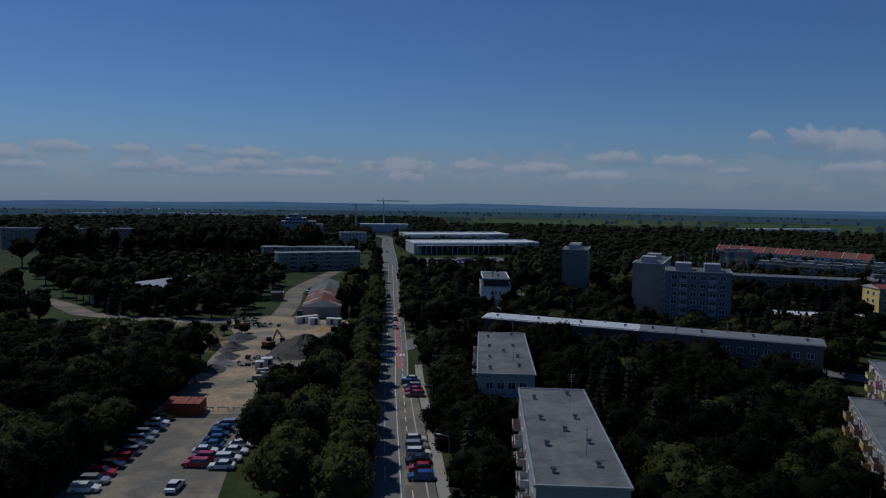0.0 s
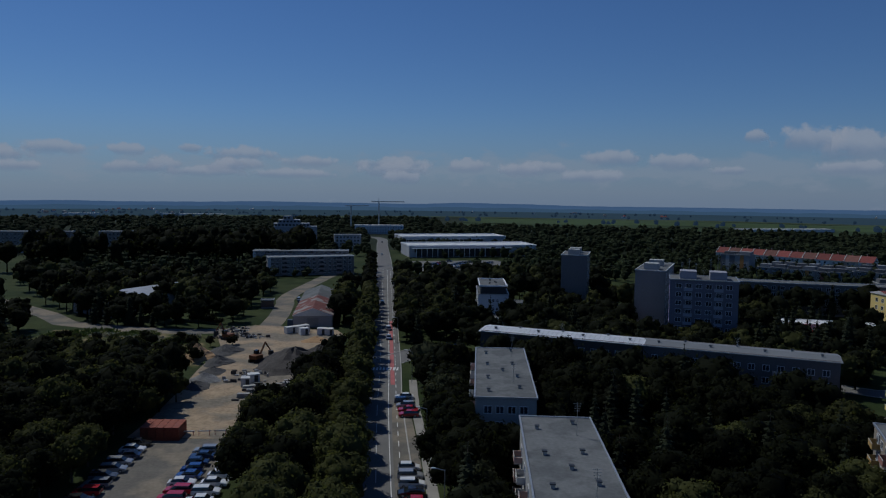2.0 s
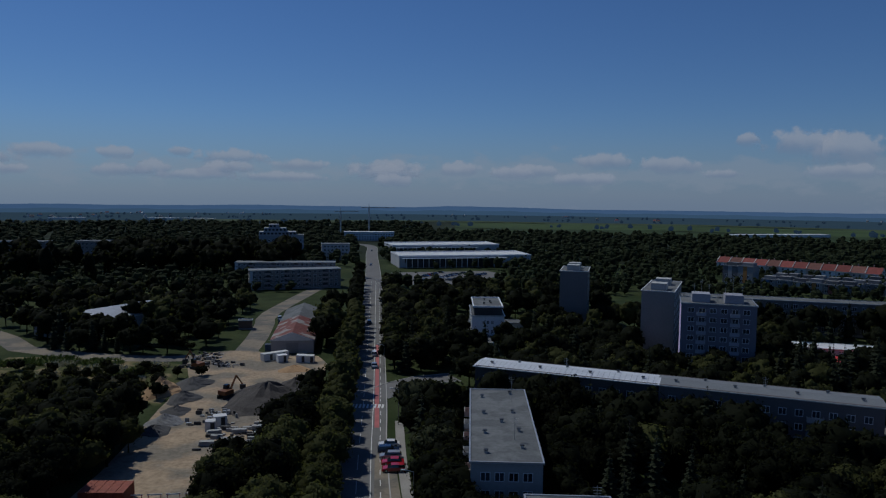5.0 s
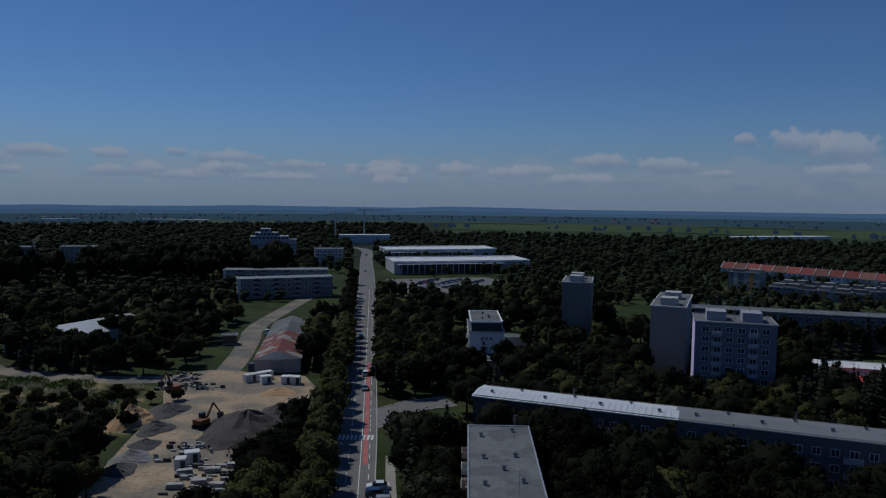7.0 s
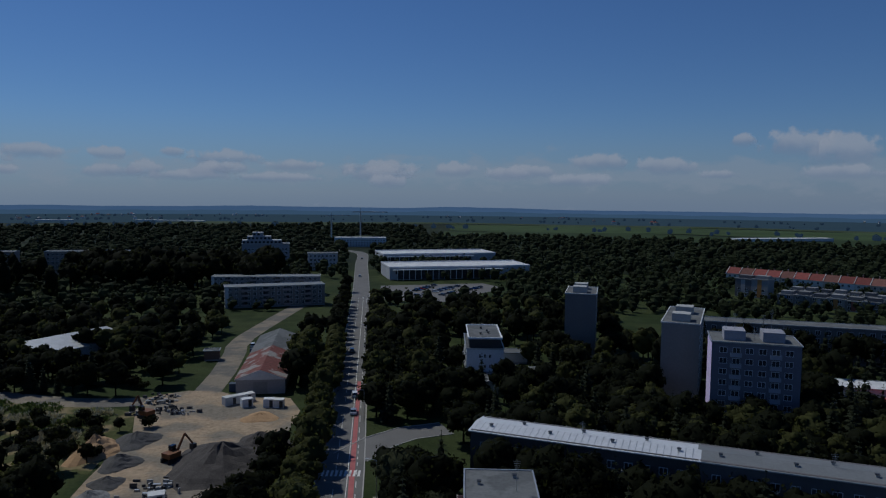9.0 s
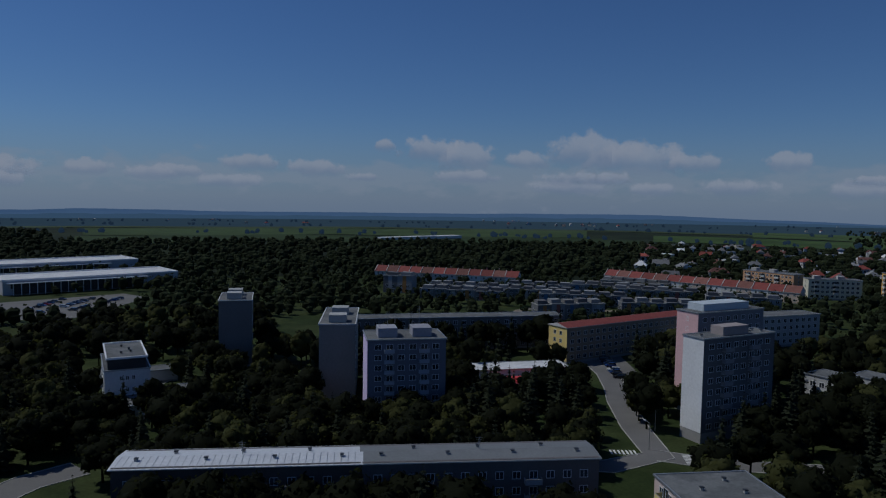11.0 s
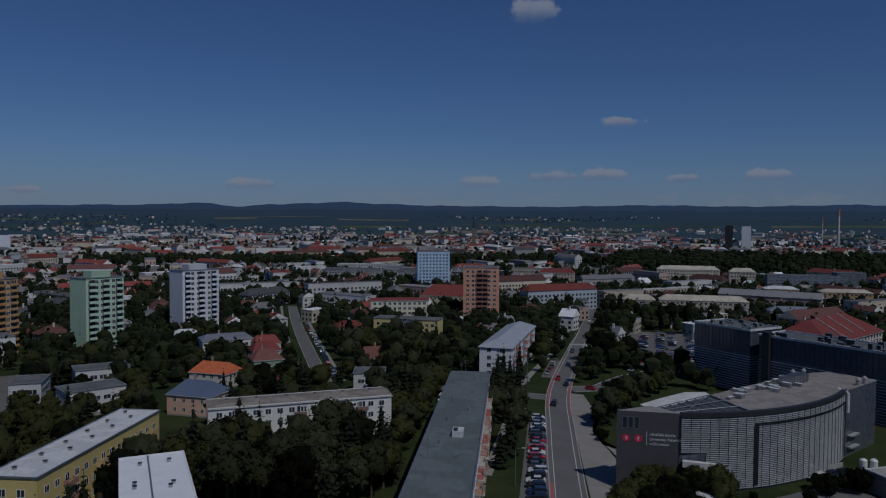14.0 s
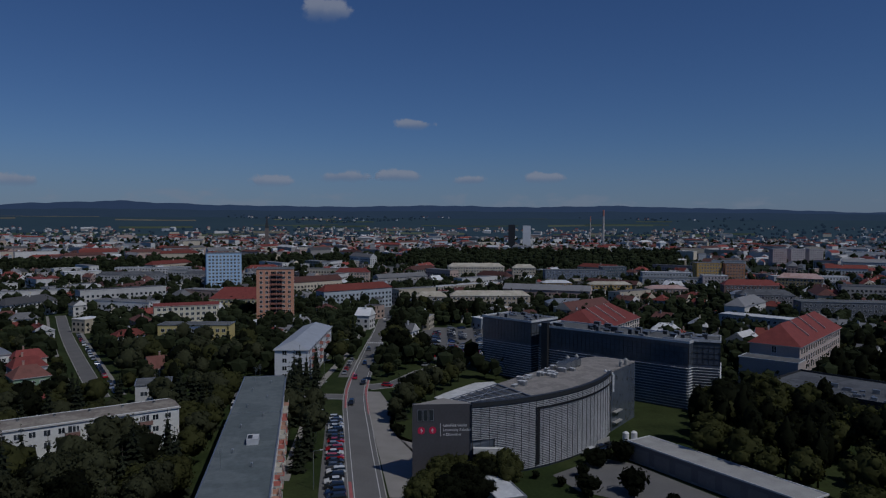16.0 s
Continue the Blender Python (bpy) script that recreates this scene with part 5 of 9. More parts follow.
def faculty():
    """Wedge-shaped building with a curved louvred front; local x runs along the sign wall, to the right."""
    root = thing("faculty_building", pose(0, 0, 0), "grey faculty building with a curved louvred front and a sign wall", "university building")
    H = 17.3
    near = lambda x, y: Vector((4.9 + 0.92 * (x - 4.9), 66.5 + 0.92 * (y - 66.5)))
    # the front is an arc through these three places
    a, b, c = near(-7.8, -110.2), near(-31.5, -121.5), near(-53.0, -149.0)
    d = 2 * (a.x * (b.y - c.y) + b.x * (c.y - a.y) + c.x * (a.y - b.y))
    ux = ((a.length_squared) * (b.y - c.y) + b.length_squared * (c.y - a.y) + c.length_squared * (a.y - b.y)) / d
    uy = ((a.length_squared) * (c.x - b.x) + b.length_squared * (a.x - c.x) + c.length_squared * (b.x - a.x)) / d
    o, r = Vector((ux, uy)), (a - Vector((ux, uy))).length
    t0, t1 = math.atan2(a.y - uy, a.x - ux), math.atan2(c.y - uy, c.x - ux)
    if t1 - t0 > math.pi:
        t1 -= 2 * math.pi
    if t0 - t1 > math.pi:
        t1 += 2 * math.pi
    arc = lambda k, off=0.0: (ux + (r + off) * math.cos(t0 + (t1 - t0) * k), uy + (r + off) * math.sin(t0 + (t1 - t0) * k))
    n = 40
    sgn = 1.0 if (Vector((4, 66)) - Vector(arc(0.5))).dot(Vector(arc(0.5)) - o) > 0 else -1.0
    front = [arc(k / n) for k in range(n + 1)]
    back = [tuple(near(*q)) for q in ((-66.0, -166.5), (-54.5, -174.5), (-46.5, -170.0), (-1.0, -114.2))]
    poly = front + back
    area = sum(poly[i][0] * poly[(i + 1) % len(poly)][1] - poly[(i + 1) % len(poly)][0] * poly[i][1] for i in range(len(poly)))
    if area < 0:
        poly.reverse()
    f = Form()
    f.prism(poly, -0.5, H - 0.4)
    part("wall", f, [DARK_GLASS], root)
    inner = [arc(0.30 + 0.70 * k / 20) for k in range(21)] + [tuple(near(*q)) for q in ((-66.0, -166.5), (-54.5, -174.5), (-46.5, -170.0), (-16.5, -133.0))]
    ar = sum(inner[i][0] * inner[(i + 1) % len(inner)][1] - inner[(i + 1) % len(inner)][0] * inner[i][1] for i in range(len(inner)))
    f = Form()
    f.prism(inner if ar > 0 else inner[::-1], H - 0.35, H)
    part("roof", f, [two_tone("gravel_roof", (0.22, 0.205, 0.19), (0.27, 0.25, 0.23), 0.3, var=0.2, fine=3.0)], root)
    # rim, louvres and the dark frame on the front
    f = Form()
    for k in range(n):
        (x0, y0), (x1, y1) = arc(k / n, 0.55 * sgn), arc((k + 1) / n, 0.55 * sgn)
        (x2, y2), (x3, y3) = arc(k / n, -0.5 * sgn), arc((k + 1) / n, -0.5 * sgn)
        f.quad((x0, y0, H - 0.5), (x1, y1, H - 0.5), (x1, y1, H + 0.45), (x0, y0, H + 0.45))
        f.quad((x0, y0, H + 0.45), (x1, y1, H + 0.45), (x3, y3, H + 0.45), (x2, y2, H + 0.45))
        f.quad((x2, y2, H), (x3, y3, H), (x3, y3, H + 0.45), (x2, y2, H + 0.45))
    part("roof_rim", f, [DARK_METAL], root)
    for s in range(38):
        z = 0.7 + s * 0.42
        f = Form()
        k0 = int(n * 0.10) if z < 9.0 else 0
        for k in range(k0, n):
            p, q = arc(k / n, 0.42 * sgn), arc((k + 1) / n, 0.42 * sgn)
            u, v = arc(k / n, 0.12 * sgn), arc((k + 1) / n, 0.12 * sgn)
            f.quad((*p, z), (*q, z), (*v, z + 0.13), (*u, z + 0.13))
            f.quad((*p, z - 0.05), (*q, z - 0.05), (*q, z), (*p, z))
        part("louvre", f, [LOUVRE], root)
    f = Form()
    for k in range(0, 2 * n + 1, 3):
        q = arc(min(k / n / 2, 0.998), 0.46 * sgn)
        f.tube((*q, 0.3), (*q, H - 0.5), 0.06, 0.06, 4)
    tagged(part("louvre_frame", f, [DARK_METAL], root), kind="stuff")
    f = Form()
    for k in range(int(n * 0.30), n - 1):
        p, q = arc(k / n, 0.62 * sgn), arc((k + 1) / n, 0.62 * sgn)
        for z0, z1 in ((14.6, 15.1),):
            f.quad((*p, z0), (*q, z0), (*q, z1), (*p, z1))
    for k in (0.30, 0.96):
        p, q = arc(k, 0.63 * sgn), arc(k + 0.018, 0.63 * sgn)
        f.quad((*p, 1.2), (*q, 1.2), (*q, 15.1), (*p, 15.1))
    part("dark_frame", f, [material("black_coated_steel", (0.014, 0.014, 0.016), 0.6, var=0.1)], root)
    for k in range(2):
        p = arc(0.985, 0.9 * sgn)
        f = Form()
        f.tube((p[0] + 0.9 * k, p[1] - 0.9 * k, 12.0), (p[0] + 0.9 * k, p[1] - 0.9 * k, 16.8), 0.45, 0.45, 10)
        f.tube((p[0] + 0.9 * k, p[1] - 0.9 * k, 16.8), (p[0] + 0.9 * k + 0.9, p[1] - 0.9 * k - 1.0, 17.5), 0.45, 0.45, 10)
        part("air_duct", f, [PALE_FELT], root)
    # dark stair part and white balconies at the right end of the front
    f = Form()
    for z in (2.2, 5.2):
        f.box(1.0, -0.1, z, 6.0, 1.0, z + 0.35)
    part("end_ledges", f, [CONCRETE], root, m=pose(*near(-54.5, -149.2), 0, 0, 0, -128))
    # steel frame over the open roof corner
    # added dark sheet, standing in for the shaded opening under the frame
    opening = [arc(0.30 * k / 12) for k in range(13)] + [tuple(near(-16.5, -133.0)), tuple(near(-1.0, -113.9))]
    f = Form()
    f.prism(opening[::-1] if sum(opening[i][0] * opening[(i + 1) % len(opening)][1] - opening[(i + 1) % len(opening)][0] * opening[i][1] for i in range(len(opening))) < 0 else opening, H - 0.39, H - 0.34)
    part("terrace_floor", f, [DARK_FELT], root)
    f = Form()
    e0, e1, e2 = near(-1.0, -113.6), Vector(arc(0.30)), near(-16.5, -133.0)
    s0 = Vector(arc(0.0))
    for k in range(8):
        t = k / 7
        p, q = s0.lerp(e1, t), e0.lerp(e2, t)
        f.tube((*p, H), (*q, H), 0.14, 0.14, 5)
    for k in range(4):
        t = k / 3
        p, q = s0.lerp(e0, t), e1.lerp(e2, t)
        f.tube((*p, H + 0.02), (*q, H + 0.02), 0.12, 0.12, 5)
    f.tube((*s0, H - 0.02), (*e2, H - 0.02), 0.1, 0.1, 5)
    part("steel_roof_frame", f, [STEEL], root)
    # roof plant
    axis = Vector((-0.62, -0.785))
    start = near(-21.0, -129.5)
    for k in range(26):
        t, s = random.uniform(0, 34), random.uniform(-3.6, 3.4)
        p = start + axis * t + Vector((-axis.y, axis.x)) * s
        w, h = random.uniform(0.35, 1.0), random.uniform(0.4, 1.2)
        f = Form()
        f.box(-w, -0.5, 0, w, 0.5, h)
        f.box(-w - 0.05, -0.55, h, w + 0.05, 0.55, h + 0.08, 1)
        part("air_handler", f, [STEEL, PALE_FELT], root, m=pose(p.x, p.y, H, 0, 0, math.degrees(math.atan2(axis.y, axis.x)) + (90 if k % 3 == 0 else 0)))
    f = Form()
    f.box(0, -1.2, 0.4, 10, 1.2, 2.2)
    unit = part("cooling_unit", f, [STEEL], root, m=pose(*near(-38.5, -150.5), H, 0, 0, -128))
    for k in range(12):
        g = Form()
        g.box(0.2 + 0.8 * k, -1.35, 0, 0.35 + 0.8 * k, 1.35, 2.4)
        part("fin", g, [STEEL], unit)
    for x, y in ((-43, -164), (-58.5, -157), (-61, -160), (-46.5, -166.5)):
        f = Form()
        f.tube((0, 0, 0), (0, 0, 1.4), 0.5, 0.5, 10)
        f.tube((0, 0, 1.4), (0, 0, 2.0), 0.7, 0.3, 10)
        part("roof_fan", f, [CONCRETE], root, m=pose(*near(x, y), H))
    # sign wall
    f = Form()
    sw = 14.0
    f.box(0, 0, -0.5, sw, 1.2, H + 0.2)
    m = pose(*near(6.9, -109.2), 0, 0, 0, -176)
    wall = part("sign_wall", f, [ANTHRACITE], root, "anthracite sign wall with white lettering", m=m)
    f = Form()
    f.v += [(0.0, 0.0, H + 0.22), (sw, 0.0, H + 0.22), (sw - 6.5, 5.5, H + 0.26)]
    f.f.append((0, 1, 2))
    f.m.append(0)
    part("sign_wall_roof", f, [PAVING], root, m=m)
    for k in range(3):
        part("pane", window_mesh(1.1, 2.6, 0, STEEL), None, wall, m=pose(1.1 + 1.3 * k, -0.01, 13.7))
    for k, x in enumerate((1.4, 4.0)):
        f = Form()
        f.tube((0, 0.02, 0), (0, -0.06, 0), 0.85, 0.85, 20)
        part("emblem", f, [material("emblem_red", (0.50, 0.02, 0.07), 0.6, var=0.05)], wall, m=pose(x + 0.6, 0, 11.5))
        f = Form()
        f.box(-0.06, -0.09, -0.5, 0.06, -0.06, 0.5)
        f.box(-0.3, -0.09, 0.1, 0.3, -0.06, 0.2)
        f.box(-0.3 if k else 0.18, -0.09, -0.2, -0.18 if k else 0.3, -0.06, 0.2)
        part("emblem_sign", f, [WHITE_FRAME], wall, m=pose(x + 0.6, 0, 11.5))
    f = Form()
    f.box(6.35, -0.05, 10.1, 6.43, 0.0, 13.1)
    part("sign_rule", f, [WHITE_FRAME], wall)
    for k, text in enumerate(("Lékařská fakulta", "Univerzity Palackého", "v Olomouci")):
        cu = bpy.data.curves.new("lettering", "FONT")
        cu.body, cu.size, cu.extrude = text, 0.86, 0.02
        cu.materials.append(WHITE_FRAME)
        ob = new("lettering", cu)
        ob.parent = wall
        ob.matrix_basis = pose(7.0, -0.03, 12.3 - 1.05 * k, 90, 0, 0)
    # open corner with white ledges right of the sign wall
    for z in (2.5, 6.2):
        f = Form()
        f.box(0, -0.9, z, 6.9, 0.4, z + 1.3)
        part("white_ledge", f, [paint((0.55, 0.54, 0.52))], root, m=pose(*near(-8.3, -109.6), 0, 0, 0, 176))
    claim(pose(7, -105, 0, 0, 0, -138), 75, 30, 2)


faculty()


def glass_wing(label, x, y, ang, L, D, H, louvre_to=0.0):
    """A dark glazed block with slats below and clear panes above."""
    m = pose(x, y, 0, 0, 0, ang)
    claim(m, L, D, 3)
    root = thing("glass_wing", m, label, "university building", "glass wings")
    f = Form()
    f.box(0, 0, -1, L, D, H)
    part("wall", f, [DARK_GLASS], root)
    f = Form()
    f.box(-0.2, -0.2, H, L + 0.2, D + 0.2, H + 0.3)
    part("roof", f, [BITUMEN], root)
    f = Form()
    f.ring(-0.3, -0.3, L + 0.3, D + 0.3, 0.3, H + 0.05, H + 0.8)
    part("parapet", f, [PALE_FELT], root)
    for side, run in (("f", L), ("r", D)):
        sp = side_pose(side, L, D)
        for k in range(int(14 / 0.9)):
            f = Form()
            z = 0.6 + 0.9 * k
            f.box(-0.1, -0.45, z, run + 0.1, -0.05, z + 0.12)
            part("slat", f, [PALE_FELT], root, m=sp)
        f = Form()
        for k in range(int(run / 1.6) + 1):
            x0 = min(run - 0.08, k * run / max(1, int(run / 1.6)))
            f.box(x0, -0.12, 14.4, x0 + 0.07, 0.0, H)
        for z in (14.4, 16.2, 18.0, 19.8, 21.4):
            f.box(0, -0.1, z, run, 0.0, z + 0.08)
        tagged(part("glazing_frame", f, [DARK_METAL], root, m=sp), kind="stuff")
    for k in range(int(L * D / 34)):
        w, h = random.uniform(0.5, 1.6), random.uniform(0.6, 2.0)
        f = Form()
        f.box(-w, -0.6, 0, w, 0.6, h)
        f.box(-w + 0.1, -0.65, 0.1, w - 0.1, 0.65, h - 0.1, 1)
        part("air_handler", f, [STEEL, DARK_METAL], root, m=pose(random.uniform(2, L - 2), random.uniform(1.5, D - 1.5), H + 0.3))
    for k in range(5):
        f = Form()
        f.tube((0, 0, 0.4), (3.5, 0, 0.4), 0.28, 0.28, 8)
        part("roof_duct", f, [STEEL], root, m=pose(random.uniform(2, L - 5), random.uniform(1.5, D - 1.5), H + 0.3, 0, 0, 90 * (k % 2)))
    return root


glass_wing("dark glazed university wing with slatted lower storeys", -19.6, -214.4, 133.5, 24, 16, 22)
glass_wing("dark glazed university wing behind the curved front", -38.5, -193.5, 137.5, 56, 15, 21.2)
glass_wing("dark glazed university wing with bright end slats", -77, -160, 157, 13.5, 11.4, 21.6)
f = Form()
f.box(-1.3, -1.0, 0, 1.3, 1.0, 23.0)
tagged(part("stair_tower", f, [DARK_METAL], m=pose(-40.5, -191, 0, 0, 0, 135)), "slim dark stair tower between glazed wings", "tower")


CREAM_SHEET = two_tone("cream_roof_sheet", (0.42, 0.38, 0.30), (0.50, 0.46, 0.38), 0.15, var=0.15, fine=1.5)
ROSE_SHEET = two_tone("faded_rose_roof", (0.40, 0.27, 0.24), (0.46, 0.33, 0.30), 0.15, var=0.15, fine=1.5)


def town_block(label, x, y, ang, L, D, storeys, wall, rise=0.0, roof=None, sh=2.9, w=1.5, n=0):
    """A block of the inner town, windows on its front and both ends."""
    slab("town_block", label, x, y, ang, L, D, storeys, wall, sh=sh, sides="f", ends="lr", far=True, pitched=rise, roof=roof, roof_mat=roof, hip=D * 0.4 if rise else 0.0, w=w, n=n, group="blocks of the inner town")


for _b in (("long cream block under a pale hipped roof", -15, -414, 180, 54, 12, 3, (0.50, 0.42, 0.32), 3.0, CREAM_SHEET),
           ("cream block under a pale hipped roof", 8, -408, 180, 20, 11, 3, (0.50, 0.42, 0.32), 3.0, CREAM_SHEET),
           ("grey sheet-roofed block beside a cream one", -78, -396, 180, 30, 12, 2, (0.40, 0.38, 0.35), 2.5, ZINC),
           ("long cream town block with a ribbed pale roof", -24, -690, 183, 60, 13, 4, (0.52, 0.47, 0.37), 3.5, CREAM_SHEET),
           ("cream town block with a ribbed pale roof", -90, -672, 176, 24, 13, 4, (0.52, 0.46, 0.36), 3.5, CREAM_SHEET),
           ("blue-grey office block with rows of white windows", -118, -636, 180, 60, 14, 4, (0.17, 0.20, 0.26), 0.0, BITUMEN),
           ("tall dark glass office block", -176, -640, 180, 24, 16, 5, (0.10, 0.13, 0.16), 0.0, DARK_FELT),
           ("white-banded office block with a stepped roof", -206, -606, 172, 46, 14, 4, (0.42, 0.44, 0.46), 0.0, PALE_FELT),
           ("pale office block with a flat grey roof", -196, -575, 176, 62, 14, 3, (0.34, 0.36, 0.38), 0.0, BITUMEN),
           ("red and white office block", -248, -566, 172, 22, 12, 4, (0.46, 0.40, 0.40), 0.0, PALE_FELT),
           ("ochre seven-storey block of flats", -262, -616, 180, 24, 12, 7, (0.46, 0.30, 0.10), 0.0, BITUMEN),
           ("yellow and brown seven-storey block of flats", -288, -612, 168, 18, 12, 7, (0.44, 0.22, 0.12), 0.0, BITUMEN),
           ("ochre block under a low pale roof", -96, -520, 180, 24, 12, 3, (0.42, 0.27, 0.08), 2.0, PALE_FELT),
           ("ochre block with pale sheds on its roof", -132, -506, 180, 34, 12, 3, (0.42, 0.28, 0.09), 2.0, CREAM_SHEET),
           ("brick-brown hall under a faded rose roof", -168, -470, 176, 30, 15, 3, (0.34, 0.24, 0.19), 2.2, ROSE_SHEET),
           ("white block with a green gable beside it", -214, -430, 160, 22, 12, 3, (0.50, 0.51, 0.50), 2.5, ZINC),
           ("long brown brick block with a red roof", -226, -470, 170, 40, 12, 4, (0.20, 0.13, 0.11), 4.0, TILE_RED),
           ("dark grey stone block under a grey roof", -206, -398, 170, 34, 13, 4, (0.22, 0.21, 0.21), 3.0, DARK_FELT),
           ("yellow block under a rose-coloured hipped roof", -306, -548, 150, 36, 14, 4, (0.42, 0.32, 0.16), 4.0, ROSE_SHEET),
           ("white-walled school with long window rows", -330, -600, 176, 70, 14, 3, (0.55, 0.56, 0.57), 0.0, PALE_FELT),
           ("pale grey four-storey slab with a flat roof", -158, -318, 134, 38, 12, 3, (0.36, 0.36, 0.35), 0.0, PALE_FELT),
           ("dark grey office slab with long window bands", -222, -352, 170, 62, 14, 4, (0.14, 0.15, 0.17), 0.0, BITUMEN),
           ("pink and white panel block", -502, -948, 178, 20, 12, 8, (0.46, 0.36, 0.36), 0.0, BITUMEN),
           ("white panel block with pink balconies", -530, -950, 178, 20, 12, 8, (0.50, 0.44, 0.44), 0.0, BITUMEN),
           ("grey and pink panel block", -558, -952, 178, 20, 12, 8, (0.42, 0.38, 0.38), 0.0, BITUMEN),
           ("grey four-storey housing block in a row", 228, -610, 190, 52, 11, 3, (0.32, 0.32, 0.33), 3.0, DARK_FELT),
           ("grey four-storey housing block in a row", 300, -590, 190, 58, 11, 3, (0.34, 0.34, 0.35), 3.0, DARK_FELT),
           ("white long block with a flat roof", 330, -700, 188, 76, 12, 3, (0.55, 0.54, 0.54), 0.0, PALE_FELT),
           ("cream block under a pale roof beside the tower", 112, -548, 182, 44, 12, 2, (0.50, 0.44, 0.34), 3.0, PALE_FELT),
           ("rose-roofed block behind the tower", 90, -640, 180, 34, 12, 3, (0.48, 0.38, 0.32), 4.0, TILE_RED)):
    town_block(*_b)


def dormer_roof(name, label, x, y, ang, L, D, eave, rise, wall, n):
    m = house_pose(x, y, ang)
    claim(m, L, D)
    root = thing(name, m, label, "university building", "red-roofed institutes")
    wall_shell(root, L, D, eave, [paint(wall), paint((0.32, 0.30, 0.28))])
    gable_roof(root, L, D, eave, rise, TILE_RED, over=0.7, hip=L * 0.42, along="y")
    sh = (eave - 1.4) / 4
    for s, k in (("f", 1), ("r", n)):
        windows(root, s, L, D, 4, sh, k, 1.6, 2.0 if s == "r" else 2.4, first=1.6)
    for j in range(3):
        f = Form()
        f.box(-0.15, 0.0, 0.0, 0.15, D * 0.0 + 0.5, 0.4)
        part("roof_ridge", f, [BITUMEN], root, m=pose(L * 0.62, D * (0.3 + 0.2 * j), eave + rise * 0.55))
    for j in range(3):
        f = Form()
        f.box(0, -0.2, 0, L * 0.52, 0.2, 0.5)
        part("fire_wall", f, [paint((0.50, 0.42, 0.38))], root, m=pose(L * 0.5, D * (0.28 + 0.2 * j), eave + rise, 0, math.degrees(math.atan2(rise, L / 2 + 0.7)), 0))
    return root


dormer_roof("institute", "beige institute with a big red tiled roof", -119.7, -199.3, 138, 17.5, 66, 14.6, 7.0, (0.46, 0.38, 0.34), 18)
root, L, D, H = hall("institute_annex", "flat-roofed beige annex of the institute", -111.3, -189.7, 138, 20, 9, 10.6, (0.42, 0.36, 0.33), category="university building", gap=1, edge=PALE_FELT)
dormer_roof("institute", "pale institute with a long red tiled roof", -53.0, -260.1, 145, 25, 57, 11.6, 7.5, (0.52, 0.45, 0.38), 16)
# dark flat building and low hall
root, L, D, H = hall("flat_hall", "dark flat-roofed building with rows of roof plant", -101.6, -152, 130, 48, 30, 9.0, (0.05, 0.05, 0.055), roof=DARK_FELT, edge=DARK_METAL, gap=1, lip=0.8)
for k in range(30):
    f = Form()
    w = random.uniform(0.4, 1.3)
    f.box(-w, -0.4, 0, w, 0.4, random.uniform(0.4, 1.2))
    part("roof_unit", f, [STEEL], root, m=pose(12 + 1.15 * k, 8 + 5 * math.sin(k * 1.9), 9.18, 0, 0, random.choice((0, 90))))
root, L, D, H = hall("low_hall", "long low hall with a pale metal roof", -47.0, -108.6, 120.5, 46, 7.6, 4.6, (0.16, 0.15, 0.15), roof=CONCRETE, edge=PALE_FELT, gap=1, category="hall")
for k in range(7):
    f = Form()
    f.box(2 + 6.3 * k, -0.07, 0.3, 6.5 + 6.3 * k, 0.0, 3.6)
    part("garage_door", f, [paint((0.20, 0.19, 0.18))], root)
for x, y in ((-49.5, -119.5), (-51.8, -119.8)):
    f = Form()
    f.tube((0, 0, 0), (0, 0, 3.6), 0.85, 0.85, 16)
    f.tube((0, 0, 3.6), (0, 0, 4.0), 0.85, 0.35, 16)
    tagged(part("storage_tank", f, [WHITE_FRAME], m=pose(x, y, 0), smooth=False), "white upright storage tank beside the hall", "tank", "storage tanks")
root, L, D, H = hall("kiosk", "low white building with a pale roof among trees", -7.2, -86.5, 105, 13, 6, 3.6, (0.55, 0.55, 0.53), roof=PALE_FELT, gap=0.5)
f = Form()
f.box(0, -0.2, -0.3, 34, 0.2, 1.6)
tagged(part("retaining_wall", f, [CONCRETE], m=pose(-19.5, -101.5, 0, 0, 0, -141)), "grey concrete wall below the faculty front", "wall")


# ---- trees ----
def leaf_cloud(f, rng, centre, rad, count, size, squash=0.85, mi=0):
    """Loose leaves round a clump."""
    d = rng.normal(size=(count, 3))
    d /= np.linalg.norm(d, axis=1)[:, None]
    p = centre + d * rad * rng.uniform(0.86, 1.12, (count, 1)) * np.array([1, 1, squash])
    nrm = d + rng.normal(size=(count, 3)) * 0.42
    nrm /= np.linalg.norm(nrm, axis=1)[:, None]
    u = np.cross(nrm, rng.normal(size=(count, 3)))
    u /= np.linalg.norm(u, axis=1)[:, None]
    v = np.cross(nrm, u)
    s = size * rng.uniform(0.6, 1.3, (count, 1))
    for q in zip(p - u * s - v * s * 0.6, p + u * s - v * s * 0.5, p + u * s * 0.8 + v * s * 0.6, p - u * s * 0.7 + v * s * 0.7):
        f.quad(*[tuple(x) for x in q], mi)


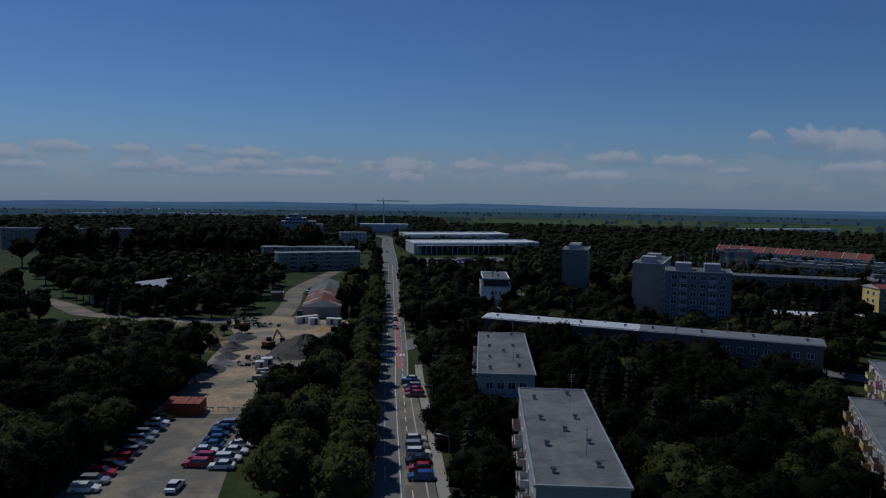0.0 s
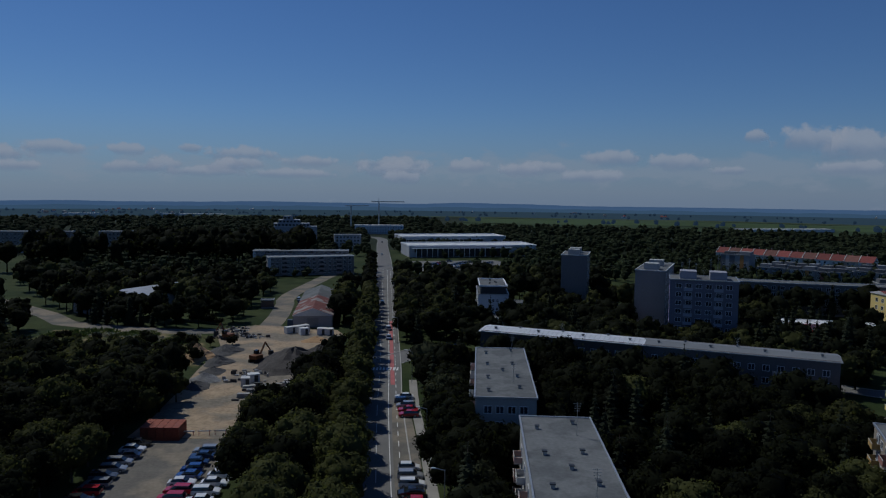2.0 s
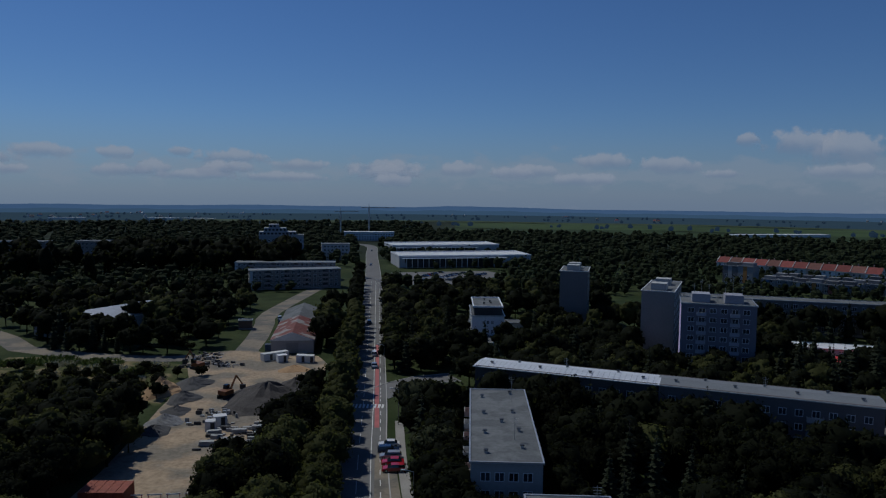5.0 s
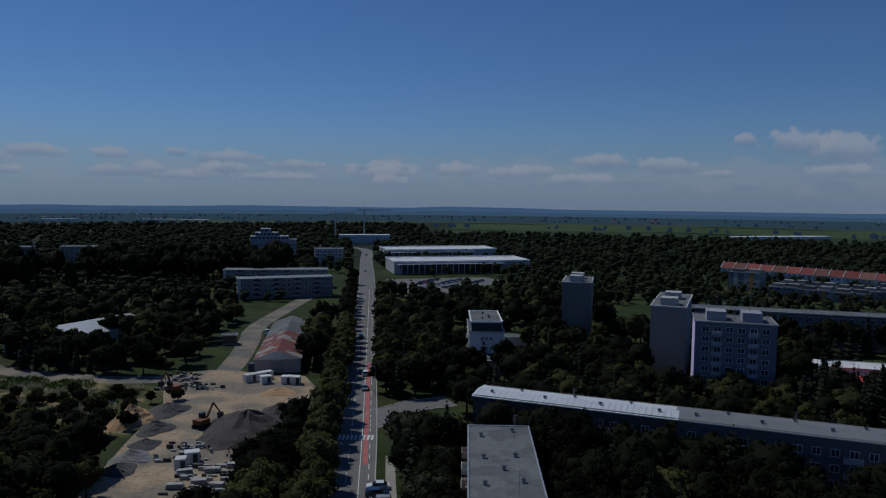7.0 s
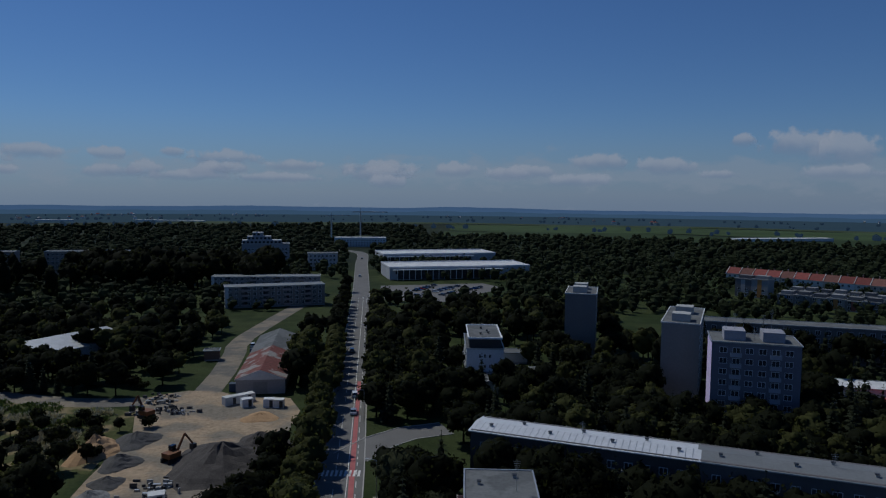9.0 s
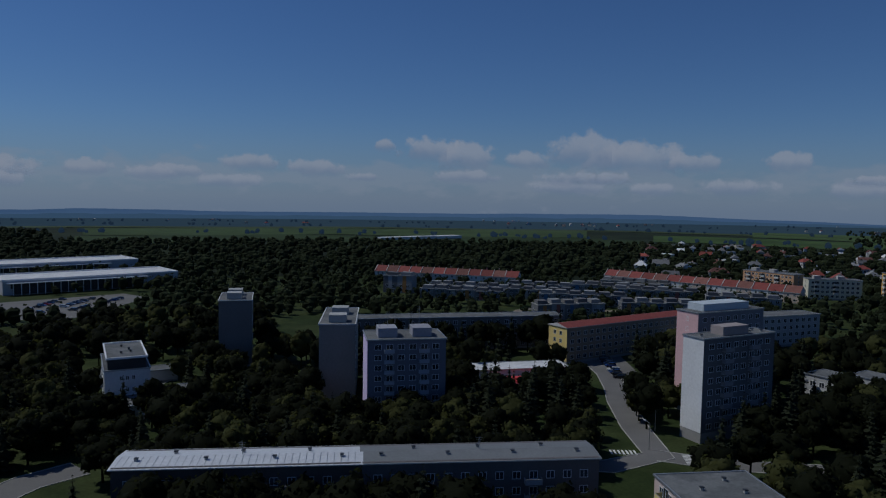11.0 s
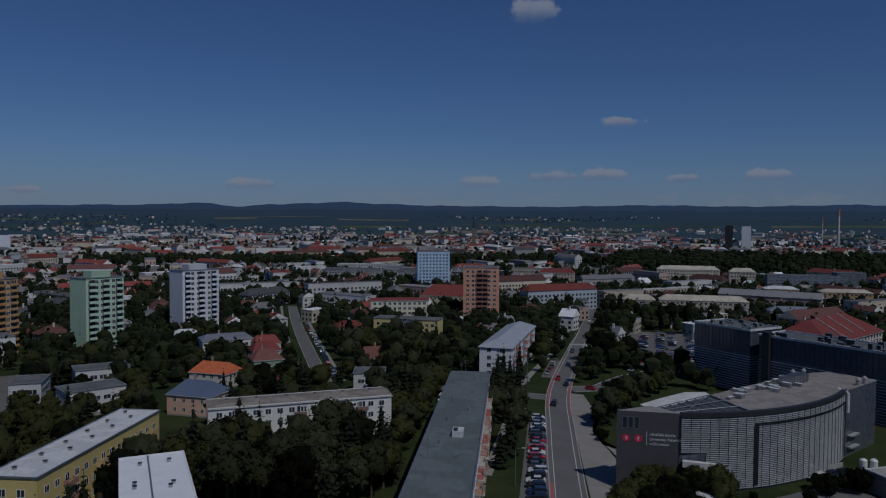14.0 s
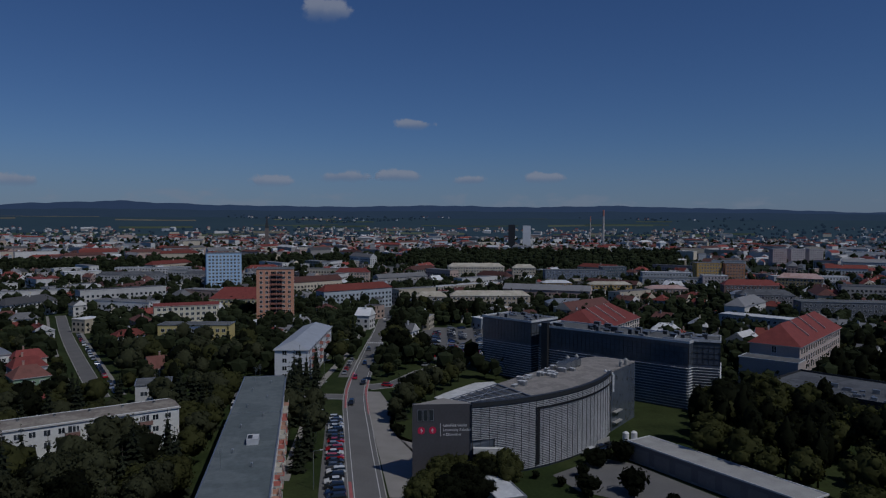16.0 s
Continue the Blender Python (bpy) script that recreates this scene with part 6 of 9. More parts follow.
def lump(f, rng, centre, rad, squash=0.85, n=6, m=4, mi=0):
    """The dense inside of a clump, an uneven low form."""
    i = len(f.v)
    for a in range(m + 1):
        t = math.pi * a / m
        for b in range(n):
            w = 2 * math.pi * (b + 0.5 * (a % 2)) / n
            r = rad * rng.uniform(0.75, 1.1)
            f.v.append((centre[0] + r * math.sin(t) * math.cos(w), centre[1] + r * math.sin(t) * math.sin(w), centre[2] + r * math.cos(t) * squash))
    for a in range(m):
        for b in range(n):
            f.f.append((i + a * n + b, i + (a + 1) * n + b, i + (a + 1) * n + (b + 1) % n, i + a * n + (b + 1) % n))
            f.m.append(mi)


def broadleaf(seed, h=12.0, spread=5.0, clumps=14, leaves=80, size=0.25, mat=None, low=0.20, fine=5, limbs=True):
    """A broad tree: tapered trunk with limbs, a full uneven crown of clumps with loose leaves over them."""
    rng = np.random.default_rng(seed)
    crown, trunk = Form(), Form()
    top = h * 0.62
    trunk.tube((0, 0, -0.4), (0.1, 0.05, top * 0.55), 0.30, 0.2, 7 if limbs else 5)
    trunk.tube((0.1, 0.05, top * 0.55), (0, 0.1, top * 1.1), 0.2, 0.09, 7 if limbs else 5)
    mid, up = h * (0.5 + low * 0.5), h * (0.5 - low * 0.5)
    for k in range(clumps):
        t = 1.0 - 1.62 * (k + 0.5) / clumps
        w = k * 2.4 + rng.uniform(-0.5, 0.5)
        out = math.sqrt(max(0.0, 1 - t * t)) * rng.uniform(0.58, 0.80)
        c = np.array([spread * out * math.cos(w), spread * out * math.sin(w), mid + up * 0.68 * t * rng.uniform(0.9, 1.08)])
        r = spread * rng.uniform(0.30, 0.44)
        lump(crown, rng, c, r * 0.92, 0.8, fine, 3)
        leaf_cloud(crown, rng, c, r, leaves, size)
        if limbs and k % 3 == 0:
            trunk.tube((0.05, 0.05, top * rng.uniform(0.45, 0.8)), tuple(c * np.array([0.8, 0.8, 0.95])), 0.11, 0.03, 5)
    lump(crown, rng, np.array([0, 0, mid]), spread * 0.84, up / spread * 0.98, 8, 5)
    leaf_cloud(crown, rng, np.array([0, 0, mid]), spread * 0.86, leaves * 2, size, up / spread * 0.98)
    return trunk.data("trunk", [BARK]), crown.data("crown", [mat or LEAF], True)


def conifer(seed, h=15.0, spread=3.0, whorls=13, low=0.08):
    rng = np.random.default_rng(seed)
    crown, trunk = Form(), Form()
    trunk.tube((0, 0, -0.4), (0, 0, h * 0.97), 0.26, 0.03, 7)
    for k in range(whorls):
        t = k / (whorls - 1)
        z, r = h * (low + (0.97 - low) * t), spread * (1 - t) ** 0.85 + 0.18
        n = 9 if t < 0.6 else 6
        for b in range(n):
            w = 2 * math.pi * (b + 0.5 * (k % 2)) / n + rng.uniform(-0.25, 0.25)
            rr, dz = r * rng.uniform(0.75, 1.15), -r * rng.uniform(0.22, 0.45)
            c, s = math.cos(w), math.sin(w)
            for j in range(3):
                a0, a1 = rr * (j / 3.0), rr * ((j + 1.15) / 3.0)
                wd0, wd1 = (0.30 + 0.16 * j) * rr * 0.55, (0.36 + 0.05 * j) * rr * (0.55 if j < 2 else 0.18)
                z0, z1 = z + dz * (j / 3.0) ** 1.3, z + dz * ((j + 1.15) / 3.0) ** 1.3
                up = rng.uniform(-0.12, 0.2)
                crown.quad((a0 * c - wd0 * s, a0 * s + wd0 * c, z0 - 0.1), (a0 * c + wd0 * s, a0 * s - wd0 * c, z0 - 0.1), (a1 * c + wd1 * s, a1 * s - wd1 * c, z1 + up), (a1 * c - wd1 * s, a1 * s + wd1 * c, z1 - up))
    for k in range(5):
        t = k / 5
        lump(crown, rng, np.array([0, 0, h * (0.18 + 0.75 * t)]), spread * 0.55 * (1 - t) + 0.15, 1.6)
    return trunk.data("trunk", [BARK]), crown.data("crown", [NEEDLE])


def shrub(seed, h=2.4, mat=None):
    rng = np.random.default_rng(seed)
    crown, trunk = Form(), Form()
    trunk.tube((0, 0, -0.2), (0, 0, h * 0.5), 0.07, 0.04, 5)
    for k in range(5):
        c = np.array([rng.uniform(-0.8, 0.8), rng.uniform(-0.8, 0.8), h * rng.uniform(0.4, 0.65)])
        lump(crown, rng, c, 0.85)
        leaf_cloud(crown, rng, c, 0.95, 26, 0.24)
    return trunk.data("trunk", [BARK]), crown.data("crown", [mat or LEAF])


KINDS = {"broad": [broadleaf(1), broadleaf(2, 13.5, 4.9, 15), broadleaf(3, 11, 5.6, 15), broadleaf(4, 12, 4.6, 13)],
         "light": [broadleaf(5, 11, 4.9, 14, mat=LEAF_LIGHT), broadleaf(6, 12, 5.2, 15, mat=LEAF_LIGHT)],
         "slim": [broadleaf(7, 16, 2.9, 14, 44, 0.3, low=0.08), broadleaf(8, 14, 2.6, 13, 44, 0.3, low=0.1)],
         "fir": [conifer(9), conifer(10, 17, 3.3, 15), conifer(11, 13, 2.8, 12)],
         "pine": [broadleaf(12, 13, 4.2, 13, 60, 0.27, PINE, 0.30)],
         "bush": [shrub(13), shrub(14, 2.8)], "bright": [broadleaf(15, 5, 2.4, 9, 34, 0.3, foliage("bright_yellow_foliage", (0.11, 0.125, 0.03), (0.16, 0.18, 0.03), scale=0.3, fine=2.0))]}
LABELS = {"broad": "dense dark green broadleaf tree", "light": "lighter green broadleaf tree in full leaf", "slim": "tall slim broadleaf tree", "fir": "dark green spruce with drooping boughs",
          "pine": "dark pine with a loose crown", "bush": "rounded green garden shrub", "bright": "small yellow-green ornamental tree"}
# plainer forms of the same kinds for the trees past counting
_mass = dict(fine=5, limbs=False)
MASS = {"broad": [broadleaf(31, 12, 5.1, 9, 22, 0.36, **_mass), broadleaf(32, 13.5, 4.9, 9, 22, 0.36, **_mass), broadleaf(33, 11, 5.6, 10, 22, 0.36, **_mass), broadleaf(34, 12.5, 4.6, 9, 22, 0.34, **_mass)],
        "light": [broadleaf(35, 11, 4.8, 9, 22, 0.36, mat=LEAF_LIGHT, **_mass), broadleaf(36, 12, 5.1, 9, 22, 0.36, mat=LEAF_LIGHT, **_mass)],
        "slim": [broadleaf(37, 16, 2.9, 9, 18, 0.34, low=0.08, **_mass), broadleaf(38, 14, 2.6, 9, 18, 0.34, low=0.1, **_mass)], "fir": KINDS["fir"], "pine": [broadleaf(39, 13, 4.2, 9, 20, 0.34, PINE, 0.30, **_mass)]}
# coarser still for those well behind
DISTANT = {"broad": [broadleaf(51, 12, 5.0, 7, 9, 0.5, **_mass), broadleaf(52, 13, 4.9, 7, 9, 0.5, **_mass)], "light": [broadleaf(53, 11.5, 4.7, 7, 9, 0.5, mat=LEAF_LIGHT, **_mass)],
           "slim": [broadleaf(54, 15, 2.8, 7, 7, 0.45, low=0.08, **_mass)], "fir": [conifer(55, 15, 3.0, 8)], "pine": [broadleaf(56, 13, 4.0, 7, 8, 0.45, PINE, 0.30, **_mass)]}
TREE_SPOTS = []
GRID = {}


ROAD_CELLS = set()
for _pts, _half in CORRIDORS:
    for _p in _pts:
        _n = int((_half + 2.0) // 2) + 1
        for _i in range(-_n, _n + 1):
            for _j in range(-_n, _n + 1):
                if (_i * 2) ** 2 + (_j * 2) ** 2 < (_half + 2.0) ** 2:
                    ROAD_CELLS.add((int(_p.x // 2) + _i, int(_p.y // 2) + _j))


def road_near(x, y):
    return (int(x // 2), int(y // 2)) in ROAD_CELLS


def crowded(x, y, gap):
    i, j = int(x // 6), int(y // 6)
    for a in range(i - 2, i + 3):
        for b in range(j - 2, j + 3):
            for px, py in GRID.get((a, b), ()):
                if (px - x) ** 2 + (py - y) ** 2 < gap * gap:
                    return True
    return False


def plant(kind, x, y, scale=1.0, gap=0.0, free=False):
    """Notes a tree where there is room for it."""
    if not free and (taken(x, y, 0.5) or road_near(x, y) or any(inside(x, y, c) for c in CLEAR)):
        return False
    if gap and crowded(x, y, gap):
        return False
    GRID.setdefault((int(x // 6), int(y // 6)), []).append((x, y))
    # Front-lit town side: extra brightness put into leaf colour by swapping in lighter kinds.
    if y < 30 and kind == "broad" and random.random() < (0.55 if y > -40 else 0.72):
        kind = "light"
    if y < -40 and kind == "fir" and random.random() < 0.35:
        kind = "pine"
    TREE_SPOTS.append((kind, x, y, scale * random.uniform(0.9, 1.1), random.uniform(0, 6.28), random.uniform(0.92, 1.08), random.random()))
    return True


def raise_trees(count):
    """The nearest trees as things with their parts, the rest of the wood as one stuff a kind."""
    shrubs = [s for s in TREE_SPOTS if s[0] in ("bush", "bright")]
    trees = sorted((s for s in TREE_SPOTS if s[0] not in ("bush", "bright")), key=lambda s: math.hypot(s[1], s[2] - max(0.0, min(66.0, s[2]))))
    for kind, x, y, sz, turn, st, pick in shrubs + trees[:count]:
        trunk, crown = KINDS[kind][int(pick * len(KINDS[kind]))]
        low = kind == "bush"
        root = thing("shrub" if low else "tree", Matrix.LocRotScale((x, y, land(x, y)), Euler((0, 0, turn)), (sz, sz, sz * st)), LABELS[kind], "shrub" if low else "tree", "shrubs" if low else "trees")
        part("trunk", trunk, None, root)
        part("crown", crown, None, root)
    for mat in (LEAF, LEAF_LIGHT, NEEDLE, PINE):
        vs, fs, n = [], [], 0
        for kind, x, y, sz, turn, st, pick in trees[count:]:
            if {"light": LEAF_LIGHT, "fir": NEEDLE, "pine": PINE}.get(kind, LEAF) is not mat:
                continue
            kit = (MASS if math.hypot(x, y - 60) < 240 else DISTANT)[kind]
            for me in kit[int(pick * len(kit))]:
                v = np.empty(len(me.vertices) * 3)
                me.vertices.foreach_get("co", v)
                v = v.reshape(-1, 3) * (sz, sz, sz * st)
                c, s = math.cos(turn), math.sin(turn)
                vs.append(np.stack([v[:, 0] * c - v[:, 1] * s + x, v[:, 0] * s + v[:, 1] * c + y, v[:, 2] + land(x, y)], 1))
                q = np.empty(len(me.loops), dtype=np.int64)
                me.loops.foreach_get("vertex_index", q)
                k = np.array([p.loop_total for p in me.polygons])
                q4 = q[np.repeat(k == 4, k)].reshape(-1, 4)
                fs.append(q4 + n)
                n += len(v)
        if vs:
            vs, fs = np.concatenate(vs), np.concatenate(fs)
            me = bpy.data.meshes.new("woodland")
            me.vertices.add(len(vs))
            me.vertices.foreach_set("co", vs.ravel())
            me.loops.add(fs.size)
            me.loops.foreach_set("vertex_index", fs.ravel())
            me.polygons.add(len(fs))
            me.polygons.foreach_set("loop_start", np.arange(0, fs.size, 4))
            me.polygons.foreach_set("loop_total", np.full(len(fs), 4))
            me.polygons.foreach_set("use_smooth", np.ones(len(fs), dtype=bool))
            me.update(calc_edges=True)
            me.materials.append(mat)
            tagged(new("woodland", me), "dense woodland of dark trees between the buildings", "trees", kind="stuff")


def grove(poly, count, kinds, scale=(0.8, 1.15), gap=4.5):
    """Scatters trees inside an outline."""
    x0, x1 = min(p[0] for p in poly), max(p[0] for p in poly)
    y0, y1 = min(p[1] for p in poly), max(p[1] for p in poly)
    made, tries = 0, 0
    while made < count and tries < count * 14:
        tries += 1
        x, y = random.uniform(x0, x1), random.uniform(y0, y1)
        if inside(x, y, poly) and plant(random.choice(kinds), x, y, random.uniform(*scale), gap):
            made += 1


random.seed(21)
CLEAR += [[(72, 170), (92, 162), (88, 150), (66, 160)], [(99, -160), (84, -152), (76, -128), (90, -132)], [(122, -34), (146, -26), (174, -34), (172, -64), (148, -64)]]
CLEAR.append([(223.3, 176), (231, 131), (206, 127), (199, 172)])
for x, y in ((214.5, 160), (217, 152), (216, 137), (212, 168), (219, 145)):
    plant("fir", x, y, random.uniform(0.5, 0.7), free=True)
for k in range(14):
    x, y = 96 + 6.6 * k * 0.956, 322 - 6.6 * k * 0.292 - 8
    plant(("broad", "fir", "broad")[k % 3], x, y, random.uniform(1.0, 1.2), free=True)
CLEAR.append([(-66, 192), (-90, 197), (-140, 204), (-140, 264), (-66, 264)])
grove([(-65, 150), (-66, 188), (-84, 192), (-118, 200), (-135, 192), (-100, 165), (-82, 145)], 90, ["broad", "broad", "light", "broad"], (0.8, 1.02), 4.0)
grove([(-200, 262), (-142, 226), (-141, 252), (-160, 272), (-205, 305)], 60, ["broad", "broad", "fir"], (0.9, 1.12), 4.0)
for x in (-126, -121, -116.5, -112, -107.5, -103, -98.5, -94):
    plant(random.choice(("fir", "broad", "fir")), x, 263.4 - 0.17 * (x + 94) + random.uniform(-0.4, 0.4), random.uniform(0.6, 0.8), free=True)
plant("broad", -86, 263.5, 0.95, free=True)
# street trees ahead, crowns over the kerb
for k in range(27):
    y = 99 + 8.6 * k
    c = -6.4 - 0.072 * (y - 100)
    plant("light", c - 7.6 + random.uniform(-0.6, 0.6), y, random.uniform(0.84, 0.98), free=True)
    if y < 176 or y > 268:
        plant(("light", "light", "broad")[k % 3], c - 16.2 + random.uniform(-1.0, 1.0), y + 3, random.uniform(0.95, 1.12), free=True)
    if 176 <= y < 206:
        plant("broad", c - 15.0 + random.uniform(-0.8, 0.8), y + 2, random.uniform(0.8, 0.95), free=True)
    if 112 < y < 158:
        plant(("broad", "light")[k % 2], c - 24.0 + random.uniform(-1.0, 1.0), y + 5, random.uniform(0.8, 0.95), free=True)
for k in range(30):
    y = 236 + 9.0 * k
    c = -18.9 - 0.075 * (y - 259)
    if y > 244:
        plant(("light", "broad")[k % 2], c + 8.0 + random.uniform(-0.7, 0.7), y, random.uniform(0.78, 0.95), free=y < 430)
    if y > 330:
        plant("broad", c - 8.4 + random.uniform(-0.7, 0.7), y + 3, random.uniform(0.78, 0.92), free=y < 430)
for x, y in ((9, 125), (13, 129), (18, 126), (22, 130), (15, 123.5), (21, 123), (6, 131), (25, 126), (4, 137), (3, 145), (4, 152), (2.5, 160), (3, 168), (22, 140), (24, 150), (24, 160)):
    plant("broad", x, y, random.uniform(0.95, 1.08), free=True)
D3 = ["broad", "broad", "broad", "light", "fir"]
grove([(2, 100), (9, 100), (6, 200), (-4, 200), (-6, 180), (0, 140)], 26, ["broad", "broad", "pine", "fir"], (0.7, 1.0), 4)
grove([(-61, 98), (-62, 150), (-80, 170), (-95, 130), (-84, 98)], 46, ["broad", "broad", "light"], (0.7, 0.95), 3.6)
grove([(-62, 100), (-70, 205), (-78, 245), (-150, 250), (-150, 140), (-95, 100)], 120, D3[:4], (0.75, 1.05))
grove([(-75, 258), (-72, 330), (-90, 395), (-230, 395), (-180, 295)], 75, D3[:4], (0.7, 1.0), 6)
grove([(24, 92), (24, 175), (60, 165), (95, 150), (80, 120), (110, 90), (60, 60)], 115, D3, (0.75, 1.05), 4.6)
grove([(18, 178), (14, 192), (50, 176), (86, 162), (98, 152), (60, 160), (26, 176)], 26, ["broad", "fir", "broad"], (1.0, 1.15), 4)
grove([(-8, 228), (5, 260), (12, 204), (60, 188), (95, 172), (110, 200), (72, 232), (66, 260), (50, 300), (46, 330), (0, 340), (-12, 290)], 115, D3[:4] + ["fir"], (0.7, 1.0), 4.6)
grove([(28, 205), (70, 190), (100, 180), (120, 205), (100, 230), (70, 226), (60, 255), (40, 250), (30, 225)], 90, ["broad", "broad", "fir", "light"], (0.75, 1.0), 4.0)
grove([(46, 262), (66, 262), (60, 300), (80, 320), (90, 400), (20, 420), (-8, 380), (0, 335), (48, 335)], 90, ["broad", "broad", "light"], (0.75, 1.0), 4.5)
grove([(88, 250), (108, 222), (135, 225), (160, 265), (120, 250), (96, 268)], 50, ["broad", "fir", "fir"], (0.75, 1.0), 4.0)
grove([(150, 200), (142, 196), (170, 182), (205, 200), (215, 260), (180, 262), (170, 235), (165, 215)], 70, ["broad", "fir", "fir", "light"], (0.8, 1.05), 4.2)
grove([(130, 170), (145, 180), (170, 180), (222, 172), (222, 120), (190, 135)], 60, ["broad", "fir", "broad"], (0.8, 1.05), 4.2)
grove([(205, 90), (225, 70), (255, 40), (268, 20), (262, 40), (240, 75), (222, 88), (212, 92)], 26, ["broad", "fir", "light"], (0.6, 0.85), 4.2)
grove([(150, 62), (205, 88), (222, 60), (200, 52), (170, 64)], 40, ["broad", "broad", "light"], (0.6, 0.9), 4.2)
grove([(212, 30), (196, 22), (170, 10), (160, 4), (166, 18), (200, 34)], 10, ["broad", "fir"], (0.6, 0.8), 5)
grove([(222, 10), (262, -18), (262, -46), (236, -58), (206, -30)], 34, ["broad", "broad", "light"], (0.55, 0.85), 4.5)
grove([(-12, 262), (2, 270), (8, 300), (0, 330), (-22, 400), (-26, 380)], 40, ["broad", "light"], (0.75, 1.0), 4.2)
grove([(20, 178), (16, 190), (52, 174), (86, 161), (90, 150), (60, 158)], 30, ["broad", "broad"], (1.0, 1.15), 3.6)
grove([(95, 215), (130, 215), (160, 262), (120, 300), (60, 330), (92, 255)], 55, D3, (0.7, 1.0), 5)
grove([(96, 150), (130, 172), (150, 160), (205, 118), (200, 92), (150, 90), (140, 70), (105, 95), (90, 120)], 100, ["broad", "broad", "fir", "fir", "light"], (0.8, 1.1), 4.6)
grove([(150, 172), (200, 135), (222, 120), (260, 150), (300, 190), (280, 230), (190, 250), (170, 230), (150, 205)], 95, D3, (0.7, 1.0), 5)
grove([(225, 70), (290, 5), (300, 60), (296, 110), (240, 110)], 34, D3, (0.7, 1.0), 6)
grove([(150, 30), (140, 60), (190, 62), (215, 50), (200, 46)], 12, ["broad", "fir"], (0.6, 0.8), 4)
grove([(200, -60), (248, -50), (205, -82), (150, -62), (120, -10), (116, -30), (134, -70)], 46, ["broad", "light", "fir", "broad"], (0.6, 0.95), 4.5)
grove([(175, -80), (235, -140), (205, -180), (150, -130), (128, -90), (140, -70)], 70, D3, (0.6, 0.95), 4.4)
grove([(104, -10), (100, -60), (108, -84), (70, -106), (60, -60), (80, -60)], 54, ["fir", "pine", "pine", "broad", "fir"], (0.9, 1.15), 3.6)
grove([(58, -60), (66, -110), (88, -150), (70, -190), (62, -140), (54, -70)], 34, ["fir", "fir", "broad"], (0.8, 1.1), 4)
grove([(68, -150), (100, -160), (150, -240), (120, -262), (72, -265)], 44, ["fir", "broad", "pine", "slim"], (0.8, 1.15), 5)
grove([(115, -160), (190, -170), (230, -240), (230, -330), (160, -300)], 90, D3, (0.5, 0.8), 4.4)
grove([(34, -100), (46, -160), (46, -172), (40, -172), (31, -120)], 10, ["fir", "pine"], (0.9, 1.1), 4)
for x, y in ((42, -118), (41, -129), (43, -140), (44, -150), (45, -160), (47, -182), (46, -190), (44, -200)):
    plant("fir", x, y, random.uniform(0.85, 1.1), free=True)
grove([(-60, -116), (-82, -148), (-100, -151), (-130, -118), (-124, -60), (-84, -50), (-74, -70)], 75, ["broad", "broad", "slim"], (0.85, 1.1), 4.5)
grove([(-120, -150), (-180, -240), (-220, -200), (-150, -110)], 34, ["broad", "slim"], (0.9, 1.2), 5)
grove([(8, -74), (4, -98), (-8, -98), (-16, -90), (-10, -72)], 18, ["broad"], (0.60, 0.72), 2.8)
grove([(-14, -104), (-8, -100), (-2, -104), (-10, -96)], 4, ["broad"], (0.4, 0.6), 3)
for x, y in ((12.2, -142), (9.6, -146), (10.5, -150), (8, -153), (6.2, -160), (3.5, -168), (0, -176), (-3, -184), (-6, -190), (5, -172), (7.6, -164), (-9, -196), (2, -186), (9, -158), (11.5, -146.5), (5, -165.5), (1.5, -181)):
    plant(random.choice(("fir", "pine", "broad")), x, y, random.uniform(0.62, 0.85), free=True)
for x, y in ((-37.1, -104.5), (-45.3, -107.2), (-31.9, -86.5), (-42.3, -86.0), (-39.5, -106), (-47.5, -110)):
    plant("bush", x, y, random.uniform(1.7, 2.2), free=True)
for x, y in ((-33, -97), (-38, -103), (-27, -91), (-41, -84), (-48, -79), (-22, -96), (-31, -84), (12, -134), (13.5, -148), (11, -130), (14, -154)):
    plant("bush", x, y, random.uniform(0.8, 1.3), free=True)
for x, y, k, s in ((17.5, -205, "broad", 0.6), (15, -232, "broad", 1.3), (17, -243, "broad", 1.35), (14, -252, "broad", 1.3), (8, -238, "light", 0.85), (4, -246, "broad", 0.9), (-3, -232, "broad", 0.7), (16, -262, "broad", 1.25),
                   (-8, -228, "broad", 0.75), (-84, -152, "light", 0.7)):
    plant(k, x, y, s, free=True)
grove([(38, -200), (56, -200), (48, -300), (38, -340)], 22, ["broad", "fir", "broad"], (0.6, 0.85), 5)
grove([(18, -270), (12, -340), (-40, -345), (-46, -380), (20, -420)], 26, ["slim", "slim", "broad"], (0.8, 1.0), 5)
for x, y in ((236, 44), (244, 38), (250, 30), (238, 34)):
    plant("bright", x, y, 1.2, free=True)
for x, y in ((162, 8), (158, 2), (165, 14)):
    plant("slim", x, y, 0.95, free=True)
for x, y in ((-80, 180), (-70, 215), (-74, 224), (-66, 236), (-84, 240), (-95, 240), (-102, 232), (-90, 226), (-110, 238), (-116, 226), (-98, 214), (-84, 216), (-122, 240), (-78, 234), (-106, 208)):
    plant("bush", x, y, 1.4, free=True)

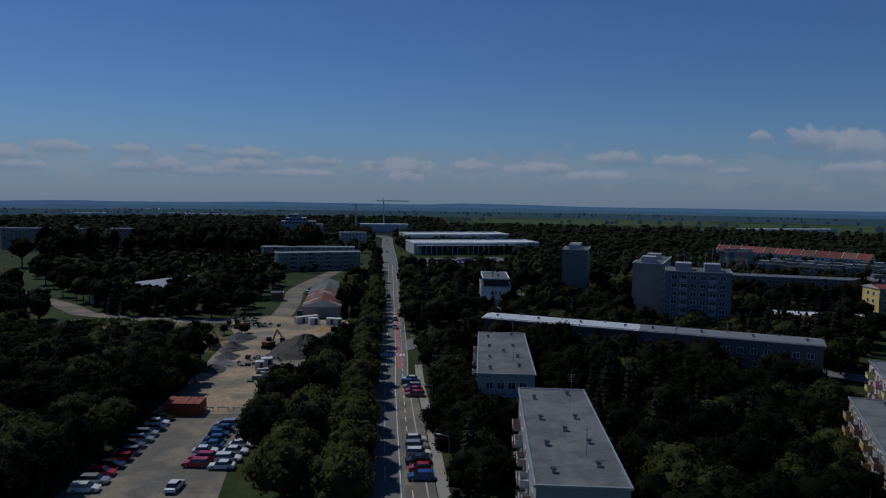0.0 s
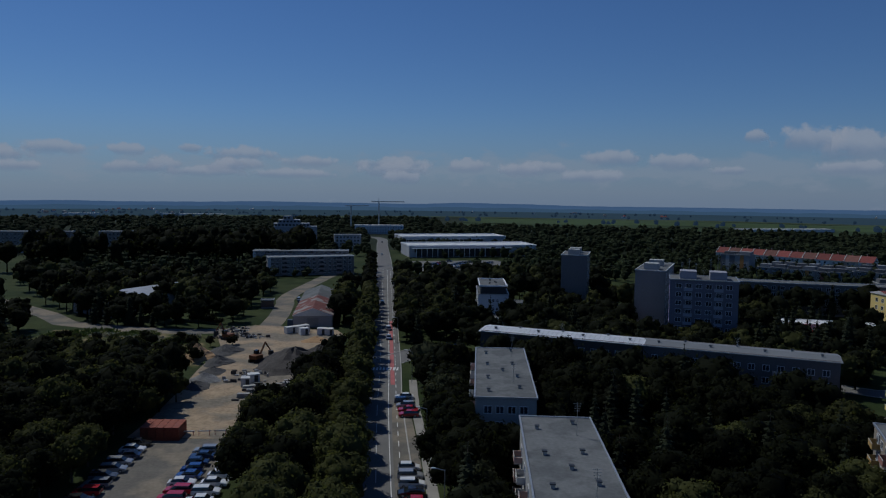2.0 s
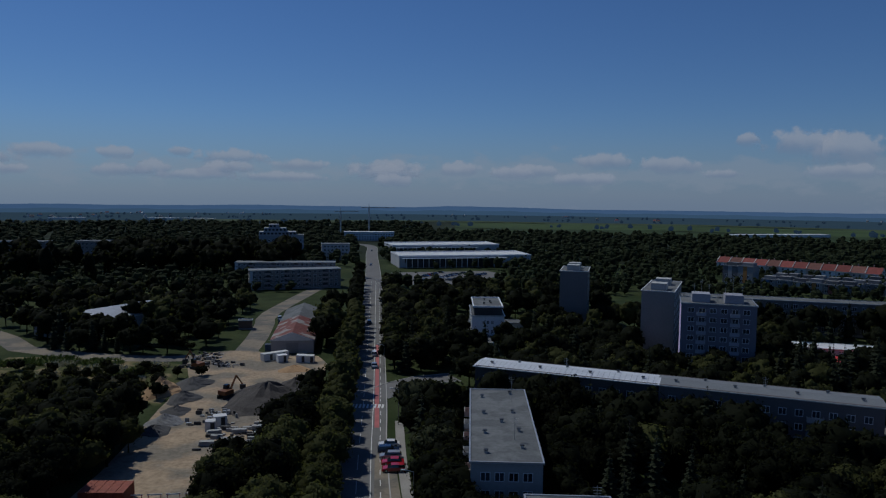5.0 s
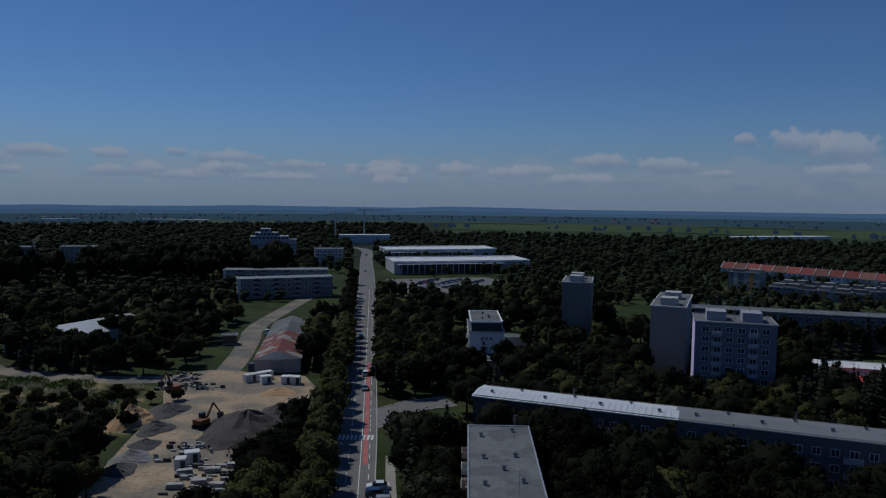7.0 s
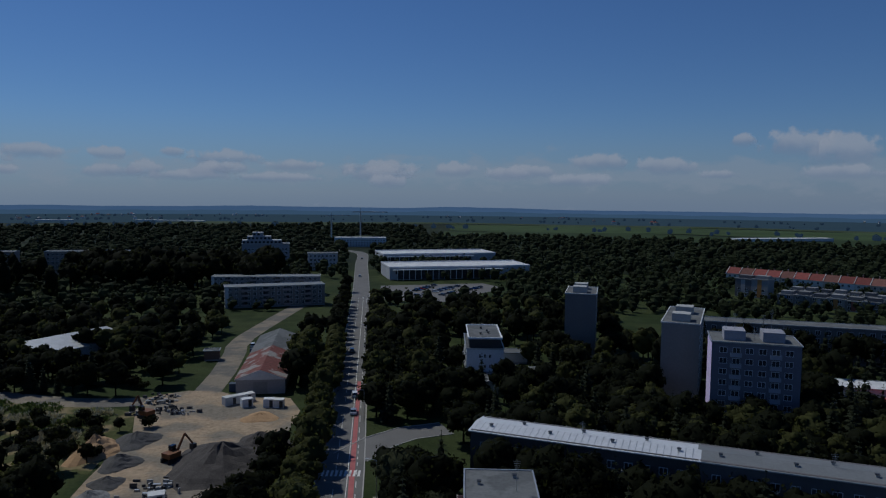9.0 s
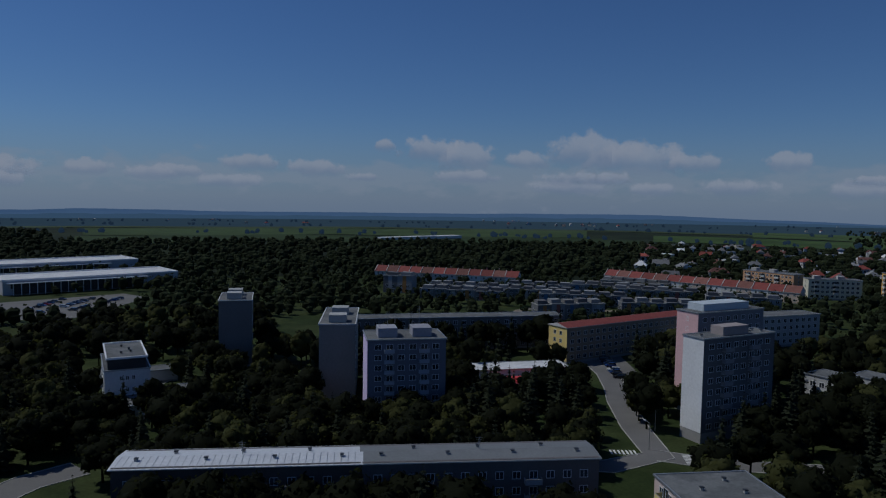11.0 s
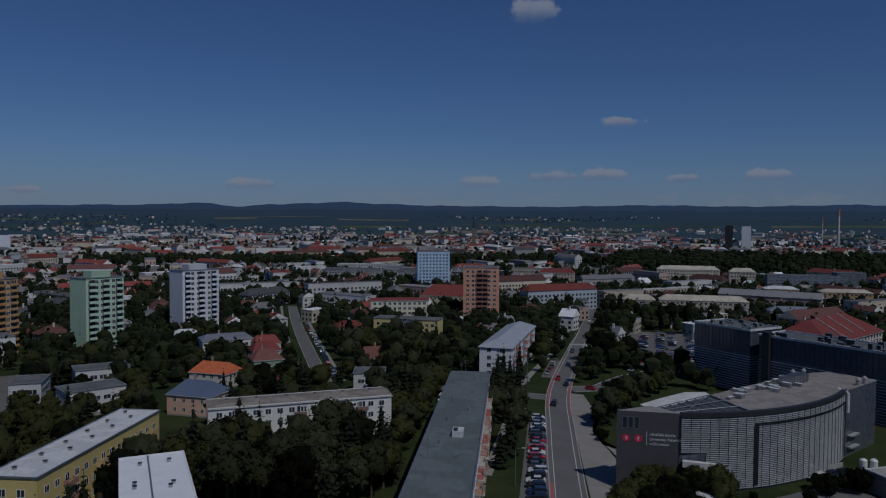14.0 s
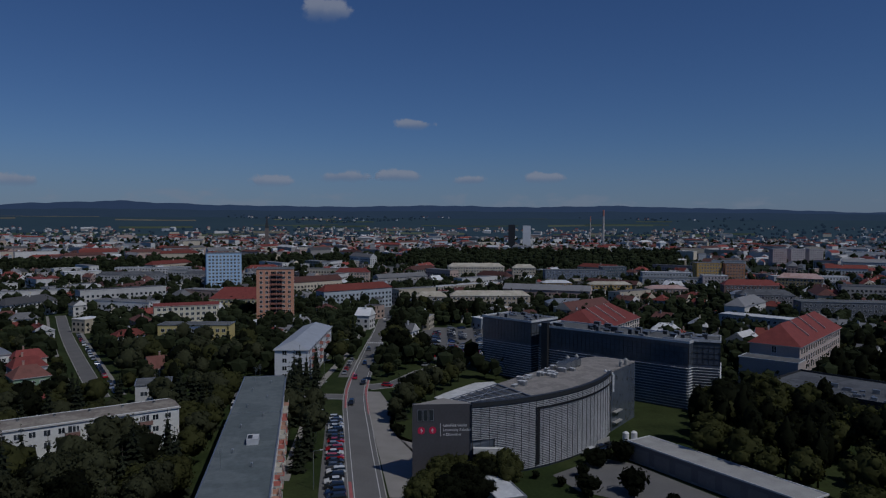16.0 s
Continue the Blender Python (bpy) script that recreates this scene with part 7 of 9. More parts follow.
grove([(196, 112), (176, 74), (158, 66), (150, 76), (172, 96), (188, 116)], 26, ["broad", "broad", "fir"], (0.8, 1.05), 3.8)
grove([(280, 150), (315, 165), (312, 128), (290, 120), (262, 128)], 26, ["broad", "broad", "light"], (0.7, 0.95), 4.5)
for x, y in ((161.5, 58.5), (158.5, 56.5), (148.5, 45), (163.5, 62)):
    plant("fir", x, y, random.uniform(0.7, 0.9), free=True)
grove([(-140, 276), (-88, 262), (-88, 270), (-150, 300), (-165, 300)], 16, ["broad", "fir", "broad"], (0.75, 1.0), 4.2)
grove([(-175, 330), (-150, 345), (-95, 330), (-90, 300), (-120, 310)], 22, ["broad", "broad", "light"], (0.8, 1.1), 5)
grove([(-61, 158), (-60, 180), (-84, 180), (-80, 160)], 14, ["broad", "light", "broad"], (0.55, 0.8), 3.2)
for k in range(30):
    x, y = random.uniform(-128, -72), random.uniform(206, 240)
    if inside(x, y, WASTE):
        if k % 4 == 0:
            plant("light", x, y, random.uniform(0.28, 0.42), free=True)
        else:
            plant("bush", x, y, random.uniform(0.7, 1.4), free=True)
for x, y, k in ((-74, 208, 0.5), (-79, 206, 0.55), (-70, 212, 0.36), (-93, 212, 0.5), (-100, 217, 0.5), (-88, 208, 0.55), (-72, 233, 0.3), (-90, 232, 0.34), (-96, 229, 0.4)):
    plant("broad", x, y, k, free=True)
for x, y in ((-2, 243), (3, 247), (7, 243), (-1, 251), (5, 254), (9, 250), (-4, 258), (1, 262)):
    plant("broad", x, y, random.uniform(0.7, 0.95))
grove([(-100, 300), (-74, 275), (-75, 330), (-84, 350), (-100, 340)], 14, ["broad", "light", "broad"], (0.5, 0.8), 5)
for k in range(46):
    plant("bush", random.uniform(-128, -74), random.uniform(270, 335), random.uniform(0.9, 1.9))
grove([(-198, 478), (-96, 470), (-92, 520), (-196, 545)], 46, ["slim", "broad", "broad"], (1.5, 1.95), 7)
grove([(-250, 420), (-190, 430), (-200, 520), (-290, 540)], 30, ["broad", "broad", "slim"], (1.2, 1.6), 7)
grove([(-150, 290), (-95, 268), (-98, 282), (-150, 304)], 9, ["broad", "fir"], (0.7, 0.95), 5)
grove([(160, -60), (190, -20), (215, 5), (196, 22), (168, 0), (140, -40)], 22, ["broad", "fir", "light"], (0.55, 0.8), 5)
grove([(100, -175), (128, -150), (150, -185), (128, -215)], 26, D3, (0.5, 0.75), 4.4)
grove([(88, -118), (118, -110), (135, -140), (118, -165), (92, -150)], 30, ["fir", "broad", "broad"], (0.6, 0.95), 4.4)
for x, y in ((196, -45), (204, -52), (212, -58), (186, -66), (178, -78), (170, -90), (190, -82), (200, -70), (214, -78), (222, -66), (206, -92), (184, -96), (230, -78), (218, -92), (172, -70)):
    plant(random.choice(("broad", "light", "broad")), x, y, random.uniform(0.75, 1.0), gap=3.5)
for x, y in ((234, 119), (240, 112), (246, 107), (252, 114), (259, 121), (250, 124), (228, 112), (238, 126), (264, 112), (246, 132), (232, 104)):
    plant(random.choice(("broad", "broad", "fir")), x, y, random.uniform(0.75, 0.95), gap=3.0)
for x, y in ((142, 208), (145, 212), (149, 217), (139, 202), (152, 207), (155, 212), (120, 203), (114, 196), (126, 214), (132, 224), (108, 190), (136, 232), (147, 240)):
    plant(random.choice(("broad", "fir", "light")), x, y, random.uniform(0.7, 0.95), free=True)
raise_trees(290)


def weeds(label, mat, patches, height, seed):
    """Tall dry weeds: leaning blades in loose tufts."""
    rng = random.Random(seed)
    vs, fs = [], []
    for cx, cy, r, count in patches:
        for _ in range(count):
            a, q = rng.uniform(0, 6.283), r * math.sqrt(rng.random())
            x, y = cx + q * math.cos(a), cy + 0.7 * q * math.sin(a)
            for _ in range(7):
                b, lean, h = rng.uniform(0, 6.283), rng.uniform(0.1, 0.6), height * rng.uniform(0.5, 1.15)
                ux, uy = math.cos(b), math.sin(b)
                px, py, w = x + 0.25 * ux, y + 0.25 * uy, rng.uniform(0.10, 0.2)
                n = len(vs)
                vs += [(px - w * 0.4 * uy, py + w * 0.4 * ux, 0.0), (px + w * 0.4 * uy, py - w * 0.4 * ux, 0.0),
                       (px + lean * h * ux + w * uy, py + lean * h * uy - w * ux, h * 0.8), (px + lean * 1.5 * h * ux, py + lean * 1.5 * h * uy, h),
                       (px + lean * h * ux - w * uy, py + lean * h * uy + w * ux, h * 0.8)]
                fs.append((n, n + 1, n + 2, n + 3, n + 4))
    me = bpy.data.meshes.new("weeds")
    me.from_pydata(vs, [], fs)
    me.materials.append(mat)
    tagged(new("weeds", me), label, "weeds", kind="stuff")


weeds("tall pale straw-coloured dry weeds on waste ground", material("dry_weeds", (0.52, 0.47, 0.30), 0.9, var=0.3, scale=0.6, fine=3.0, spec=0.1),
      [(-98, 240, 9, 160), (-86, 228, 7, 130), (-108, 232, 6, 70), (-80, 219, 5, 70), (-102, 224, 5, 60), (-92, 222, 4, 50), (-84, 246, 5, 40), (-112, 247, 5, 40)], 1.1, 3)
weeds("yellow-green weeds along a lane", material("green_weeds", (0.16, 0.19, 0.045), 0.9, var=0.35, scale=0.5, fine=3.0, spec=0.1),
      [(-118, 252, 9, 190), (-102, 250, 8, 120), (-126, 248, 7, 120), (-84, 240, 6, 70), (-90, 236, 8, 80)], 0.9, 5)


# ---- far trees and woods, past counting ----
def far_trees(name, label, spots, seed, mat, tall=9.0, wide=3.6, detail=1):
    rng = np.random.default_rng(seed)
    f = Form()
    for x, y in spots:
        s = rng.uniform(0.6, 1.2)
        z = land(x, y)
        for k in range(2):
            c = np.array([x + rng.uniform(-1, 1) * wide * 0.45, y + rng.uniform(-1, 1) * wide * 0.45, z + tall * s * (0.35 + 0.2 * k)])
            lump(f, rng, c, wide * s * rng.uniform(0.6, 0.85), 0.95, 5, 3)
        if detail:
            leaf_cloud(f, rng, np.array([x, y, z + tall * s * 0.55]), wide * s * 0.95, 6, 0.75, 1.1)
    return tagged(part(name, f, [mat]), label, "trees", kind="stuff")


def spread(n, seed, r0, r1, az0, az1, ok=lambda x, y: True, bias=1.0):
    """Random places in a sector round the walk; headings in degrees, anticlockwise from straight ahead."""
    rng, out = random.Random(seed), []
    for _ in range(n * 12):
        if len(out) == n:
            break
        r, a = r0 + (r1 - r0) * rng.random() ** bias, radians(rng.uniform(az0, az1))
        x, y = -r * math.sin(a), 60 + r * math.cos(a)
        if ok(x, y):
            out.append((x, y))
    return out


def open_ground(x, y):
    return not (taken(x, y, 1.0) or road_near(x, y) or any(inside(x, y, c) for c in CLEAR))


# ---- cars ----
TYRE = material("tyre_rubber", (0.02, 0.02, 0.02), 0.9)
CAR_GLASS = material("car_glass", (0.015, 0.018, 0.022), 0.05, spec=0.8)
CAR_COLOURS = {"white": (0.66, 0.66, 0.66), "silver": (0.36, 0.37, 0.39), "grey": (0.12, 0.125, 0.13), "black": (0.015, 0.016, 0.018), "red": (0.36, 0.012, 0.02), "blue": (0.02, 0.06, 0.22), "dark blue": (0.015, 0.03, 0.08), "yellow": (0.6, 0.4, 0.03)}


def car_kind(colour, style, far=False):
    """A parked car pointing along +x: body, glazed cabin with its roof, lamps and four wheels."""
    L, W, hb, hr = {"hatchback": (4.0, 1.74, 0.92, 1.48), "estate": (4.6, 1.80, 0.92, 1.50), "saloon": (4.6, 1.80, 0.90, 1.44), "van": (5.0, 1.95, 1.05, 2.0)}[style]
    c0, c1, c2, c3 = {"hatchback": (0.22, 0.40, 0.86, 0.97), "estate": (0.24, 0.40, 0.92, 0.99), "saloon": (0.26, 0.42, 0.74, 0.88), "van": (0.08, 0.20, 0.97, 0.99)}[style]
    body_mat = material("car_paint", CAR_COLOURS[colour], 0.25, 0.35 if colour in ("silver", "grey") else 0.0, var=0.05, spec=0.5, coat=0.6)
    X = lambda t: L / 2 - t * L
    f = Form()
    prof = [(0.0, 0.35), (0.0, 0.62), (0.03, 0.74), (c0, hb), (c3, hb + 0.02), (0.99, 0.80), (1.0, 0.40), (0.97, 0.28), (0.03, 0.26)]
    n = len(prof)
    for y, s in ((-W / 2 + 0.0, 1.0), (W / 2, 1.0)):
        f.v += [(X(t) * (0.985 if z > 0.7 else 1.0), y * (0.93 if z > 0.7 else 1.0), z) for t, z in prof]
    f.f += [tuple(range(n)), tuple(range(2 * n - 1, n - 1, -1))] + [(k, n + k, n + (k + 1) % n, (k + 1) % n) for k in range(n)]
    f.m += [0] * (n + 2)
    name = "van" if style == "van" else "car"
    root = thing(name, pose(0, 0, 0), "%s %s parked on the asphalt" % (colour, style if style != "van" else "delivery van"), name, "parked cars")
    if far:
        for x in (L * 0.31, -L * 0.30):
            for y in (-W / 2 + 0.09, W / 2 - 0.09):
                f.tube((x, y - 0.1, 0.32), (x, y + 0.1, 0.32), 0.32, 0.32, 8, 1)
    part("body", f, [body_mat, TYRE], root)
    f = Form()
    wb, wt = W / 2 * 0.90, W / 2 * 0.74
    ring = [(X(c0), wb, hb), (X(c3), wb, hb + 0.02), (X(c2), wt, hr - 0.04), (X(c1), wt, hr - 0.04)]
    f.v += [(x, -y, z) for x, y, z in ring] + [(x, y, z) for x, y, z in ring]
    f.f += [(0, 1, 2, 3), (7, 6, 5, 4), (0, 3, 7, 4), (1, 5, 6, 2), (3, 2, 6, 7)]
    f.m += [0] * 5
    cabin = part("cabin", f, [CAR_GLASS], root)
    f = Form()
    f.box(X(c2) - 0.04, -wt - 0.02, hr - 0.05, X(c1) + 0.06, wt + 0.02, hr)
    part("roof", f, [body_mat], cabin)
    if far:
        return root
    f = Form()
    f.tube((0, -0.1, 0), (0, 0.1, 0), 0.32, 0.32, 12, 0)
    f.tube((0, -0.105, 0), (0, 0.105, 0), 0.19, 0.19, 8, 1)
    wheel = f.data("wheel", [TYRE, STEEL])
    for x in (L * 0.31, -L * 0.30):
        for y in (-W / 2 + 0.09, W / 2 - 0.09):
            part("wheel", wheel, None, root, m=pose(x, y, 0.32))
    return root


random.seed(5)
FLEET = {}


def park(x, y, ang, colour=None, style=None, z=0.056):
    colour = colour or random.choice(("white", "white", "silver", "silver", "grey", "black", "black", "red", "blue", "dark blue"))
    style = style or random.choice(("hatchback", "estate", "saloon", "estate"))
    key = (colour, style, math.hypot(x, y - 40) > 215)
    m = pose(x, y, land(x, y) + z, 0, 0, ang)
    if key not in FLEET:
        FLEET[key] = car_kind(*key)
        FLEET[key].matrix_basis = m
        return FLEET[key]
    return copy_thing(FLEET[key], m)


def park_row(a, b, n, ang, colours=(), gaps=()):
    for k in range(n):
        if k in gaps:
            continue
        t = k / max(1, n - 1)
        park(a[0] + (b[0] - a[0]) * t + random.uniform(-0.25, 0.25), a[1] + (b[1] - a[1]) * t, ang + random.uniform(-3, 3) + random.choice((0, 180)), colours[k] if k < len(colours) else None)


park_row((-56.2, 109.5), (-57.4, 144.9), 12, 5, ("white", "silver", "red", "black", "red", "silver", "grey", "silver", "silver", "dark blue", "white", "black"))
park_row((-42.1, 120.4), (-43.6, 141.5), 8, 2, ("red", "red", "white", "blue", "blue", "dark blue", "dark blue", "silver"))
park_row((-37.4, 119.5), (-37.0, 133.4), 5, 2, ("white", "white", "white", "white", "white"))
park(-42.4, 110.8, 88, "white", "saloon")
park_row((-3.3, 116), (-4.6, 134), 6, 4, ("blue", "red", "black", "white", "silver", "white"))
park_row((-6.3, 164.5), (-8.0, 178), 5, 4, ("red", "red", "silver", "dark blue", "white"))
park_row((30.4, -146.5), (23.0, -84.0), 20, 8, ("white", "grey", "silver", "white", "black", "grey", "black", "red", "silver", "red", "white", "red", "black", "grey", "white", "black"))
park_row((34.3, -211), (34.3, -237), 5, 88, ("silver", "red", "grey", "white", "silver"))
for _x, _y, _a, _c in ((28.9, -262.6, 92, "grey"), (28.2, -230.2, 92, "dark blue"), (29.7, -202.8, 92, "red"), (25.9, -193.5, 92, "black"), (27.4, -164.4, 88, "black"), (17.0, -189.5, 160, "red"), (27.0, -368, 92, "white"), (25, -395, 92, "silver"),
                       (-16.5, 247.6, 96, "silver"), (-17.8, 264, 96, "white"), (-24.6, 322, 96, "black"), (-44, 560, 96, "white"), (-55, 700, 96, "silver")):
    park(_x, _y, _a, _c)
for k, (x0, y0, x1, y1) in enumerate(((-1, -246, -4, -330), (-9, -244, -12, -330), (-14.5, -244, -17.5, -330), (-23, -246, -26, -330), (-28.5, -250, -31.5, -330))):
    park_row((x0, y0), (x1, y1), 24, 2, gaps=tuple(random.sample(range(24), 9)))
park(3.0, -226, 60, "silver")
park(-6, -233, 20, "red")
park(-9.5, -234, 20, "white")
for k in range(3):
    park_row((-16 + 14 * k, 462 + 4 * k), (8 + 14 * k, 512 - 4 * k), 13, 150, gaps=tuple(random.sample(range(13), 4)))
park_row((160, 28), (163, 22), 4, 120, ("silver", "black", "grey", "black"))
park_row((156, 33), (153.5, 31), 2, 40, ("black", "black"))
park_row((222, 52), (230, 44), 5, 60, ("white", "red", "red", "grey", "black"))
park_row((170, 246), (189, 277), 12, -35, gaps=(4,))
for k in range(3):
    park_row((280, -17 - 5.5 * k), (392, -24 - 6 * k), 30, 88, gaps=tuple(random.sample(range(30), 12)))
park(30.5, 283, 92, "white")
park(31.8, 268.5, 150, "red")
park(40.5, 262.5, 165, "white", "estate")
park_row((110.6, -181.5), (182, -306), 22, -60, gaps=(3, 9, 15))
park(-63, 330, 100, "white")
park_row((-45, -118.5), (-38.5, -113.5), 3, 40, ("black", "dark blue", "white"))
park_row((176, -74), (184, -72), 2, 10, ("dark blue", "black"))
park(64, -160, 100, "white", "van")
park(72, -163, 20, "silver", "van")
park_row((66, -168), (84, -170), 5, 95)


def bus():
    root = thing("bus", pose(309, -36, 0.056, 0, 0, -8), "white city bus with dark windows", "bus")
    f = Form()
    f.box(-6, -1.25, 0.4, 6, 1.25, 3.0)
    part("body", f, [paint((0.66, 0.66, 0.66), 0.4)], root)
    for s in (-1, 1):
        f = Form()
        f.box(-5.7, s * 1.26 - 0.02, 1.4, 5.7, s * 1.26 + 0.02, 2.5)
        part("window_band", f, [CAR_GLASS], root)
    for x in (-3.6, 3.6):
        for y in (-1.1, 1.1):
            f = Form()
            f.tube((0, -0.14, 0), (0, 0.14, 0), 0.48, 0.48, 12)
            part("wheel", f, [TYRE], root, m=pose(x, y, 0.44))


bus()


# ---- works yard ----
def heap(x, y, r, h, mat, label, seed, sx=1.0):
    rng = np.random.default_rng(seed)
    f = Form()
    n, m = 20, 7
    vs = [(0, 0, h)]
    for a in range(1, m + 1):
        t = a / m
        for b in range(n):
            w = 2 * math.pi * b / n
            k = 1 + 0.16 * math.sin(3 * w + seed) + rng.uniform(-0.06, 0.06)
            vs.append((r * t * k * math.cos(w) * sx, r * t * k * math.sin(w), h * (1 - t) ** 1.15 * (1 + rng.uniform(-0.12, 0.12)) - (0.15 if a == m else 0)))
    f.v = vs
    for b in range(n):
        f.f.append((0, 1 + b, 1 + (b + 1) % n))
    for a in range(m - 1):
        for b in range(n):
            f.f.append((1 + a * n + b, 1 + (a + 1) * n + b, 1 + (a + 1) * n + (b + 1) % n, 1 + a * n + (b + 1) % n))
    f.m = [0] * len(f.f)
    return tagged(part("gravel_heap", f, [mat], m=pose(x, y, 0.03)), label, "heap", "heaps")


GRAVEL = material("gravel", (0.075, 0.072, 0.07), 0.95, var=0.35, scale=0.6, fine=4.0, bump=0.8)
PALE_GRAVEL = material("pale_gravel", (0.19, 0.188, 0.185), 0.95, var=0.4, scale=0.8, fine=4.0, bump=0.8)
SAND = material("sand", (0.36, 0.23, 0.12), 0.95, var=0.25, scale=0.4, fine=3.0, bump=0.4)
EARTH = material("dark_earth", (0.062, 0.055, 0.050), 0.95, var=0.4, scale=0.5, fine=3.0, bump=0.8)
heap(-41.0, 212.0, 13.5, 5.0, EARTH, "big dark heap of earth beside the yard", 1, 0.95)
heap(-35.5, 224, 7.5, 3.2, EARTH, "dark heap of earth beside the yard", 2)
heap(-60.8, 193.5, 4.4, 2.1, PALE_GRAVEL, "pale heap of broken stone", 3)
heap(-60.6, 186.5, 4.0, 1.7, GRAVEL, "grey heap of rubble", 4)
heap(-61.0, 201, 3.8, 1.7, GRAVEL, "grey heap of gravel", 5)
heap(-65.0, 226, 6.5, 2.4, GRAVEL, "grey heap of gravel along the yard", 6, 0.8)
heap(-63.0, 212, 5.6, 2.2, GRAVEL, "grey heap of gravel along the yard", 7, 0.8)
heap(-71.5, 219, 9.0, 4.2, SAND, "ochre bank of sand", 8, 0.55)
heap(-40.5, 244, 5.0, 1.4, SAND, "low ochre heap of sand", 9)


def excavator(x, y, ang, label):
    root = thing("excavator", pose(x, y, 0.05, 0, 0, ang), label, "excavator", "excavators")
    yellow = material("machine_orange", (0.16, 0.06, 0.02), 0.55, var=0.2)
    for s in (-1, 1):
        f = Form()
        f.box(-1.9, s * 1.1 - 0.3, 0.0, 1.9, s * 1.1 + 0.3, 0.85)
        part("track", f, [TYRE], root)
    f = Form()
    f.box(-1.7, -1.3, 1.0, 1.4, 1.3, 2.1)
    part("body", f, [yellow], root)
    f = Form()
    f.box(0.2, 0.3, 2.1, 1.5, 1.3, 3.2)
    part("cab", f, [CAR_GLASS], root)
    f = Form()
    f.tube((1.2, -0.2, 1.8), (3.4, -0.2, 5.2), 0.32, 0.26, 6)
    part("boom", f, [yellow], root)
    f = Form()
    f.tube((3.4, -0.2, 5.2), (5.6, -0.2, 2.4), 0.24, 0.18, 6)
    part("arm", f, [yellow], root)
    f = Form()
    f.box(5.2, -0.8, 1.0, 6.2, 0.4, 2.3)
    part("bucket", f, [DARK_METAL], root)


excavator(-52.4, 213.5, 60, "orange crawler excavator beside a heap")
excavator(-69.5, 243.5, 150, "dark crawler excavator among scrap")
_rusty = material("rusty_container", (0.21, 0.05, 0.027), 0.7, var=0.3, scale=0.5, fine=3.0)
for k in range(5):
    root = thing("skip_container", pose(-58.6 + 1.55 * k, 147.6, 0.05, 0, 0, 3), "rust-red steel container standing in a row", "container", "rust-red containers")
    f = Form()
    f.box(0, 0, 0, 1.45, 5.2, 2.7)
    part("shell", f, [_rusty], root)
    for j in range(4):
        f = Form()
        f.box(0.1 + 0.4 * j, -0.06, 0.1, 0.18 + 0.4 * j, 0, 2.6)
        part("rib", f, [_rusty], root)
for _x, _y, _a, _c, _L in ((-49, 256, 40, (0.55, 0.55, 0.53), 5), (-52, 253.5, 40, (0.50, 0.50, 0.48), 4), (-47, 252, 30, (0.60, 0.6, 0.6), 3), (-41.5, 252.5, 3, (0.62, 0.62, 0.62), 3), (-38.5, 252, 3, (0.58, 0.58, 0.55), 2.6), (-55, 268, 5, (0.05, 0.07, 0.11), 4),
                           (-60.5, 315, 8, (0.05, 0.07, 0.11), 4), (-48.6, 190, 20, (0.55, 0.55, 0.55), 3), (-49.5, 186.5, 10, (0.5, 0.5, 0.5), 2.2)):
    root = thing("site_container", pose(_x, _y, 0.05, 0, 0, _a), "box-shaped site container on bare ground", "container", "site containers")
    f = Form()
    f.box(0, 0, 0, _L, 2.3, 2.3)
    part("shell", f, [paint(_c)], root)
    f = Form()
    f.box(_L * 0.55, -0.04, 0.1, _L * 0.55 + 0.9, 0.0, 2.0)
    part("door", f, [DARK_METAL], root)
random.seed(9)
f = Form()
for k in range(170):
    cx, cy = random.choice(((-72, 257), (-66, 249), (-74, 248), (-62, 247), (-50.5, 193), (-50, 199), (-72, 262)))
    x, y, w, h, d = cx + random.gauss(0, 2.4), cy + random.gauss(0, 1.6), random.uniform(0.2, 1.6), random.uniform(0.1, 0.9), random.uniform(0.2, 0.7)
    f.box(x, y, 0, x + w, y + d, h + 0.1, random.choice((0, 0, 1, 2)))
for k in range(40):
    x, y, w = random.uniform(-50, -37), random.uniform(174, 193), random.uniform(0.4, 2.2)
    f.box(x, y, 0, x + w, y + random.uniform(0.3, 0.9), random.uniform(0.2, 0.9), random.choice((0, 2, 2)))
tagged(part("scrap_piles", f, [GRAVEL, STEEL, CONCRETE]), "piles of scrap and building rubble", "rubble", kind="stuff")
for k, (x, y, a) in enumerate(((-46.5, 178, 5), (-42.5, 180, 8), (-38.5, 178.5, -4), (-47, 185, 20), (-41.5, 186, 3), (-38, 188.5, 0))):
    root = thing("slab_stack", pose(x, y, 0.05, 0, 0, a), "stack of pale concrete slabs on bare ground", "slab stack", "slab stacks")
    for j in range(3):
        f = Form()
        f.box(-1.6 + 0.1 * j, -0.6, 0.1 + 0.32 * j, 1.6 - 0.15 * (k % 3), 0.6, 0.34 + 0.32 * j)
        part("slab", f, [CONCRETE], root)
for k in range(6):
    root = thing("barrier", pose(-58 + 3.2 * k, 150.2 + 0.3 * k, 0.05, 0, 0, 6), "low white and red barrier across the yard", "barrier", "barriers")
    f = Form()
    f.box(0, -0.03, 0.75, 2.6, 0.03, 1.0)
    part("rail", f, [WHITE_FRAME], root)
    for x in (0.2, 2.3):
        f = Form()
        f.box(x, -0.05, 0, x + 0.1, 0.05, 1.0)
        part("leg", f, [RED_LANE], root)
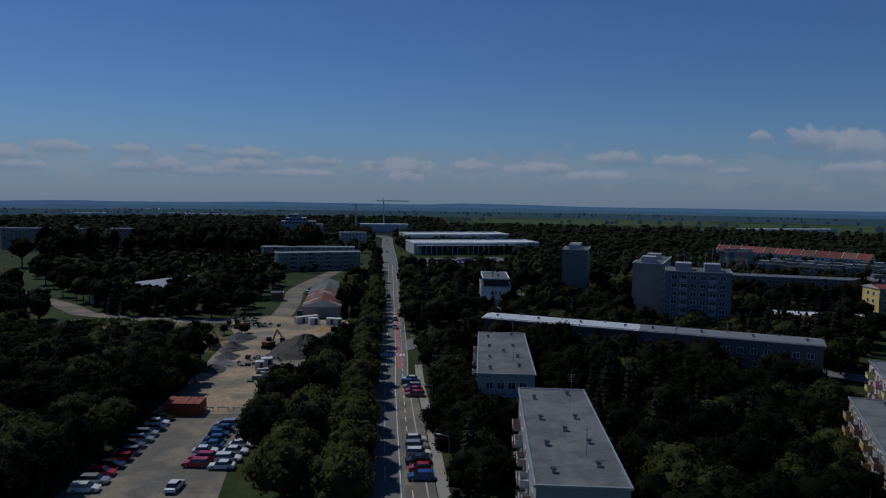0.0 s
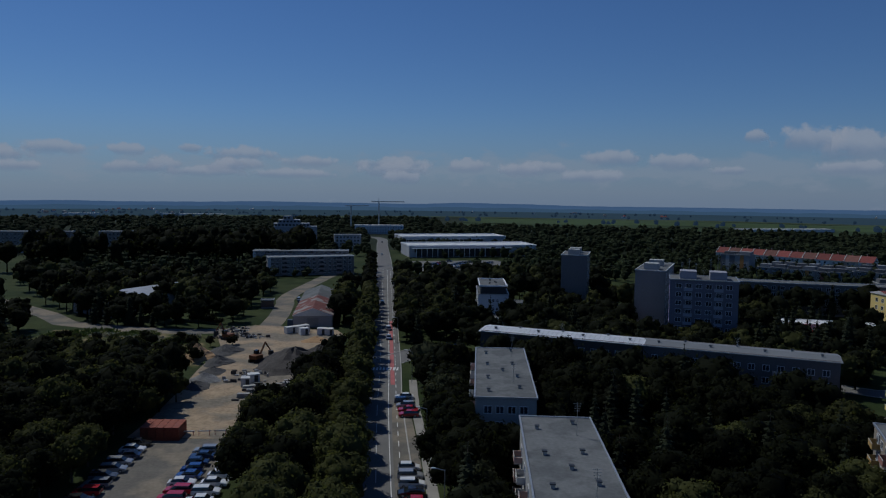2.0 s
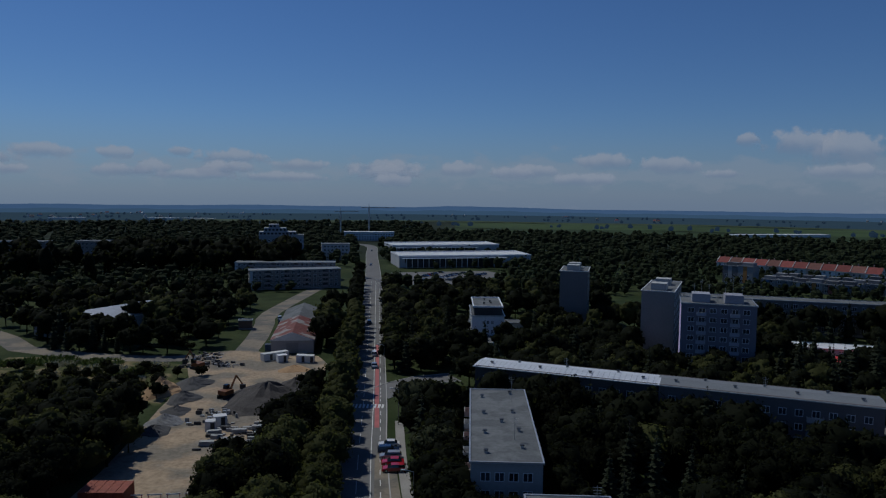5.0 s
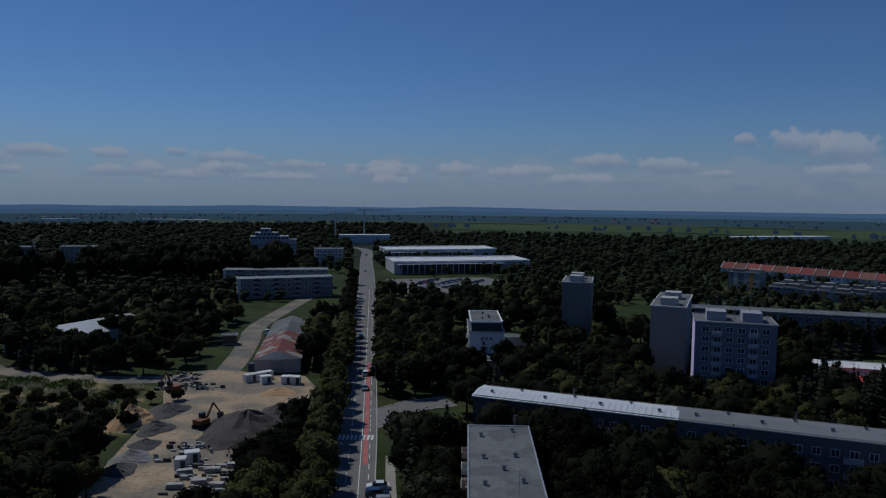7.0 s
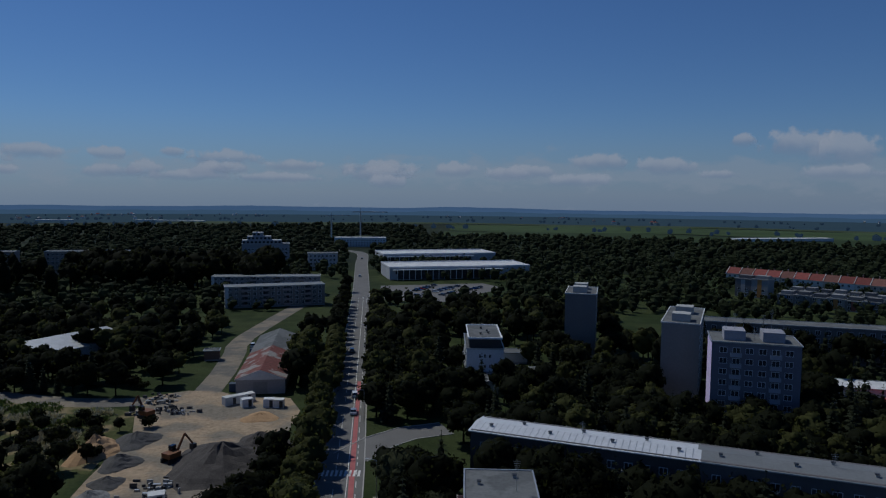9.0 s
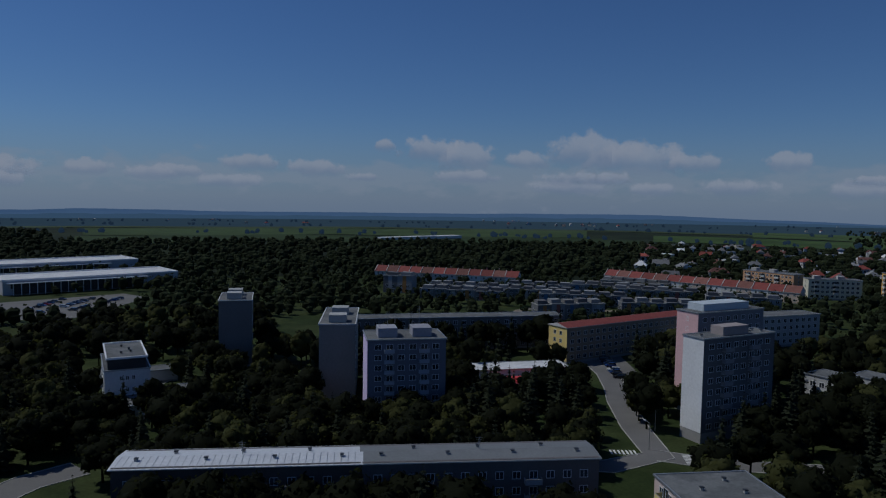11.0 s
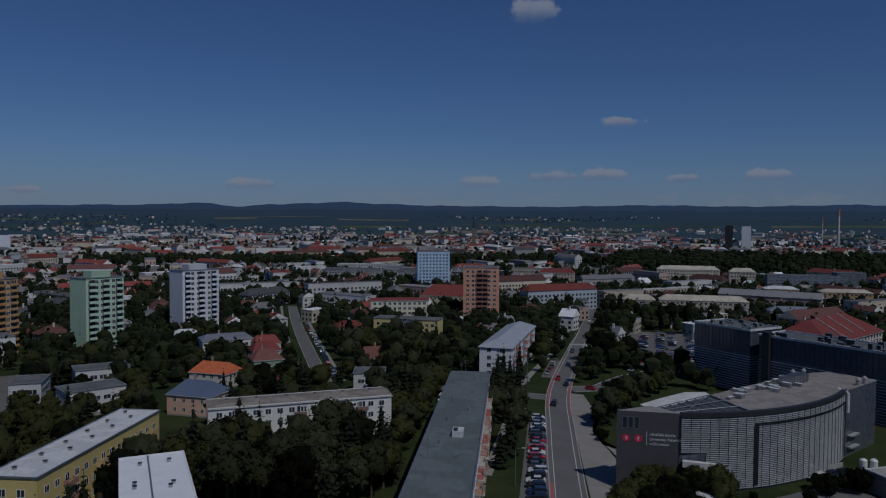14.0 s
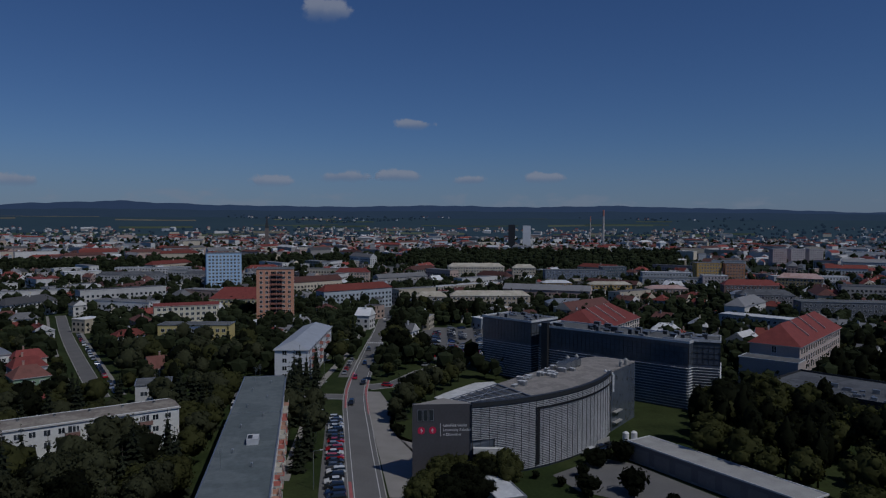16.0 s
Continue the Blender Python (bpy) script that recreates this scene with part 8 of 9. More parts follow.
# low wooden ruin and grey hall by the lane
hall("hall", "large grey hall under a pale sheet roof among trees", -126, 282, 62, 48, 22, 5.5, (0.30, 0.30, 0.30), rise=3.0, roof_mat=ZINC)
house("house with a dull red hipped roof", -176, 262, 20, 16, 12, 5.5, 3.4, (0.40, 0.35, 0.32), TILE_BROWN, hip=4)
hall("low_hall", "low white building among the trees", -128, 176, 20, 18, 9, 4.5, (0.60, 0.60, 0.60), roof=PALE_FELT)
hall("shelter", "small brown shed on bare ground", -74, 306, 10, 5, 4, 3.4, (0.16, 0.10, 0.07))


# ---- street lamps, aerials, cranes, landmarks ----
def street_lamp(x, y, ang, h=8.5):
    root = thing("street_lamp", pose(x, y, 0, 0, 0, ang), "grey steel street lamp with one arm", "street lamp", "street lamps")
    f = Form()
    f.tube((0, 0, 0), (0, 0, h), 0.09, 0.06, 8)
    part("pole", f, [STEEL], root)
    f = Form()
    f.tube((0, 0, h), (1.6, 0, h + 0.35), 0.05, 0.04, 6)
    part("arm", f, [STEEL], root)
    f = Form()
    f.box(1.4, -0.14, h + 0.26, 2.1, 0.14, h + 0.42)
    part("lantern", f, [PALE_FELT], root)


for _x, _y in ((40.1, -193.2), (32.9, -123.9), (28.5, -90.1), (36.5, -158), (38, -240), (37, -290)):
    street_lamp(_x, _y, 180)
for _x, _y in ((1.4, 113), (-1.8, 143), (-6.5, 192), (-13, 240), (-20, 330), (-26, 400)):
    street_lamp(_x, _y, 180)
for _x, _y in ((128, 190), (140, 200), (148, 214)):
    street_lamp(_x, _y, 90, 6.5)


def far_spot(r, az):
    return -r * math.sin(radians(az)), 60 + r * math.cos(radians(az))


def crane(r, az, h, jib, turn):
    x, y = far_spot(r, az)
    root = thing("tower_crane", pose(x, y, land(x, y), 0, 0, turn), "slender tower crane far down the street", "crane", "tower cranes")
    f = Form()
    f.box(-0.8, -0.8, 0, 0.8, 0.8, h)
    part("mast", f, [STEEL], root)
    f = Form()
    f.box(-10, -0.5, h, jib, 0.5, h + 1.2)
    part("jib", f, [STEEL], root)
    f = Form()
    f.tube((0, 0, h), (0, 0, h + 6), 0.5, 0.2, 5)
    part("peak", f, [STEEL], root)


crane(900, 5.1, 40, 34, 10)
crane(980, 7.4, 34, 30, 40)


def landmark(name, label, category, r, az, top, width, depth, mat, cap=None, group=""):
    x, y = far_spot(r, az)
    z = land(x, y)
    root = thing(name, pose(x, y, z, 0, 0, az), label, category, group)
    f = Form()
    f.box(-width / 2, -depth / 2, -3, width / 2, depth / 2, top - z)
    part("shaft", f, [mat], root)
    if cap:
        f = Form()
        i = top - z
        f.v += [(-width / 2 - 0.3, -depth / 2 - 0.3, i), (width / 2 + 0.3, -depth / 2 - 0.3, i), (width / 2 + 0.3, depth / 2 + 0.3, i), (-width / 2 - 0.3, depth / 2 + 0.3, i), (0, 0, i + cap)]
        f.f += [(0, 1, 4), (1, 2, 4), (2, 3, 4), (3, 0, 4)]
        f.m += [0] * 4
        part("spire", f, [DARK_METAL], root)
    return root


landmark("church_tower", "white church tower with a dark pointed cap", "church", 1300, -110.7, 30, 7, 7, paint((0.66, 0.64, 0.56)), 9)
landmark("cathedral_spire", "dark cathedral spire above the old town", "church", 1800, -167.7, 45, 9, 9, paint((0.16, 0.13, 0.12)), 32)
landmark("high_rise", "dark glazed high-rise in the town", "tower", 1700, -187.1, 56, 16, 16, DARK_METAL)
landmark("high_rise", "white high-rise with pale facade", "tower", 1750, -188.3, 54, 19, 12, paint((0.62, 0.64, 0.68)))
landmark("high_rise", "white office tower in the town", "tower", 1500, -133.5, 30, 22, 12, paint((0.55, 0.58, 0.62)))
landmark("high_rise", "pale tower block far off", "tower", 900, -99.5, 24, 12, 10, paint((0.58, 0.62, 0.68)))
for r, az, top, w in ((2000, -194.3, 98, 5.0), (1500, -131.7, 34, 3.6), (2000, -193.3, 80, 2.2)):
    x, y = far_spot(r, az)
    root = thing("chimney_stack", pose(x, y, land(x, y)), "tall slim factory chimney above the town", "chimney", "factory chimneys")
    f = Form()
    f.tube((0, 0, 0), (0, 0, top * 0.82), w * 0.62, w * 0.5, 10)
    part("stack", f, [paint((0.55, 0.50, 0.46))], root)
    f = Form()
    f.tube((0, 0, top * 0.82), (0, 0, top), w * 0.5, w * 0.46, 10)
    part("stack_top", f, [paint((0.50, 0.22, 0.18))], root)


# ---- the town out to the hills, past counting ----
WALLS = [material("town_wall", c, 0.9, var=0.12, scale=0.05, fine=0.4, island=0.16) for c in ((0.60, 0.59, 0.57), (0.52, 0.46, 0.36), (0.34, 0.325, 0.31), (0.44, 0.33, 0.28), (0.38, 0.42, 0.46))]
ROOFS = [material("town_roof", c, 0.85, var=0.15, scale=0.05, fine=0.4, island=0.3) for c in ((0.20, 0.052, 0.040), (0.11, 0.050, 0.042), (0.19, 0.19, 0.195), (0.58, 0.58, 0.58), (0.085, 0.085, 0.09))]


def town(name, label, spots, seed, houses=True, windows_to=900.0):
    """Many small houses or blocks in one piece of stuff: walls, pitched or flat roofs, windows."""
    rng = random.Random(seed)
    f = Form()
    k = len(WALLS)
    for x, y in spots:
        r = math.hypot(x, y - 60)
        z = land(x, y)
        a = radians(rng.choice((-139, -49, -139, -49, -20, 70)) + rng.uniform(-6, 6))
        c, s = math.cos(a), math.sin(a)
        if houses:
            L, D, H, pitched = rng.uniform(8, 15), rng.uniform(7.5, 10), rng.uniform(4.6, 8.0), rng.random() < 0.8
        else:
            L, D, H, pitched = rng.uniform(26, 64), rng.uniform(9.5, 12), rng.choice((8, 9, 11, 11, 11.5, 14)), rng.random() < 0.5
        wall = rng.choices(range(k), (5, 3, 2, 1.5, 1))[0]
        roof = k + (rng.choices(range(5), (3.6, 3, 3, 1.5, 1.5))[0] if pitched else rng.choices(range(5), (0.4, 0.4, 4, 3, 1.5))[0])
        P = lambda u, v, w: (x + u * c - v * s, y + u * s + v * c, z + w)
        i = len(f.v)
        f.v += [P(u, v, w) for w in (-2, H) for u, v in ((-L / 2, -D / 2), (L / 2, -D / 2), (L / 2, D / 2), (-L / 2, D / 2))]
        f.f += [(i, i + 1, i + 5, i + 4), (i + 1, i + 2, i + 6, i + 5), (i + 2, i + 3, i + 7, i + 6), (i + 3, i, i + 4, i + 7)]
        f.m += [wall] * 4
        if pitched:
            e, h = 0.5, D * rng.uniform(0.28, 0.40)
            hp = rng.choice((0.0, D * 0.4))
            j = len(f.v)
            f.v += [P(u, v, H - 0.2) for u, v in ((-L / 2 - e, -D / 2 - e), (L / 2 + e, -D / 2 - e), (L / 2 + e, D / 2 + e), (-L / 2 - e, D / 2 + e))] + [P(-L / 2 + hp, 0, H + h), P(L / 2 - hp, 0, H + h)]
            f.f += [(j, j + 1, j + 5, j + 4), (j + 2, j + 3, j + 4, j + 5), (j + 1, j + 2, j + 5), (j + 3, j, j + 4)]
            f.m += [roof, roof] + ([roof] * 2 if hp else [wall] * 2)
            q = rng.uniform(-L / 4, L / 4)
            if r < 1000:
                j = len(f.v)
                f.v += [P(q + u, v, w) for w in (H + h * 0.5, H + h + 1.2) for u, v in ((-0.4, 0.5), (0.4, 0.5), (0.4, 1.2), (-0.4, 1.2))]
                f.f += [(j, j + 1, j + 5, j + 4), (j + 1, j + 2, j + 6, j + 5), (j + 2, j + 3, j + 7, j + 6), (j + 3, j, j + 4, j + 7), (j + 4, j + 5, j + 6, j + 7)]
                f.m += [wall] * 5
        else:
            j = len(f.v)
            f.v += [P(u, v, H + w) for w in (-0.1, 0.4) for u, v in ((-L / 2 - 0.2, -D / 2 - 0.2), (L / 2 + 0.2, -D / 2 - 0.2), (L / 2 + 0.2, D / 2 + 0.2), (-L / 2 - 0.2, D / 2 + 0.2))]
            f.f += [(j + 4, j + 5, j + 6, j + 7), (j, j + 1, j + 5, j + 4), (j + 1, j + 2, j + 6, j + 5), (j + 2, j + 3, j + 7, j + 6), (j + 3, j, j + 4, j + 7)]
            f.m += [roof] + [wall] * 4
        if r < windows_to:
            tx, ty = -x, 60 - y
            for nx, ny, run, dep in ((0, -1, L, D), (0, 1, L, D), (-1, 0, D, L), (1, 0, D, L)):
                if (nx * c - ny * s) * tx + (nx * s + ny * c) * ty <= 0:
                    continue
                n, rows = max(1, int(run / 3.0)), max(1, int(H / 2.9))
                for a1 in range(n):
                    for b1 in range(rows):
                        u0, w0 = -run / 2 + run * (a1 + 0.5) / n, 1.0 + b1 * 2.85
                        ww = 0.75
                        if nx:
                            q = [P(nx * (dep / 2 + 0.06), sg * ww + u0, w0 + t) for sg, t in ((-1, 0), (1, 0), (1, 1.5), (-1, 1.5))]
                        else:
                            q = [P(sg * ww + u0, ny * (dep / 2 + 0.06), w0 + t) for sg, t in ((-1, 0), (1, 0), (1, 1.5), (-1, 1.5))]
                        f.quad(*q, 2 * k)
    return tagged(part(name, f, WALLS + ROOFS + [GLASS]), label, "houses", kind="stuff")


def free_spot(gap):
    cells = {}

    def ok(x, y):
        if not open_ground(x, y) or taken(x, y, gap * 0.5):
            return False
        i, j = int(x // gap), int(y // gap)
        for a in (-1, 0, 1):
            for b in (-1, 0, 1):
                for p in cells.get((i + a, j + b), ()):
                    if (p[0] - x) ** 2 + (p[1] - y) ** 2 < gap * gap:
                        return False
        cells.setdefault((i, j), []).append((x, y))
        return True
    return ok


def in_belt(x, y):
    """The belt of old trees that crosses the town."""
    a = math.degrees(math.atan2(-x, y - 60)) % 360
    r = math.hypot(x, y - 60)
    w = 40 * math.sin(a * 0.21)
    return 181 < a < 222 and 930 + w < r < 1090 + w or 160 < a <= 181 and 860 + w < r < 1420 + w


def thin_town(x, y):
    """Fewer houses towards the open plain on the side of the panel blocks."""
    a = math.degrees(math.atan2(-x, y - 60))
    r = math.hypot(x, y - 60)
    return -118 < a < -60 and r > 1150 and math.sin(x * 0.011) + math.sin(y * 0.013) < 0.9


_near = free_spot(17)
town("town_houses", "suburban houses with red and grey roofs", spread(560, 1, 330, 860, -218, -88, lambda x, y: not in_belt(x, y) and _near(x, y)), 1)
_mid = free_spot(19)
town("town_houses", "dense town of small houses with red roofs", spread(1700, 2, 700, 1950, -218, -62, lambda x, y: not in_belt(x, y) and not thin_town(x, y) and _mid(x, y), 0.75), 2, windows_to=1000)
_blk = free_spot(48)
town("town_blocks", "long blocks of flats spread through the town", spread(240, 3, 430, 1500, -218, -96, lambda x, y: not in_belt(x, y) and _blk(x, y)), 3, False, 1100)
town("town_houses", "houses of the town towards the hills", spread(2300, 4, 1700, 3450, -218, -120, lambda x, y: not in_belt(x, y) and math.sin(x * 0.005) + math.sin(y * 0.007) > -1.1, 0.8), 4, windows_to=0)
town("town_houses", "houses of villages on the plain", spread(420, 10, 1500, 3300, -120, -62, lambda x, y: not thin_town(x, y)), 10, windows_to=0)
town("town_houses", "pale villages at the foot of the hills", spread(90, 21, 3400, 4250, -216, -124, lambda x, y: math.sin(x * 0.0031) + math.sin(y * 0.0043 + 1) > 0.4), 21, windows_to=0)
town("town_blocks", "pale blocks and halls on the edge of town", spread(420, 5, 1300, 3350, -216, -104, lambda x, y: not in_belt(x, y)), 5, False, 0)
_est = free_spot(24)
town("estate_houses", "houses and gardens beyond the tower blocks", spread(110, 6, 540, 1150, -72, -44, lambda x, y: _est(x, y)), 6)
town("village_houses", "scattered houses of distant villages", spread(60, 7, 2500, 4200, -62, 34, lambda x, y: math.sin(x * 0.004) + math.sin(y * 0.006) > 0.8), 7, windows_to=0)

# far trees with the haze before them put into a faint glow
HAZY_WOODS = hazy("hazy_distant_woods", (0.014, 0.020, 0.014), (0.024, 0.042, 0.074))
_tr = free_spot(5)
far_trees("garden_trees", "trees between the houses of the town", spread(4300, 11, 270, 900, -217, -60, lambda x, y: _tr(x, y)), 11, WOODS, 12.5, 4.2)
far_trees("garden_trees", "old garden trees between the nearer houses", spread(2300, 22, 260, 640, -217, -86, lambda x, y: _tr(x, y)), 22, WOODS, 13, 4.4)
far_trees("town_trees", "trees scattered through the town", spread(4600, 12, 800, 2600, -218, -58, bias=0.8), 12, WOODS, 12, 5.4, 0)
far_trees("park_trees", "dark belt of park trees across the town", spread(2300, 13, 880, 1470, -201, -138, in_belt), 13, WOODS, 17, 5.6, 0)
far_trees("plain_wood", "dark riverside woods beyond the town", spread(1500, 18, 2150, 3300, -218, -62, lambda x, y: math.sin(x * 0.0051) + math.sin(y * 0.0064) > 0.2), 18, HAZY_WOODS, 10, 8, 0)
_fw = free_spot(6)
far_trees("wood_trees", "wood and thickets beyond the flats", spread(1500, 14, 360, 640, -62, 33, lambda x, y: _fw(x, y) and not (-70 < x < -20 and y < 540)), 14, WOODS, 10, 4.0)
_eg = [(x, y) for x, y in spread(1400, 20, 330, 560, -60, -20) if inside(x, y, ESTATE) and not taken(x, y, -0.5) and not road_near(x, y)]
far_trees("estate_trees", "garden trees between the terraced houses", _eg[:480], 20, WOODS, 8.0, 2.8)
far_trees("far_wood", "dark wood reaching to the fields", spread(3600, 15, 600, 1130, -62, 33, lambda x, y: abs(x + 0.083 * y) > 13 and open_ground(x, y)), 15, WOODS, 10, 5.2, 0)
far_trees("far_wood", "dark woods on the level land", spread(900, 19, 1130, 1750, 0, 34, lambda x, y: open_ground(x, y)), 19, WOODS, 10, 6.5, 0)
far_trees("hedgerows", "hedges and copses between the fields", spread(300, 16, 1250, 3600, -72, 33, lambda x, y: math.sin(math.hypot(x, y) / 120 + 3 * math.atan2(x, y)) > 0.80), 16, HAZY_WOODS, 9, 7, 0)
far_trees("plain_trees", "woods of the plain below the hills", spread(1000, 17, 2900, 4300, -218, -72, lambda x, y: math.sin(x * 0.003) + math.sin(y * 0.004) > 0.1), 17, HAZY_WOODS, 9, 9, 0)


# ---- fields, hills and sky far off ----
def field(r0, r1, a0, a1, rgb, k):
    f = Form()
    n = max(4, int(a1 - a0))
    for j in range(n):
        a, b = a0 + (a1 - a0) * j / n, a0 + (a1 - a0) * (j + 1) / n
        w0, w1 = 45 * math.sin(a * 0.31 + k), 45 * math.sin(b * 0.31 + k)
        q = [far_spot(r0 + w0, a), far_spot(r1 + w0, a), far_spot(r1 + w1, b), far_spot(r0 + w1, b)]
        f.quad(*[(x, y, land(x, y) + 0.8 + 0.02 * k) for x, y in q])
    tagged(part("field", f, [two_tone("crop_field", rgb, tuple(0.8 * v for v in rgb), 0.004, fine=0.05)]), "flat green crop field far off", "field", kind="structure")


for _k, _f in enumerate(((1110, 1420, -44, -1.5, (0.034, 0.052, 0.018)), (1430, 1960, -40, -2, (0.050, 0.076, 0.028)), (1980, 2150, -60, 20, (0.050, 0.068, 0.032)), (1800, 1960, 4, 30, (0.045, 0.060, 0.028)),
                         (1300, 1700, -62, -45, (0.050, 0.080, 0.024)), (1750, 2300, -80, -52, (0.060, 0.092, 0.032)), (2400, 2650, -112, -92, (0.065, 0.10, 0.036)), (1480, 1620, -104, -88, (0.060, 0.10, 0.030)))):
    field(*_f, _k)
_fr = random.Random(8)
for _k in range(44):
    _a, _r = _fr.uniform(-214, -108), _fr.uniform(2950, 4250)
    _g = _fr.choice(((0.11, 0.13, 0.08), (0.08, 0.10, 0.055), (0.16, 0.15, 0.11), (0.06, 0.085, 0.05)))
    field(_r, _r + _fr.uniform(50, 130), _a, _a + _fr.uniform(2.5, 9), _g, 8 + _k)


SKYLINE = [(-224, 0.4), (-213.5, 0.90), (-204, 1.20), (-199, 1.32), (-195.6, 1.44), (-188, 1.34), (-181.6, 1.44), (-173, 1.30), (-164.7, 1.34), (-160, 1.46), (-156.9, 1.58), (-155, 1.44), (-152, 1.34), (-149.5, 1.12), (-146.7, 1.36),
           (-141.5, 1.14), (-134, 1.0), (-128.9, 0.84), (-124, 0.80), (-120.6, 0.50), (-114.4, 0.66), (-108.2, 0.1), (-99, -0.7), (-86, -1.0), (-70, -1.25), (-61, -1.25), (-54, -1.12), (-44, -0.93), (-36, -1.0), (-30, -1.10),
           (-22, -1.12), (-12, -1.16), (-6, -1.06), (-2, -1.02), (2, -1.14), (9, -1.10), (14, -1.04), (19, -1.10), (24, -1.10), (28, -1.03), (33, -1.08), (40, -1.1)]


def skyline(a):
    for (a0, e0), (a1, e1) in zip(SKYLINE, SKYLINE[1:]):
        if a0 <= a <= a1:
            t = (a - a0) / (a1 - a0)
            ripple = 0.022 * math.sin(a * 1.7) + 0.012 * math.sin(a * 4.3 + 1) if a < -104 else 0.0
            return e0 + (e1 - e0) * t * t * (3 - 2 * t) + ripple
    return -1.0


# the blue of these hills is haze, added as emission
for _name, _lab, _r, _share, _a0, _a1, _mat in (("far_hills", "wooded hills on the horizon in painted pale blue haze", 4780, 1.0, -128, 40, hazy("hazy_far_hills", (0.014, 0.020, 0.028), (0.100, 0.170, 0.300))),
                                                ("far_hills", "wooded hills behind the town in painted dark blue haze", 4780, 1.0, -224, -128, hazy("hazy_blue_hills", (0.010, 0.014, 0.020), (0.058, 0.090, 0.168))),
                                                ("near_hills", "dark wooded hill slopes before the horizon", 4450, 0.45, -98, 40, hazy("hazy_hill_woods", (0.016, 0.024, 0.024), (0.070, 0.125, 0.215))),
                                                ("near_hills", "dark foothills behind the town", 4650, 0.42, -224, -98, hazy("hazy_foothills", (0.014, 0.020, 0.022), (0.042, 0.068, 0.118)))):
    f = Form()
    n = 420
    prev = None
    for j in range(n + 1):
        a = _a0 + (_a1 - _a0) * j / n
        x, y = far_spot(_r, a)
        g = land(x, y)
        e = skyline(a)
        top = 56 + _r * math.tan(radians(e))
        top = g + (top - g) * _share * (1 + (0.10 * math.sin(a * 1.1 + 2) + 0.06 * math.sin(a * 2.9 + 1) + 0.02 * math.sin(a * 7.3) if _share < 1 else 0.012 * math.sin(a * 3.3) + 0.008 * math.sin(a * 8.9)))
        x2, y2 = far_spot(_r - 500, a)
        cur = ((x2, y2, land(x2, y2) - 5), (far_spot(_r - 180, a)[0], far_spot(_r - 180, a)[1], g + (top - g) * 0.62), (x, y, top), (far_spot(_r + 80, a)[0], far_spot(_r + 80, a)[1], g - 40))
        if prev:
            for q in range(3):
                f.quad(prev[q], cur[q], cur[q + 1], prev[q + 1])
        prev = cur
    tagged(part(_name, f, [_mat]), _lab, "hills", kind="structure")


